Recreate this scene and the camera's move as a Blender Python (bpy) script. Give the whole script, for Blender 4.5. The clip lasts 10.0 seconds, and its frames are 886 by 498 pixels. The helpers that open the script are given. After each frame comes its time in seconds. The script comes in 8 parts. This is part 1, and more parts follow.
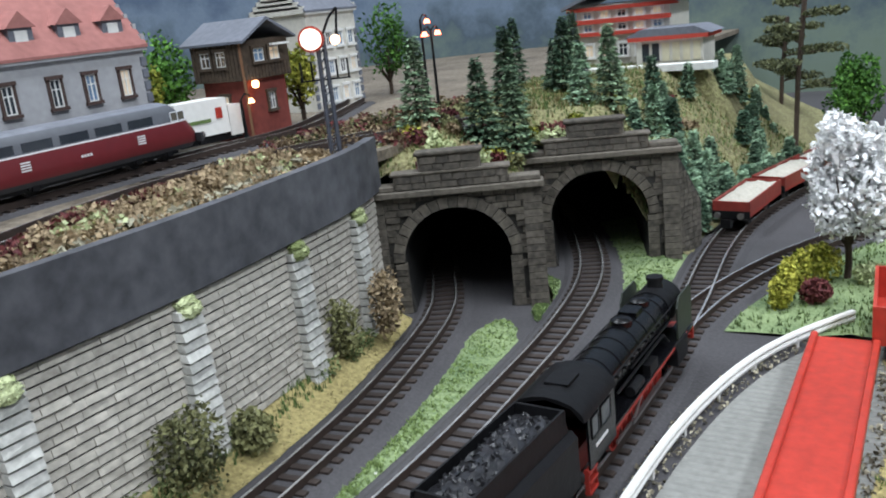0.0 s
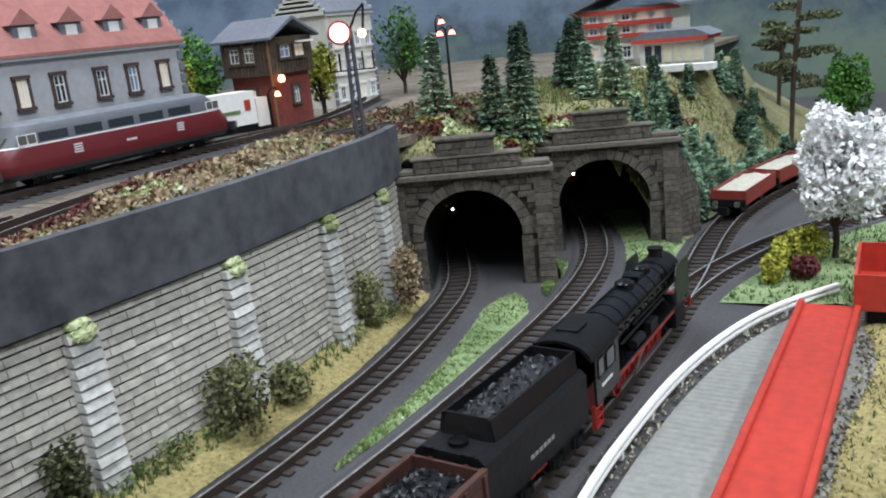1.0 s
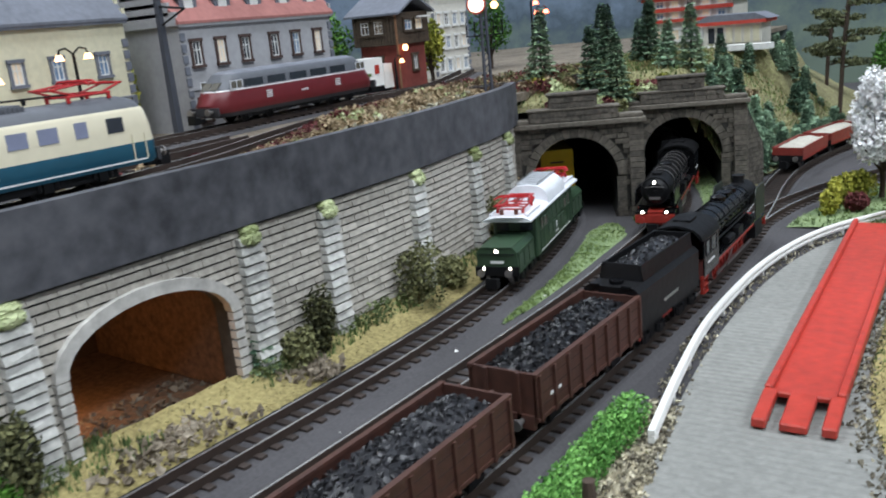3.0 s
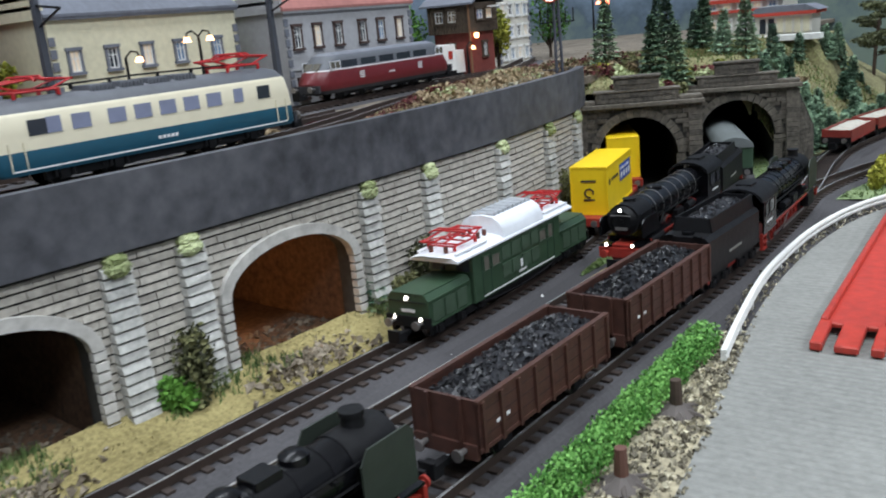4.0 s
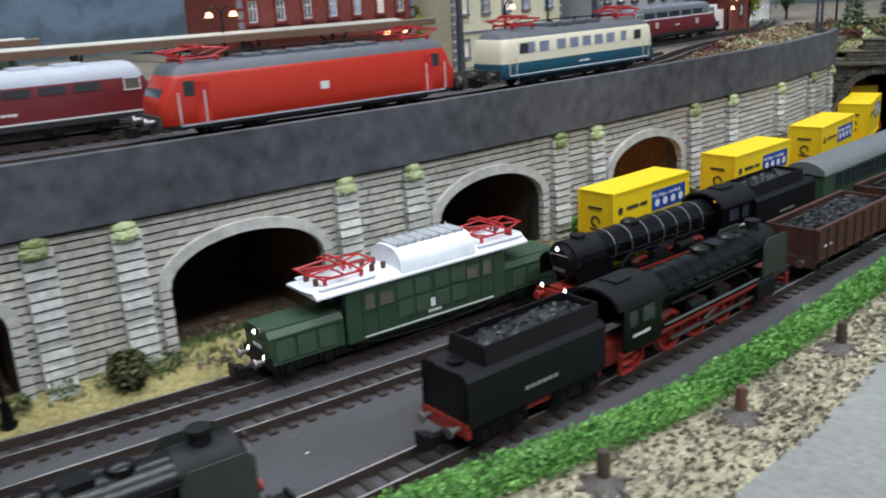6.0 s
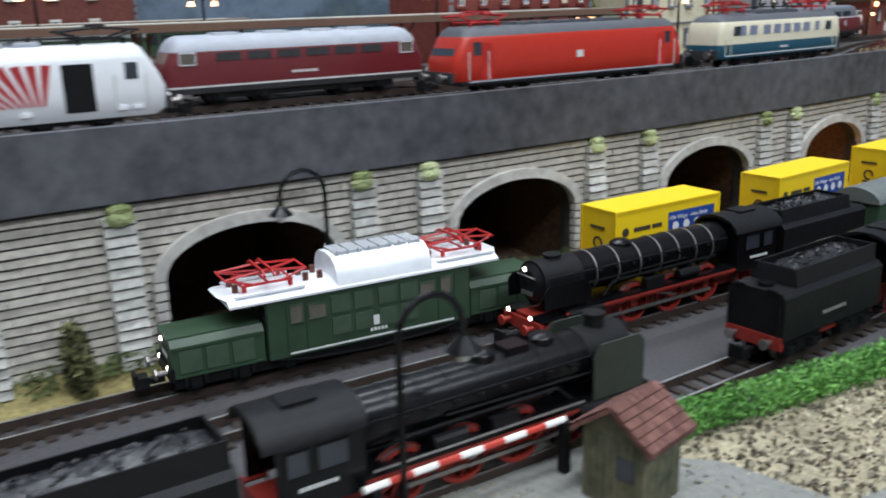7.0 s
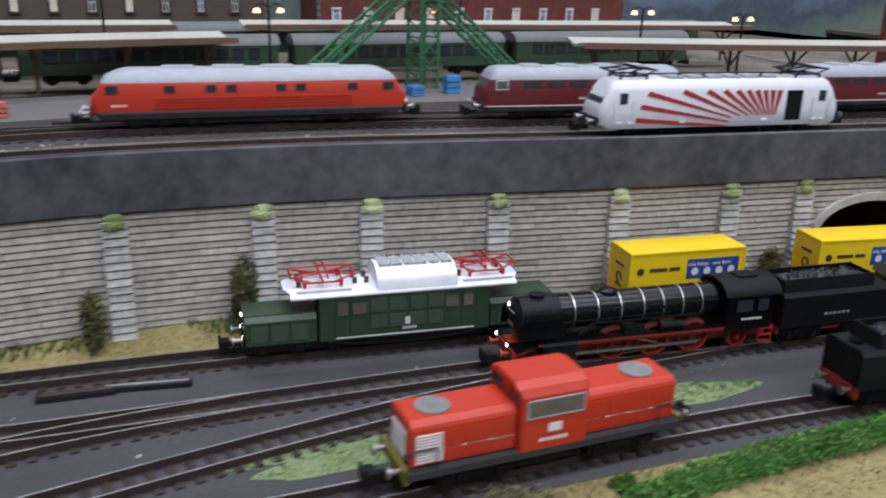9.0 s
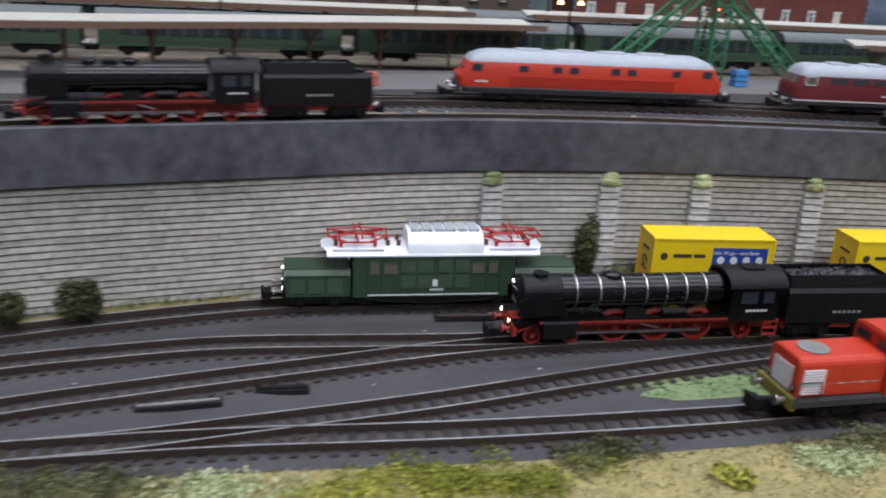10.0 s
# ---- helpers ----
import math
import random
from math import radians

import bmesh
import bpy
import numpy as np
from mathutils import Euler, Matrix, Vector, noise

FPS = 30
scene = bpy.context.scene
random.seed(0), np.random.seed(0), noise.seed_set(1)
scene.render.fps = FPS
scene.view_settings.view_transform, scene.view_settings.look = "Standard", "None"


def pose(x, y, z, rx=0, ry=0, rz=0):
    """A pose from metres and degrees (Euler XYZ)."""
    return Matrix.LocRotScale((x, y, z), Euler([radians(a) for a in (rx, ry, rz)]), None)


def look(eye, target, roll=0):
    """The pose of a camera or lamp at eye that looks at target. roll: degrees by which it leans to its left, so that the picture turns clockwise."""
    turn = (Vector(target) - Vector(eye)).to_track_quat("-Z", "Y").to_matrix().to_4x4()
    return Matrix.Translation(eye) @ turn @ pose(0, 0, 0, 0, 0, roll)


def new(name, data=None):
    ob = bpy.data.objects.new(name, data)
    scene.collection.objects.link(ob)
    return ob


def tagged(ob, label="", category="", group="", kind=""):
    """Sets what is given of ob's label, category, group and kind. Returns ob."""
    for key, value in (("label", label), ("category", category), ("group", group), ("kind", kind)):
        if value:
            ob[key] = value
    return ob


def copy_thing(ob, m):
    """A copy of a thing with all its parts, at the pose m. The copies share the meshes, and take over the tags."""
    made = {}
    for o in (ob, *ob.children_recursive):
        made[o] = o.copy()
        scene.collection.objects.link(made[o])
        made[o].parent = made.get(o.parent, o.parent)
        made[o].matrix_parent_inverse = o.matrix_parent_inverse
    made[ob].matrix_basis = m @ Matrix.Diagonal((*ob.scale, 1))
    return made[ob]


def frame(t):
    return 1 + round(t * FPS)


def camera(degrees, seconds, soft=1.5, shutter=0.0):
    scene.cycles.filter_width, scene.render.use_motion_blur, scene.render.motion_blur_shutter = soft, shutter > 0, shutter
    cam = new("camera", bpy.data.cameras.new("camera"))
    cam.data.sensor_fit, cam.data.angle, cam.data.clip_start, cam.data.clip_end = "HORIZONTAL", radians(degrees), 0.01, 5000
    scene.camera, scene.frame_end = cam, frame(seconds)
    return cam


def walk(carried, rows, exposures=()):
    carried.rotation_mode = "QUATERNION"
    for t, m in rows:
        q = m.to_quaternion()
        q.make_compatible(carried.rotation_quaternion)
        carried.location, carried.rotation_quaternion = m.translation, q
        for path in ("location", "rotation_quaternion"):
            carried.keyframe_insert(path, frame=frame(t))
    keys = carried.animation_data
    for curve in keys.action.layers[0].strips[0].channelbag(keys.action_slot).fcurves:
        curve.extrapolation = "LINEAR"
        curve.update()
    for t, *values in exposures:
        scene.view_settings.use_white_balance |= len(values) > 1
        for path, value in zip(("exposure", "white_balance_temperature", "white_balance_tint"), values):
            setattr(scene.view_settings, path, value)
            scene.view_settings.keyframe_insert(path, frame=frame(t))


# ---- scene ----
cam = camera(54.0, 10.0, soft=1.9, shutter=0.35)
PATH = [
    (0, (0.177, -0.059, 0.116), (-0.848, 1.573, -0.417), -6.4),
    (0.5, (0.18, -0.07, 0.114), (-0.849, 1.564, -0.405), -6.0),
    (1, (0.186, -0.086, 0.111), (-0.846, 1.55, -0.397), -6.1),
    (1.5, (0.19, -0.105, 0.109), (-0.837, 1.537, -0.389), -5.6),
    (2, (0.195, -0.129, 0.111), (-0.874, 1.477, -0.418), -5.6),
    (3.5, (0.191, -0.201, 0.102), (-0.906, 1.396, -0.393), -5.5),
    (4, (0.198, -0.224, 0.102), (-0.951, 1.333, -0.405), -5.4),
    (4.5, (0.206, -0.247, 0.102), (-0.989, 1.272, -0.41), -5.2),
    (5, (0.213, -0.285, 0.105), (-1.038, 1.181, -0.433), -4.3),
    (5.5, (0.229, -0.335, 0.115), (-1.12, 1.019, -0.476), -3.8),
    (7, (0.195, -0.456, 0.1), (-1.268, 0.796, -0.441), -1.7),
    (7.5, (0.21, -0.509, 0.113), (-1.356, 0.589, -0.471), -1.0),
    (8, (0.226, -0.566, 0.129), (-1.421, 0.39, -0.483), -0.4),
    (8.5, (0.243, -0.607, 0.155), (-1.454, 0.159, -0.576), 0.8),
    (9, (0.236, -0.667, 0.139), (-1.493, 0.106, -0.504), 1.7),
    (9.5, (0.24, -0.716, 0.129), (-1.541, -0.05, -0.491), 2.6),
    (10, (0.257, -0.762, 0.139), (-1.563, -0.275, -0.532), 3.4),
]
walk(cam, [(t, look(e, g, r)) for t, e, g, r in PATH], [(0, 0.15, 6500, 10), (2, 0.1, 6500, 10), (4, 0.0, 6500, 10), (7, -0.05, 6500, 10), (8.5, -0.33, 6500, 17), (9.2, -0.33, 6500, 17), (10, -0.22, 6500, 17)])

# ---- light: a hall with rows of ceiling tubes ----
world = bpy.data.worlds.new("world")
scene.world = world
world.use_nodes = True
world.node_tree.nodes["Background"].inputs[0].default_value = (0.62, 0.68, 0.8, 1)
world.node_tree.nodes["Background"].inputs[1].default_value = 0.4


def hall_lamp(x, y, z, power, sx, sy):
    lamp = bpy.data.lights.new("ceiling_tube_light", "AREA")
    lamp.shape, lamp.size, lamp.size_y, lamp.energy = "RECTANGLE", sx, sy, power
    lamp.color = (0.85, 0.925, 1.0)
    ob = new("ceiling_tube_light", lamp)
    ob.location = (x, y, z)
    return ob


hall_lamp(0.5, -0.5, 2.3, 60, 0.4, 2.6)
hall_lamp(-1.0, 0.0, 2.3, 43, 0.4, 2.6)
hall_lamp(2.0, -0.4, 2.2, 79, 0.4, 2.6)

# ---- materials ----
def mat(name, col, rough=0.6, metal=0.0, var=0.25, scale=300.0, bump=0.25, col2=None, big=25.0, coat=0.0, dist=0.0006, obj_random=0.0, emit=None, power=0.0, spec=0.5):
    m = bpy.data.materials.new(name)
    m.use_nodes = True
    nt = m.node_tree
    b = nt.nodes["Principled BSDF"]
    b.inputs["Roughness"].default_value = rough
    b.inputs["Metallic"].default_value = metal
    b.inputs["Coat Weight"].default_value = coat
    b.inputs["Specular IOR Level"].default_value = spec
    tc = nt.nodes.new("ShaderNodeTexCoord")
    n1 = nt.nodes.new("ShaderNodeTexNoise")
    n1.inputs["Scale"].default_value, n1.inputs["Detail"].default_value = scale, 6
    n2 = nt.nodes.new("ShaderNodeTexNoise")
    n2.inputs["Scale"].default_value, n2.inputs["Detail"].default_value = big, 4
    for n in (n1, n2):
        nt.links.new(tc.outputs["Object"], n.inputs["Vector"])
    mx = nt.nodes.new("ShaderNodeMath")
    mx.operation = "MULTIPLY_ADD"
    mx.inputs[1].default_value, mx.inputs[2].default_value = 0.55, 0.0
    add = nt.nodes.new("ShaderNodeMath")
    add.operation = "MULTIPLY_ADD"
    add.inputs[1].default_value = 0.45
    nt.links.new(n1.outputs["Fac"], mx.inputs[0])
    nt.links.new(n2.outputs["Fac"], add.inputs[0])
    nt.links.new(mx.outputs[0], add.inputs[2])
    ramp = nt.nodes.new("ShaderNodeValToRGB")
    ramp.color_ramp.elements[0].position, ramp.color_ramp.elements[1].position = 0.33, 0.67
    lo = [c * (1 - var) for c in col]
    hi = list(col2) if col2 else [min(1, c * (1 + var)) for c in col]
    ramp.color_ramp.elements[0].color = (*lo, 1)
    ramp.color_ramp.elements[1].color = (*hi, 1)
    fac = add.outputs[0]
    if obj_random:
        oi = nt.nodes.new("ShaderNodeObjectInfo")
        geo = nt.nodes.new("ShaderNodeNewGeometry")
        s1 = nt.nodes.new("ShaderNodeMath")
        s1.operation = "ADD"
        nt.links.new(oi.outputs["Random"], s1.inputs[0])
        nt.links.new(geo.outputs["Random Per Island"], s1.inputs[1])
        s2 = nt.nodes.new("ShaderNodeMath")
        s2.operation = "MULTIPLY_ADD"
        s2.inputs[1].default_value = obj_random * 0.5
        sub = nt.nodes.new("ShaderNodeMath")
        sub.operation = "SUBTRACT"
        sub.inputs[1].default_value = obj_random * 0.5
        nt.links.new(s1.outputs[0], s2.inputs[0])
        nt.links.new(fac, s2.inputs[2])
        nt.links.new(s2.outputs[0], sub.inputs[0])
        fac = sub.outputs[0]
    nt.links.new(fac, ramp.inputs["Fac"])
    nt.links.new(ramp.outputs["Color"], b.inputs["Base Color"])
    if bump:
        bp = nt.nodes.new("ShaderNodeBump")
        bp.inputs["Strength"].default_value, bp.inputs["Distance"].default_value = bump, dist
        nt.links.new(n1.outputs["Fac"], bp.inputs["Height"])
        nt.links.new(bp.outputs["Normal"], b.inputs["Normal"])
    if emit:
        b.inputs["Emission Color"].default_value = (*emit, 1)
        b.inputs["Emission Strength"].default_value = power
    return m


BALLAST = mat("ballast_board", (0.054, 0.051, 0.055), 0.85, var=0.3, scale=900, big=30, bump=0.35, dist=0.0004)
SLEEPER = mat("brown_sleeper", (0.030, 0.020, 0.016), 0.75, var=0.35, scale=700, obj_random=0.35)
RAIL = mat("rail_steel", (0.62, 0.61, 0.61), 0.26, 0.78, var=0.3, scale=200)
RAILSIDE = mat("rusty_rail_side", (0.045, 0.03, 0.024), 0.6, 0.2)
STONE = mat("pale_embossed_stone", (0.41, 0.378, 0.33), 0.9, var=0.3, scale=400, big=14, obj_random=0.14, bump=0.55, col2=(0.58, 0.54, 0.475), dist=0.0005)
# mortar darkened so that its colour carries the shade between the courses
MORTAR = mat("dark_mortar_joint", (0.045, 0.042, 0.037), 0.95, var=0.3, scale=500)
DARKSTONE = mat("dark_tunnel_stone", (0.062, 0.053, 0.043), 0.8, var=0.45, scale=500, obj_random=0.3, col2=(0.15, 0.13, 0.105), bump=0.5)
DARKJOINT = mat("dark_tunnel_joint", (0.028, 0.026, 0.023), 0.9)
BOARD = mat("slate_painted_board", (0.045, 0.047, 0.058), 0.7, var=0.4, scale=160, big=22, bump=0.2, col2=(0.105, 0.106, 0.12))
DECK = mat("upper_deck_ground", (0.11, 0.085, 0.065), 0.9, var=0.5, scale=500, big=30, col2=(0.24, 0.2, 0.15), bump=0.6, dist=0.001)
GRASS = mat("dry_grass_flock", (0.26, 0.205, 0.085), 0.95, var=0.35, scale=900, big=22, col2=(0.42, 0.36, 0.17), bump=0.7, dist=0.0012)
GREEN = mat("green_grass_flock", (0.10, 0.17, 0.05), 0.95, var=0.4, scale=1000, big=40, col2=(0.22, 0.32, 0.10), bump=0.7, dist=0.0012)
BROWN = mat("brown_hillside", (0.13, 0.095, 0.055), 0.95, var=0.4, scale=600, big=30, col2=(0.25, 0.2, 0.1), bump=0.8, dist=0.0015)
# the darkness inside the tunnels, put into a near-black colour
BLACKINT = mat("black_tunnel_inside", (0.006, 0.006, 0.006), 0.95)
ROADM = mat("grey_road_paint", (0.215, 0.215, 0.20), 0.85, var=0.2, scale=500, big=16, bump=0.5)
nt = ROADM.node_tree
wv = nt.nodes.new("ShaderNodeTexWave")
wv.bands_direction = "Y"
wv.inputs["Scale"].default_value, wv.inputs["Distortion"].default_value = 110.0, 1.2
nt.links.new(nt.nodes["Texture Coordinate"].outputs["Object"], wv.inputs["Vector"])
b2 = nt.nodes.new("ShaderNodeBump")
b2.inputs["Strength"].default_value, b2.inputs["Distance"].default_value = 0.5, 0.0006
nt.links.new(wv.outputs["Fac"], b2.inputs["Height"])
nt.links.new(nt.nodes["Bump"].outputs["Normal"], b2.inputs["Normal"])
nt.links.new(b2.outputs["Normal"], nt.nodes["Principled BSDF"].inputs["Normal"])
GRAVEL = mat("mixed_gravel_bed", (0.27, 0.23, 0.15), 0.95, var=0.5, scale=700, big=60, col2=(0.50, 0.44, 0.30), bump=0.8, dist=0.001)
WHITEP = mat("white_plastic", (0.78, 0.77, 0.74), 0.45, var=0.08)
REDP = mat("red_plastic", (0.42, 0.038, 0.024), 0.42, var=0.25, big=14)
BLACKP = mat("satin_black_plastic", (0.0035, 0.0035, 0.0045), 0.27, var=0.3, scale=300, bump=0.06, spec=0.3)
BLACKM = mat("matt_black_plastic", (0.006, 0.006, 0.007), 0.5, var=0.3, scale=400, spec=0.22)
FRAME_RED = mat("red_loco_frame", (0.27, 0.022, 0.014), 0.5, var=0.2, scale=400)
GREENL = mat("dark_green_loco", (0.028, 0.058, 0.031), 0.45, var=0.15, scale=300, bump=0.05)
GREENG = mat("green_grille", (0.045, 0.075, 0.047), 0.55, var=0.15)
SILVER = mat("silver_roof_paint", (0.80, 0.82, 0.86), 0.4, 0.1, var=0.1, scale=200, bump=0.05)
PANTO = mat("red_pantograph", (0.42, 0.014, 0.016), 0.45, var=0.15)
GLASS = mat("dark_glazing", (0.03, 0.035, 0.045), 0.12, var=0.1, bump=0, coat=0.3)
LITWIN = mat("tinted_window", (0.12, 0.11, 0.09), 0.2, var=0.15, bump=0)
HEADLIGHT = mat("lit_headlight", (1, 0.95, 0.85), 0.3, emit=(1.0, 0.93, 0.8), power=9, bump=0)
COPPER = mat("steel_rods", (0.36, 0.34, 0.33), 0.35, 0.85)
YELLOW = mat("yellow_container", (0.85, 0.58, 0.012), 0.4, var=0.05, big=10, bump=0.04)
BLUE = mat("blue_print", (0.02, 0.06, 0.28), 0.45, var=0.1, bump=0)
WHITEPR = mat("white_print", (0.7, 0.7, 0.7), 0.5, var=0.08, bump=0)
DARKPR = mat("dark_print", (0.05, 0.04, 0.03), 0.5, var=0.1, bump=0)
COAL = mat("black_coal", (0.014, 0.014, 0.017), 0.3, var=0.5, scale=600, obj_random=0.4, col2=(0.045, 0.045, 0.05), bump=0.6)
WAGON = mat("oxide_red_wagon", (0.058, 0.021, 0.014), 0.6, var=0.3, scale=400)
GREENC = mat("green_coach", (0.03, 0.062, 0.035), 0.5, var=0.15)
GREYROOF = mat("grey_coach_roof", (0.12, 0.135, 0.135), 0.6, var=0.15)

M = 0.001
ZL, ZU = 4.0, 69.0

# ---- mesh helpers (all in millimetres) ----
def finish(bm, name, material, smooth=False):
    me = bpy.data.meshes.new(name)
    bmesh.ops.scale(bm, vec=(M, M, M), verts=bm.verts)
    bm.normal_update()
    bm.to_mesh(me)
    bm.free()
    for mt in (material if isinstance(material, (list, tuple)) else [material]):
        me.materials.append(mt)
    if smooth:
        for p in me.polygons:
            p.use_smooth = True
        me.set_sharp_from_angle(angle=radians(38))
    return me


def part(name, bm, material, parent=None, label="", smooth=False, kind=""):
    ob = new(name, finish(bm, name, material, smooth))
    if parent is not None:
        ob.parent = parent
    return tagged(ob, label=label, kind=kind)


def thing(name, label, category, group="", at=(0, 0, 0), rz=0.0):
    ob = new(name)
    ob.empty_display_size = 0.01
    ob.matrix_basis = pose(at[0] * M, at[1] * M, at[2] * M, 0, 0, rz)
    return tagged(ob, label, category, group)


def single(name, bm, material, label, category, group="", kind="", smooth=False):
    ob = part(name, bm, material, None, label, smooth, kind)
    return tagged(ob, category=category, group=group)


def N():
    return bmesh.new()


def quad_faces(bm, vs, faces, mi=0):
    for f in faces:
        fc = bm.faces.new([vs[i] for i in f])
        fc.material_index = mi


def box(bm, x0, x1, y0, y1, z0, z1, mi=0, ins=0.0):
    """A box; ins draws its upper edge in."""
    vs = [bm.verts.new(p) for p in ((x0, y0, z0), (x1, y0, z0), (x1, y1, z0), (x0, y1, z0),
          (x0 + ins, y0 + ins, z1), (x1 - ins, y0 + ins, z1), (x1 - ins, y1 - ins, z1), (x0 + ins, y1 - ins, z1))]
    quad_faces(bm, vs, ((3, 2, 1, 0), (4, 5, 6, 7), (0, 1, 5, 4), (1, 2, 6, 5), (2, 3, 7, 6), (3, 0, 4, 7)), mi)
    return bm


def bevelled(bm, w, seg=1):
    bmesh.ops.bevel(bm, geom=bm.edges[:], offset=w, segments=seg, affect="EDGES", profile=0.6)
    return bm


def prism(bm, prof, axis, c0, c1, mi=0):
    """Extrude a polygon; axis x: prof is (y, z); y: (x, z); z: (x, y)."""
    def P(a, b, c):
        return {"x": (c, a, b), "y": (a, c, b), "z": (a, b, c)}[axis]
    lo = [bm.verts.new(P(a, b, c0)) for a, b in prof]
    hi = [bm.verts.new(P(a, b, c1)) for a, b in prof]
    n = len(prof)
    made = [bm.faces.new(lo), bm.faces.new(hi)]
    for i in range(n):
        made.append(bm.faces.new((lo[i], lo[(i + 1) % n], hi[(i + 1) % n], hi[i])))
    for f in made:
        f.material_index = mi
    bmesh.ops.recalc_face_normals(bm, faces=made)
    return bm


def cyl(bm, p0, p1, r, seg=12, r2=None, mi=0):
    p0, p1 = Vector(p0), Vector(p1)
    d = (p1 - p0).normalized()
    a = d.orthogonal().normalized()
    b = d.cross(a)
    r2 = r if r2 is None else r2
    lo, hi = [], []
    for i in range(seg):
        t = 2 * math.pi * i / seg
        w = a * math.cos(t) + b * math.sin(t)
        lo.append(bm.verts.new(p0 + w * r))
        hi.append(bm.verts.new(p1 + w * r2))
    fs = [bm.faces.new(lo[::-1]), bm.faces.new(hi)]
    for i in range(seg):
        fs.append(bm.faces.new((lo[i], lo[(i + 1) % seg], hi[(i + 1) % seg], hi[i])))
    for f in fs:
        f.material_index = mi
    return bm


def rods(bm, pts, r, seg=5, mi=0):
    for a, b in zip(pts, pts[1:]):
        cyl(bm, a, b, r, seg, mi=mi)
    return bm


def loft(bm, rings, mi=0, caps=True):
    """Join closed rings of equally many points."""
    vs = [[bm.verts.new(p) for p in r] for r in rings]
    n = len(rings[0])
    fs = []
    for a, b in zip(vs, vs[1:]):
        for i in range(n):
            fs.append(bm.faces.new((a[i], a[(i + 1) % n], b[(i + 1) % n], b[i])))
    if caps:
        fs += [bm.faces.new(vs[0][::-1]), bm.faces.new(vs[-1])]
    for f in fs:
        f.material_index = mi
    bmesh.ops.recalc_face_normals(bm, faces=fs)
    return bm


def lumps(bm, x0, x1, y0, y1, z0, h, n, r0, r1):
    for _ in range(n):
        x, y = random.uniform(x0, x1), random.uniform(y0, y1)
        u = 1 - (2 * (x - x0) / (x1 - x0) - 1) ** 4
        v = 1 - (2 * (y - y0) / (y1 - y0) - 1) ** 2
        z = z0 + h * max(0, u) ** 0.5 * max(0, v) + random.uniform(-0.3, 0.3)
        r = random.uniform(r0, r1)
        q = [Vector((x, y, z)) + Vector((random.uniform(-1, 1), random.uniform(-1, 1), random.uniform(-1, 1))).normalized() * r for _ in range(6)]
        vs = [bm.verts.new(p) for p in q]
        for a, b, c in ((0, 1, 2), (0, 2, 3), (0, 3, 4), (0, 4, 1), (5, 2, 1), (5, 3, 2), (5, 4, 3), (5, 1, 4)):
            bm.faces.new((vs[a], vs[b], vs[c]))


def heap(bm, x0, x1, y0, y1, z0, h, nx=14, ny=7):
    g = [[None] * (ny + 1) for _ in range(nx + 1)]
    for i in range(nx + 1):
        for j in range(ny + 1):
            u, v = i / nx * 2 - 1, j / ny * 2 - 1
            z = z0 + h * max(0, 1 - u ** 4) ** 0.5 * (1 - v * v) + random.uniform(-0.35, 0.35)
            g[i][j] = bm.verts.new((x0 + (x1 - x0) * i / nx, y0 + (y1 - y0) * j / ny, z))
    for i in range(nx):
        for j in range(ny):
            bm.faces.new((g[i][j], g[i + 1][j], g[i + 1][j + 1], g[i][j + 1]))


class Curve:
    """A smooth plan curve through points, by arc length."""

    def __init__(self, pts, step=4.0):
        p = [Vector((*q, 0)) for q in pts]
        p = [2 * p[0] - p[1]] + p + [2 * p[-1] - p[-2]]
        out = []
        for a, b, c, d in zip(p, p[1:], p[2:], p[3:]):
            k = max(2, int((c - b).length / step))
            for i in range(k):
                t = i / k
                out.append(0.5 * (2 * b + (c - a) * t + (2 * a - 5 * b + 4 * c - d) * t * t + (3 * b - a - 3 * c + d) * t ** 3))
        out.append(p[-2])
        for _ in range(6):
            out = [out[0]] + [(a + 2 * b + c) / 4 for a, b, c in zip(out, out[1:], out[2:])] + [out[-1]]
        self.p = out
        self.s = [0.0]
        for a, b in zip(out, out[1:]):
            self.s.append(self.s[-1] + (b - a).length)

    def at(self, s):
        i = min(max(int(np.searchsorted(self.s, s)) - 1, 0), len(self.p) - 2)
        t = (s - self.s[i]) / max(1e-6, self.s[i + 1] - self.s[i])
        return self.p[i] + (self.p[i + 1] - self.p[i]) * t

    def dir(self, s):
        return (self.at(s + 2) - self.at(s - 2)).normalized()

    def s_of_y(self, y):
        return min(zip(self.s, self.p), key=lambda q: abs(q[1].y - y))[0]

    def span(self, s0, s1, step=5.0):
        n = max(1, int(abs(s1 - s0) / step))
        return [s0 + (s1 - s0) * i / n for i in range(n + 1)]

    def side(self, s, off, z=0.0):
        d = self.dir(s)
        q = self.at(s)
        return (q.x + d.y * off, q.y - d.x * off, z)


def sweep(bm, curve, ss, prof, mi=0, closed=True):
    """Sweep a profile of (offset to the curve's right, z) along the curve."""
    rings = [[curve.side(s, o, z) for o, z in prof] for s in ss]
    vs = [[bm.verts.new(p) for p in r] for r in rings]
    n = len(prof)
    fs = []
    for a, b in zip(vs, vs[1:]):
        for i in range(n if closed else n - 1):
            fs.append(bm.faces.new((a[i], a[(i + 1) % n], b[(i + 1) % n], b[i])))
    if closed:
        fs += [bm.faces.new(vs[0]), bm.faces.new(vs[-1][::-1])]
    for f in fs:
        f.material_index = mi
    bmesh.ops.recalc_face_normals(bm, faces=fs)
    return bm


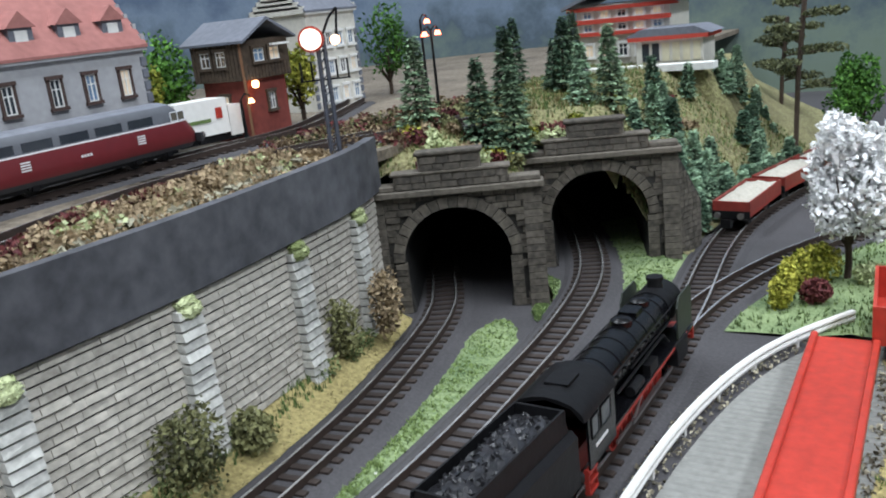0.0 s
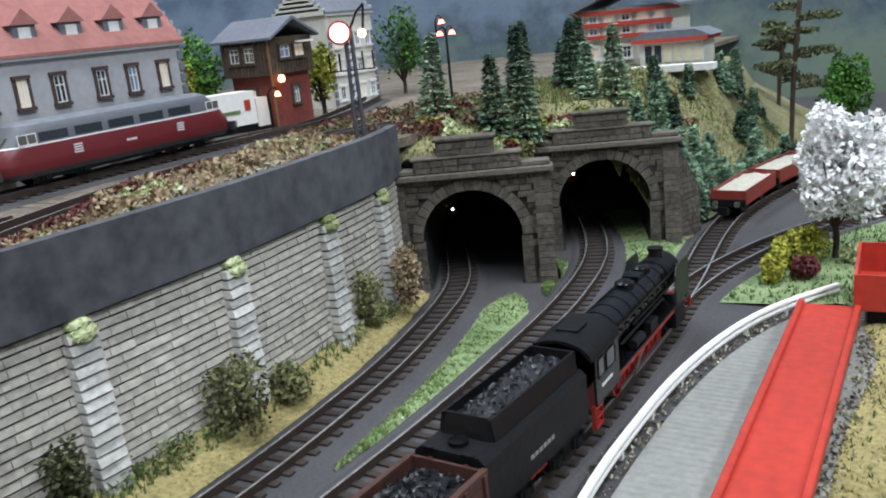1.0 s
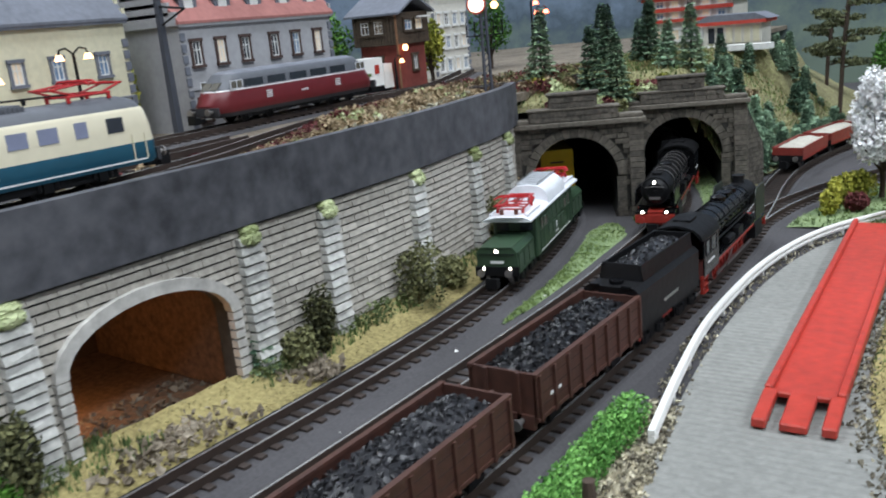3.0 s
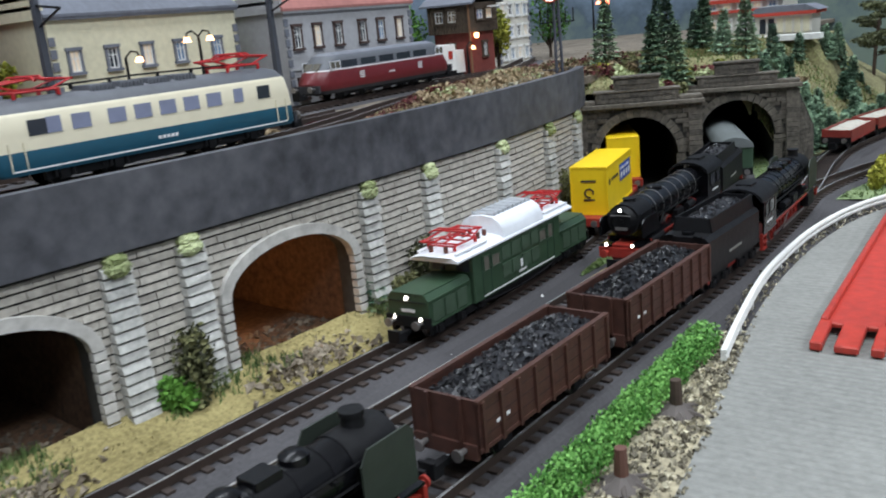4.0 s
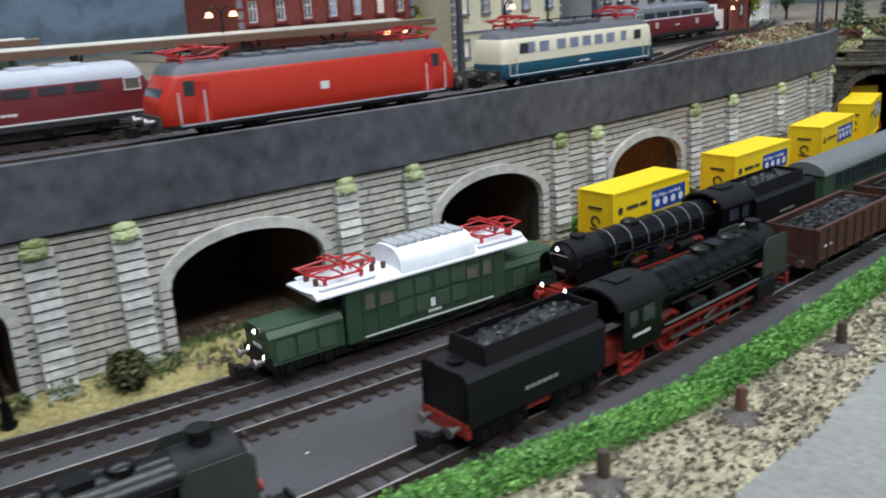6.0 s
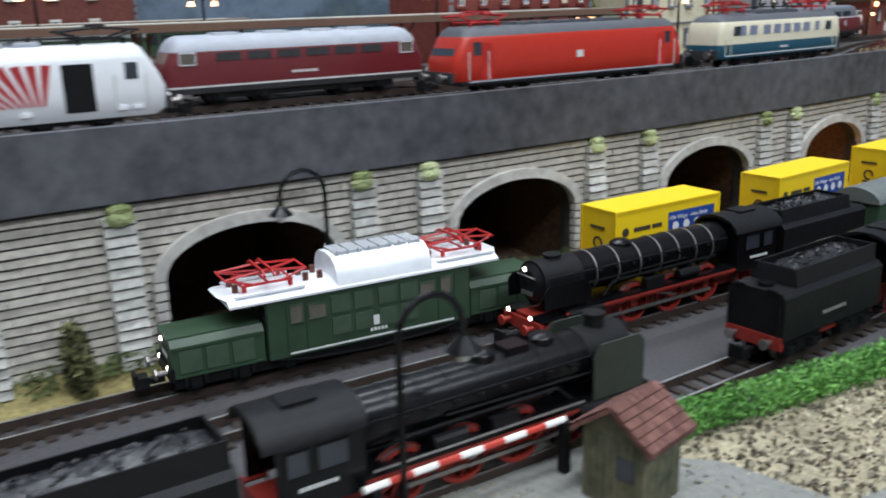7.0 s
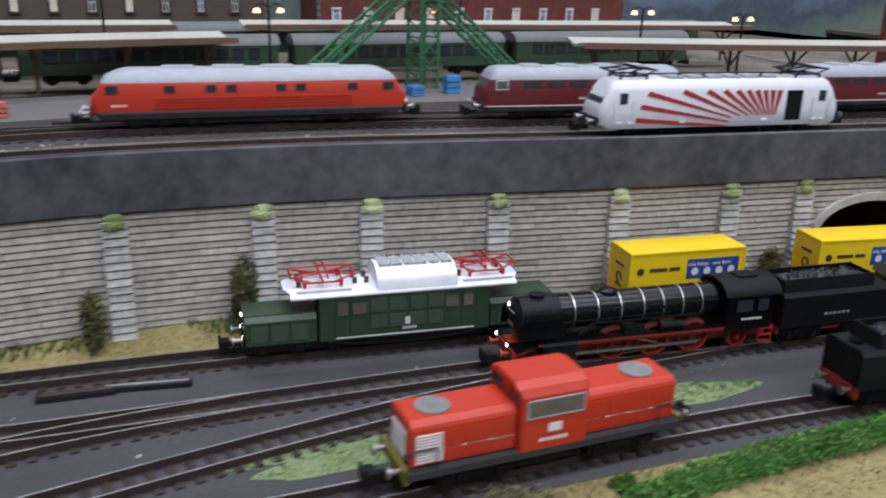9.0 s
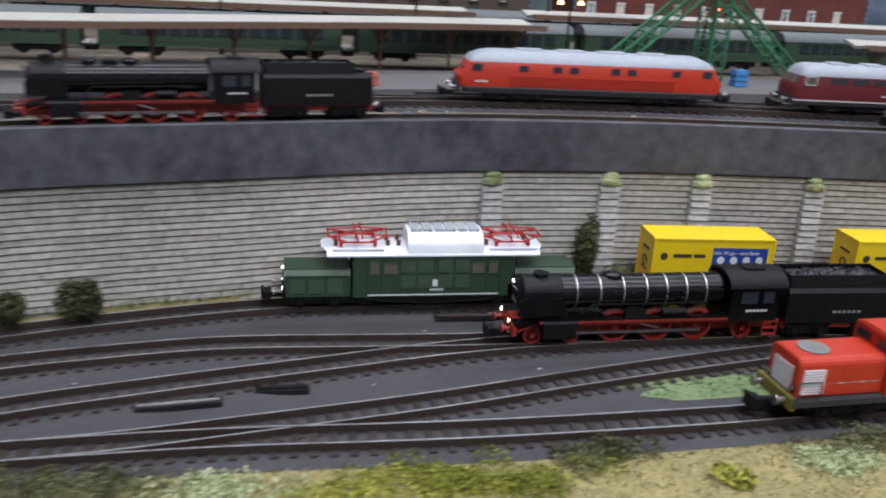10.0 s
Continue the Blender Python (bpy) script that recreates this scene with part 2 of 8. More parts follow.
# ---- plan: all curves run towards the far end (y grows) ----
T1 = Curve([(30, -1100), (-12, -950), (-38, -850), (-48, -800), (-55, -743), (-52, -680), (-47, -620), (-34, -520), (-24, -440), (-13, -365), (3, -290), (18, -205), (25, -133), (28, -70), (31, 0), (31, 60), (27, 110), (21, 148), (7, 203), (-12, 240), (-50, 295), (-100, 350)])
T2 = Curve([(52, -1100), (12, -950), (-14, -850), (-21, -800), (-23, -763), (-19, -720), (-15, -680), (-11, -620), (-5, -530), (8, -430), (19, -341), (35, -250), (49, -150), (56, -70), (60, 20), (62, 100), (60, 155), (56, 208), (45, 264), (20, 320), (-20, 385), (-70, 440)])
T3 = Curve([(40, -1100), (36, -900), (36, -820), (38, -763), (42, -720), (45, -680), (48, -610), (49, -540), (54, -460), (64, -380), (77, -290), (86, -190), (90, -90), (92, -30), (95, 40), (98, 100), (98, 165), (94, 235), (87, 300), (86, 350), (93, 400), (108, 460), (130, 530)])
T4 = Curve([(95, 215), (98, 245), (106, 277), (118, 310), (140, 350), (175, 395), (220, 430)])
T5 = Curve([(70, -1100), (28, -900), (11, -826), (6, -796), (1, -763), (-4, -726), (-9, -690), (-11, -655), (-11, -620)])
T6 = Curve([(36, -830), (35, -793), (32, -763), (29, -731), (25, -695), (19, -655), (13, -610), (8, -560), (6, -510), (6, -450)])
WALL = Curve([(10, -1100), (-28, -950), (-54, -840), (-66, -755), (-73, -700), (-75, -654), (-72, -603), (-67, -562), (-59, -512), (-50, -461), (-43, -410), (-38, -372), (-27, -301), (-23, -274), (-15, -202), (-11, -171), (-5, -98), (-3, -72), (0, 0), (1, 37), (1, 89), (-4, 140), (-10, 181), (-24, 222)], 4)


def track(name, curve, s0, s1, z, label, skip=None):
    """Rails on sleepers, on a thin bed; z is the rail head."""
    tr = thing(name, label, "railway track", "model railway tracks")
    ss = curve.span(s0, s1, 6)
    for o in (-4.75, 4.75):
        bm = N()
        sweep(bm, curve, ss, [(o - 0.4, z - 2.4), (o + 0.4, z - 2.4), (o + 0.4, z), (o - 0.4, z)])
        for f in bm.faces:
            f.material_index = 0 if abs(f.normal.z) > 0.6 else 1
        part("rail", bm, [RAIL, RAILSIDE], tr)
    bm = N()
    box(bm, -1.3, 1.3, -8, 8, -1.5, 0.0, ins=0.15)
    me = finish(bm, "sleeper", SLEEPER)
    n = int((s1 - s0) / 5.6)
    for i in range(n):
        s = s0 + (i + 0.5) * 5.6
        q, d = curve.at(s), curve.dir(s)
        ob = new("sleeper", me)
        ob.parent = tr
        ob.matrix_basis = pose(q.x * M, q.y * M, (z - 2.2) * M, 0, 0, math.degrees(math.atan2(d.y, d.x)) + random.uniform(-1, 1))
    bm = N()
    sweep(bm, curve, ss, [(-12, z - 4.1), (-9.5, z - 2.9), (9.5, z - 2.9), (12, z - 4.1)])
    part("track_bed", bm, BALLAST, tr, kind="structure")
    return tr


# ---- ground ----
bm = N()
box(bm, -1200, 1200, -1900, 1500, -8, 0)
tagged(part("ground", bm, BALLAST, None, "dark grey painted baseboard under the lower tracks", kind="structure"), category="ground")

# retaining wall: core with arched openings, and the deck's painted edge board
ZW, ZB0, ZB1 = 52.0, 51.0, 71.5
CAPY = [181, 140, 89, 37, 0, -72, -98, -171, -202, -274, -301, -372, -410, -461, -512, -562, -603, -654]
ARCHES = [(0, -72), (-98, -171), (-202, -274), (-301, -372)]
S = WALL.s_of_y


def arch_z(s, a0, a1):
    """Height of the opening at s, or 0."""
    c, h = (a0 + a1) / 2, (a1 - a0) / 2
    u = (s - c) / h
    return 0 if abs(u) >= 1 else 27 + 13 * math.sqrt(max(0, 1 - u * u)) if abs(u) < 1 else 0


OPEN = []
for ya, yb in ARCHES:
    a, b = sorted((S(ya), S(yb)))
    OPEN.append((a + 10.5, b - 10.5))

wall = N()
s, send = S(-1090), S(206)
stops = [s]
while s < send:
    s += 3.0
    stops.append(min(s, send))
for o in OPEN:
    stops += [o[0], o[1], o[0] + 0.6, o[1] - 0.6, o[0] + 1.6, o[1] - 1.6]
stops = sorted(set(stops))


def open_at(sm):
    for o in OPEN:
        if o[0] < sm < o[1]:
            return o
    return None


for a, b in zip(stops, stops[1:]):
    o = open_at((a + b) / 2)
    za = arch_z(a, *o) if o else 0.0
    zb = arch_z(b, *o) if o else 0.0
    if o:
        za, zb = max(za, 27.0), max(zb, 27.0)
    f0, f1 = WALL.side(a, 0, 0), WALL.side(b, 0, 0)
    g0, g1 = WALL.side(a, -6, 0), WALL.side(b, -6, 0)
    v = [wall.verts.new(p) for p in ((f0[0], f0[1], za), (f1[0], f1[1], zb), (g1[0], g1[1], zb), (g0[0], g0[1], za),
         (f0[0], f0[1], ZW), (f1[0], f1[1], ZW), (g1[0], g1[1], ZW), (g0[0], g0[1], ZW))]
    quad_faces(wall, v, ((3, 2, 1, 0), (4, 5, 6, 7), (0, 1, 5, 4), (1, 2, 6, 5), (2, 3, 7, 6), (3, 0, 4, 7)))
WALL_OB = tagged(part("wall_arcade", wall, MORTAR, None, "pale stone retaining wall with pilasters and arched openings", kind="structure"), category="retaining wall")

bm = N()
sweep(bm, WALL, WALL.span(S(-1090), S(208), 6), [(2.5, ZB0), (2.5, ZB1), (-1.5, ZB1), (-1.5, ZB0)])
tagged(part("deck_edge_board", bm, BOARD, None, "slate grey painted board along the edge of the upper deck", kind="structure"), category="edge board")

bm = N()
sweep(bm, WALL, WALL.span(S(-1090), S(206), 8), [(-1.6, ZU - 8), (-1.6, ZU - 4), (-700, ZU - 4), (-700, ZU - 8)])
box(bm, -900, -20, 200, 900, ZU - 8.2, ZU - 4.2)
tagged(part("upper_deck", bm, DECK, None, "ballasted brown upper station deck", kind="structure"), category="deck")
# cellar behind the arches
bm = N()
sweep(bm, WALL, WALL.span(S(-1090), S(206), 12), [(-75, 0), (-75, ZU - 9), (-78, ZU - 9), (-78, 0)])
tagged(part("arcade_back_wall", bm, mat("dark_brown_board", (0.05, 0.028, 0.015), 0.9), None, "dark board behind the arches", kind="structure"), category="wall")

for nm, cv, a, b, z, lb in (("track", T1, T1.s_of_y(-1050), T1.s_of_y(330), ZL, "curved dark railway track along the stone wall"),
                            ("track", T2, T2.s_of_y(-1050), T2.s_of_y(420), ZL, "curved dark railway track between two others"),
                            ("track", T3, T3.s_of_y(-1050), T3.s_of_y(520), ZL, "dark railway track holding the parked trains"),
                            ("track", T4, 0, T4.s[-1], ZL - 0.15, "branch track curving away from a switch"),
                            ("track", T5, 0, T5.s[-1], ZL - 0.1, "branch track joining through a switch"),
                            ("track", T6, 0, T6.s[-1], ZL - 0.2, "crossover track between two switches")):
    track(nm, cv, a, b, z, lb)

# upper tracks, offset from the deck edge
def offset_curve(base, off, y0, y1, extra=()):
    pts = [base.side(s, off)[:2] for s in base.span(S(y0), S(y1), 40)]
    return Curve(pts + list(extra), 6)


U1 = offset_curve(WALL, -20, -1060, -30, ((-30, 20), (-46, 70), (-58, 120), (-61, 165), (-52, 212), (-34, 245), (-14, 275)))
U2 = offset_curve(WALL, -60, -1060, -60, ((-55, 0), (-58, 60)))
U3 = Curve([(-115, -1060), (-150, -700), (-118, -400), (-95, -180), (-91, -60), (-98, 60), (-103, 140), (-101, 215), (-99, 262), (-142, 370)])
for cv in (U1, U2, U3):
    track("track", cv, 0, cv.s[-1], ZU, "station track on the upper deck")


def place(t, curve, s, z, wb=60, flip=False):
    a, b = curve.at(s - wb / 2), curve.at(s + wb / 2)
    d = b - a
    ang = math.degrees(math.atan2(d.y, d.x)) + (180 if flip else 0)
    c = (a + b) / 2
    return pose(c.x * M, c.y * M, z * M, 0, 0, ang)


MOVERS = []


def run(t, curve, train, offset, z, wb, flip=True):
    """Remember a moving vehicle, offset behind its train's head."""
    MOVERS.append((t, curve, train, offset, z, wb, flip))


# each train: where its head is at one time, and its speed and gain of speed
TRAIN_A = (T1, -84.0, 4.5, 112.0, 0.65)
TRAIN_B = (T2, 12.0, 4.5, 106.0, 1.25)


def head_s(train, t):
    curve, y, t0, v, g = train
    return curve.s_of_y(y) - (v * (t - t0) + g * (t * t - t0 * t0))

# ---- scenery ----
def leaf_mat(name, col, col2):
    return mat(name, col, 0.7, var=0.35, col2=col2, scale=120, big=40, bump=0, obj_random=0.8, spec=0.2)


LEAF = leaf_mat("fresh_green_foliage", (0.05, 0.14, 0.025), (0.13, 0.30, 0.05))
HEDGEM = leaf_mat("bright_green_hedge", (0.07, 0.24, 0.04), (0.22, 0.47, 0.12))
OLIVE = leaf_mat("olive_brown_foliage", (0.06, 0.065, 0.03), (0.22, 0.22, 0.10))
YELLOWLEAF = leaf_mat("yellow_green_foliage", (0.22, 0.25, 0.03), (0.48, 0.46, 0.08))
NEEDLE = leaf_mat("dark_green_needles", (0.06, 0.12, 0.07), (0.27, 0.38, 0.23))
NEEDLE2 = leaf_mat("blue_green_needles", (0.08, 0.16, 0.10), (0.30, 0.44, 0.29))
BLOSSOM = leaf_mat("white_blossom", (0.72, 0.73, 0.73), (0.92, 0.92, 0.92))
REDBUSH = leaf_mat("wine_red_foliage", (0.08, 0.018, 0.022), (0.17, 0.05, 0.05))
TANSCRUB = leaf_mat("tan_brown_scrub", (0.13, 0.085, 0.05), (0.38, 0.29, 0.18))
PALEGREEN = leaf_mat("pale_lime_flock", (0.33, 0.39, 0.16), (0.54, 0.59, 0.34))
BARK = mat("brown_bark", (0.06, 0.04, 0.028), 0.9, var=0.4)
ROCKS = mat("tan_broken_rock", (0.30, 0.24, 0.17), 0.9, var=0.5, obj_random=0.6, col2=(0.52, 0.45, 0.35), scale=400)
PEBBLE = mat("mixed_pebbles", (0.23, 0.20, 0.145), 0.9, var=0.5, obj_random=0.8, col2=(0.68, 0.62, 0.45), scale=300)
TUFT = mat("grass_tuft_mix", (0.23, 0.19, 0.075), 0.9, var=0.3, obj_random=0.6, col2=(0.40, 0.35, 0.17), bump=0)
TUFTG = mat("green_tuft_mix", (0.09, 0.15, 0.04), 0.9, var=0.4, obj_random=0.8, col2=(0.26, 0.36, 0.12), bump=0)


def leaf(bm, p, size, flat=0.0):
    a = Vector((random.gauss(0, 1), random.gauss(0, 1), random.gauss(0, 1 - flat))).normalized()
    b = a.orthogonal().normalized()
    b.rotate(Matrix.Rotation(random.uniform(0, 6.28), 3, a))
    c = a.cross(b)
    s_ = size * random.uniform(0.6, 1.3)
    v = [bm.verts.new(p + b * s_), bm.verts.new(p + c * s_ * 0.55), bm.verts.new(p - b * s_), bm.verts.new(p - c * s_ * 0.55)]
    bm.faces.new(v)


def clump(bm, c, rx, ry, rz, n, size):
    c = Vector(c)
    for _ in range(n):
        d = Vector((random.gauss(0, 1), random.gauss(0, 1), random.gauss(0, 1))).normalized()
        k = random.uniform(0.45, 1.0) ** 0.5 * (1 + 0.25 * noise.noise(d * 2.3 + c * 0.1))
        leaf(bm, c + Vector((d.x * rx, d.y * ry, d.z * rz)) * k, size)


def bush(x, y, z, r, h, material, label, n=420, size=1.3, name="bush"):
    bm = N()
    for _ in range(5):
        clump(bm, (random.uniform(-0.4, 0.4) * r, random.uniform(-0.4, 0.4) * r, h * random.uniform(0.3, 0.62)), r * 0.62, r * 0.62, h * 0.42, n // 5, size)
    ob = single(name, bm, material, label, "bush", "bushes")
    ob.location = (x * M, y * M, z * M)
    return ob


def conifer(h, material, label):
    t = thing("fir_tree", label, "fir tree", "fir trees")
    bm = N()
    cyl(bm, (0, 0, -3), (0, 0, h * 0.95), 0.9, 7, 0.2)
    part("trunk", bm, BARK, t)
    bm = N()
    n = int(h * 60)
    for _ in range(n):
        u = random.random() ** 0.75
        z = h * (0.12 + 0.88 * (1 - u))
        tier = 0.72 + 0.28 * math.cos(z * 1.9)
        r = (h - z) * 0.27 * tier + 0.4
        a = random.uniform(0, 6.283)
        rr = r * math.sqrt(random.uniform(0.25, 1))
        p = Vector((rr * math.cos(a), rr * math.sin(a), z - rr * 0.32))
        d = Vector((math.cos(a), math.sin(a), random.uniform(-0.5, 0.2)))
        w = Vector((-math.sin(a), math.cos(a), random.uniform(-0.4, 0.4)))
        s_ = random.uniform(1.3, 2.6)
        v = [bm.verts.new(p), bm.verts.new(p + d * s_ * 0.6 + w * 0.8), bm.verts.new(p + d * s_ * 1.2), bm.verts.new(p + d * s_ * 0.6 - w * 0.8)]
        bm.faces.new(v)
    part("crown", bm, material, t)
    return t


def crown_tree(x, y, z, trunk_h, r, h, material, label, n=2600, size=1.2, lean=0.0):
    t = thing("tree", label, "tree", "trees", (x, y, z))
    bm = N()
    rods(bm, [(0, 0, -1), (0.4, 0.2, trunk_h * 0.5), (lean, 0.5, trunk_h), (lean, 0, trunk_h + h * 0.4)], 1.3, 8)
    for i in range(7):
        a = i * 0.9
        cyl(bm, (lean, 0, trunk_h * 0.9), (lean + r * 0.6 * math.cos(a), r * 0.6 * math.sin(a), trunk_h + h * random.uniform(0.3, 0.7)), 0.7, 5, 0.25)
    part("trunk", bm, BARK, t)
    bm = N()
    for i in range(26):
        d = Vector((random.gauss(0, 1), random.gauss(0, 1), random.gauss(0, 1))).normalized() * random.uniform(0.35, 0.78)
        clump(bm, (lean + d.x * r, d.y * r, trunk_h + h * 0.52 + d.z * h * 0.5), r * 0.34, r * 0.34, h * 0.2, n // 26, size)
    part("crown", bm, material, t)
    return t


def sheet(name, pts_fn, nx, ny, material, label, category, kind="structure"):
    bm = N()
    g = [[bm.verts.new(pts_fn(i / nx, j / ny)) for j in range(ny + 1)] for i in range(nx + 1)]
    for i in range(nx):
        for j in range(ny):
            bm.faces.new((g[i][j], g[i + 1][j], g[i + 1][j + 1], g[i][j + 1]))
    bmesh.ops.recalc_face_normals(bm, faces=bm.faces[:])
    if bm.faces[:][0].normal.z < 0:
        bmesh.ops.reverse_faces(bm, faces=bm.faces[:])
    return tagged(part(name, bm, material, None, label, True, kind), category=category)


def nz(x, y, f=0.08):
    return noise.noise(Vector((x * f, y * f, 3.1)))


def xat(curve, y):
    return curve.at(curve.s_of_y(y)).x


# dry grass bank between the wall and the first track
BANK_Y0, BANK_Y1 = -1050.0, 206.0


def bank(u, v):
    y = BANK_Y0 + (BANK_Y1 - BANK_Y0) * u
    xa, xb = xat(WALL, y) - 1, xat(T1, y) - 12.5
    xb = max(xb, xa + 3)
    z = 0.25 + (1 - v) ** 1.4 * 6.5 + nz(xa + 40 * v, y) * 1.1 * (1 - v)
    return (xa + (xb - xa) * v, y, z)


GRASSMIX = mat("dry_grass_bank", (0.22, 0.175, 0.065), 0.95, var=0.35, scale=700, big=24, col2=(0.43, 0.36, 0.155), bump=0.5, dist=0.0012)
sheet("grass_bank", bank, 260, 8, GRASSMIX, "dry yellow grass bank at the foot of the stone wall", "grass")


def tufts(name, n, where, material, label, h=1.8):
    bm = N()
    for _ in range(n):
        x, y, z = where()
        for _k in range(3):
            a = random.uniform(0, 6.28)
            d = Vector((math.cos(a), math.sin(a), 0))
            hh = h * random.uniform(0.5, 1.2)
            p = Vector((x, y, z - 0.2)) + d * random.uniform(0, 0.8)
            tip = p + Vector((random.uniform(-1, 1) * 0.8, random.uniform(-1, 1) * 0.8, hh))
            w = Vector((-d.y, d.x, 0)) * 0.28
            bm.faces.new([bm.verts.new(p - w), bm.verts.new(p + w), bm.verts.new(tip)])
    return single(name, bm, material, label, "grass", kind="stuff")


def on_bank():
    u, v = random.random(), random.random() ** 1.2
    return bank(u, v)


tufts("grass_tufts", 7000, on_bank, TUFT, "short dry grass tufts along the wall", 0.7)


def on_bank_green():
    while True:
        u, v = random.random(), random.random() ** 2.5 * 0.55
        p = bank(u, v)
        if nz(p[0], p[1], 0.02) > 0.02:
            return p


tufts("green_grass_tufts", 5000, on_bank_green, TUFTG, "green grass tufts at the foot of the wall", 3.0)


def strip(name, ca, oa, cb, ob_, y0, y1, material, label, n=60, h=1.2):
    def f(u, v):
        y = y0 + (y1 - y0) * u
        e = min(1, 8 * u, 8 * (1 - u)) ** 0.7
        xa, xb = xat(ca, y) + oa, xat(cb, y) + ob_
        c = (xa + xb) / 2
        w = max(0.5, (xb - xa) / 2 * e)
        k = 2 * v - 1
        return (c + k * w, y + nz(c, y, 0.2) * 3, 0.15 + h * (1 - k * k) * (0.6 + 0.6 * abs(nz(c + k * w, y, 0.25))))
    return sheet(name, f, n, 8, material, label, "grass"), f


GREENMIX = mat("green_yellow_turf", (0.12, 0.20, 0.085), 0.95, var=0.35, scale=900, big=45, col2=(0.30, 0.38, 0.18), bump=0.8, dist=0.0012)
s1, f1 = strip("grass_strip", T1, 15, T2, -13.5, 70, 214, GREENMIX, "green grass strip between two tracks")
s2, f2 = strip("grass_strip", T1, 40, T2, -12.5, 214, 266, GREENMIX, "green grass before the second tunnel")
s3, f3 = strip("grass_strip", T2, 21, T3, -16, -640, -452, GREENMIX, "pale green grass strip between two tracks")
s4, f4 = strip("grass_strip", T2, 14, T3, -13, 236, 370, GREENMIX, "bright green grass beside the second tunnel", h=2.5)
for f in (f1, f2, f3, f4):
    tufts("green_grass_tufts", 1500, lambda f=f: f(random.uniform(0.02, 0.98), random.uniform(0.05, 0.95)), TUFTG, "short green grass tufts between tracks", 1.0)


def fore(u, v):
    y = -1050 + (-408 + 1050) * u
    xa = xat(T3, y) + 12.5
    x = xa + 150 * v
    return (x, y, 0.2 + 2.2 * min(1, 6 * v) * (0.6 + nz(x, y, 0.05)) * min(1, 6 * (1 - u)))


sheet("grass_foreground", fore, 120, 24, GRASSMIX, "dry yellow grass in front of the tracks", "grass")
tufts("grass_tufts", 6000, lambda: fore(random.uniform(0.3, 1), random.random() ** 1.5 * 0.6), TUFT, "short dry grass tufts before the tracks", 1.1)
for x, y, r, h, mt in ((54, -794, 9, 6, OLIVE), (50, -815, 9, 7, OLIVE), (60, -764, 10, 4, PALEGREEN), (64, -706, 13, 4, YELLOWLEAF), (70, -688, 12, 4, YELLOWLEAF), (66, -722, 10, 4, YELLOWLEAF), (60, -657, 8, 6, OLIVE), (67, -575, 7, 6, OLIVE), (74, -590, 6, 4, PALEGREEN)):
    bm = N()
    for _k in range(16):
        clump(bm, (random.gauss(0, r * 0.32), random.gauss(0, r * 1.1), 0.8), 5.5, 5.5, random.uniform(1.0, h * 0.45), 130, 0.6)
    ob = single("ground_cover", bm, mt, "low flocked ground cover on the dry grass", "ground cover", "ground cover", kind="stuff")
    ob.location = (x * M, y * M, 0.0015)
for _ in range(9):
    p = fore(random.uniform(0.5, 0.85), random.uniform(0.03, 0.4))
    bush(p[0], p[1], p[2], random.uniform(4, 7), random.uniform(3, 5), random.choice((OLIVE, YELLOWLEAF, LEAF)), "low flocked bush on the dry grass", 260, 1.0)


# garden beyond the guard rail and the far meadow
def garden(u, v):
    y = 222 + 300 * u
    xa = max(xat(T3, y) + 13, (xat(T4, y) + 13 if y < 428 else 0))
    x = xa + 190 * v
    return (x, y, 0.3 + 2.5 * min(1, 5 * v) * (0.7 + nz(x, y, 0.06)) + 22 * max(0, u - 0.35) * v)


sheet("garden_grass", garden, 40, 24, GREENMIX, "green and yellow grass beyond the guard rail", "grass")
tufts("green_grass_tufts", 3500, lambda: garden(random.random() * 0.6, random.random() * 0.7), TUFTG, "green grass tufts in the garden", 2.0)

# ---- tunnel portals ----
def splay(bm):
    """Bends a wing wall back along the slope."""
    for v in bm.verts:
        k = max(0, v.co.x - 33)
        v.co.x -= k * 0.58
        v.co.y += k * 0.5


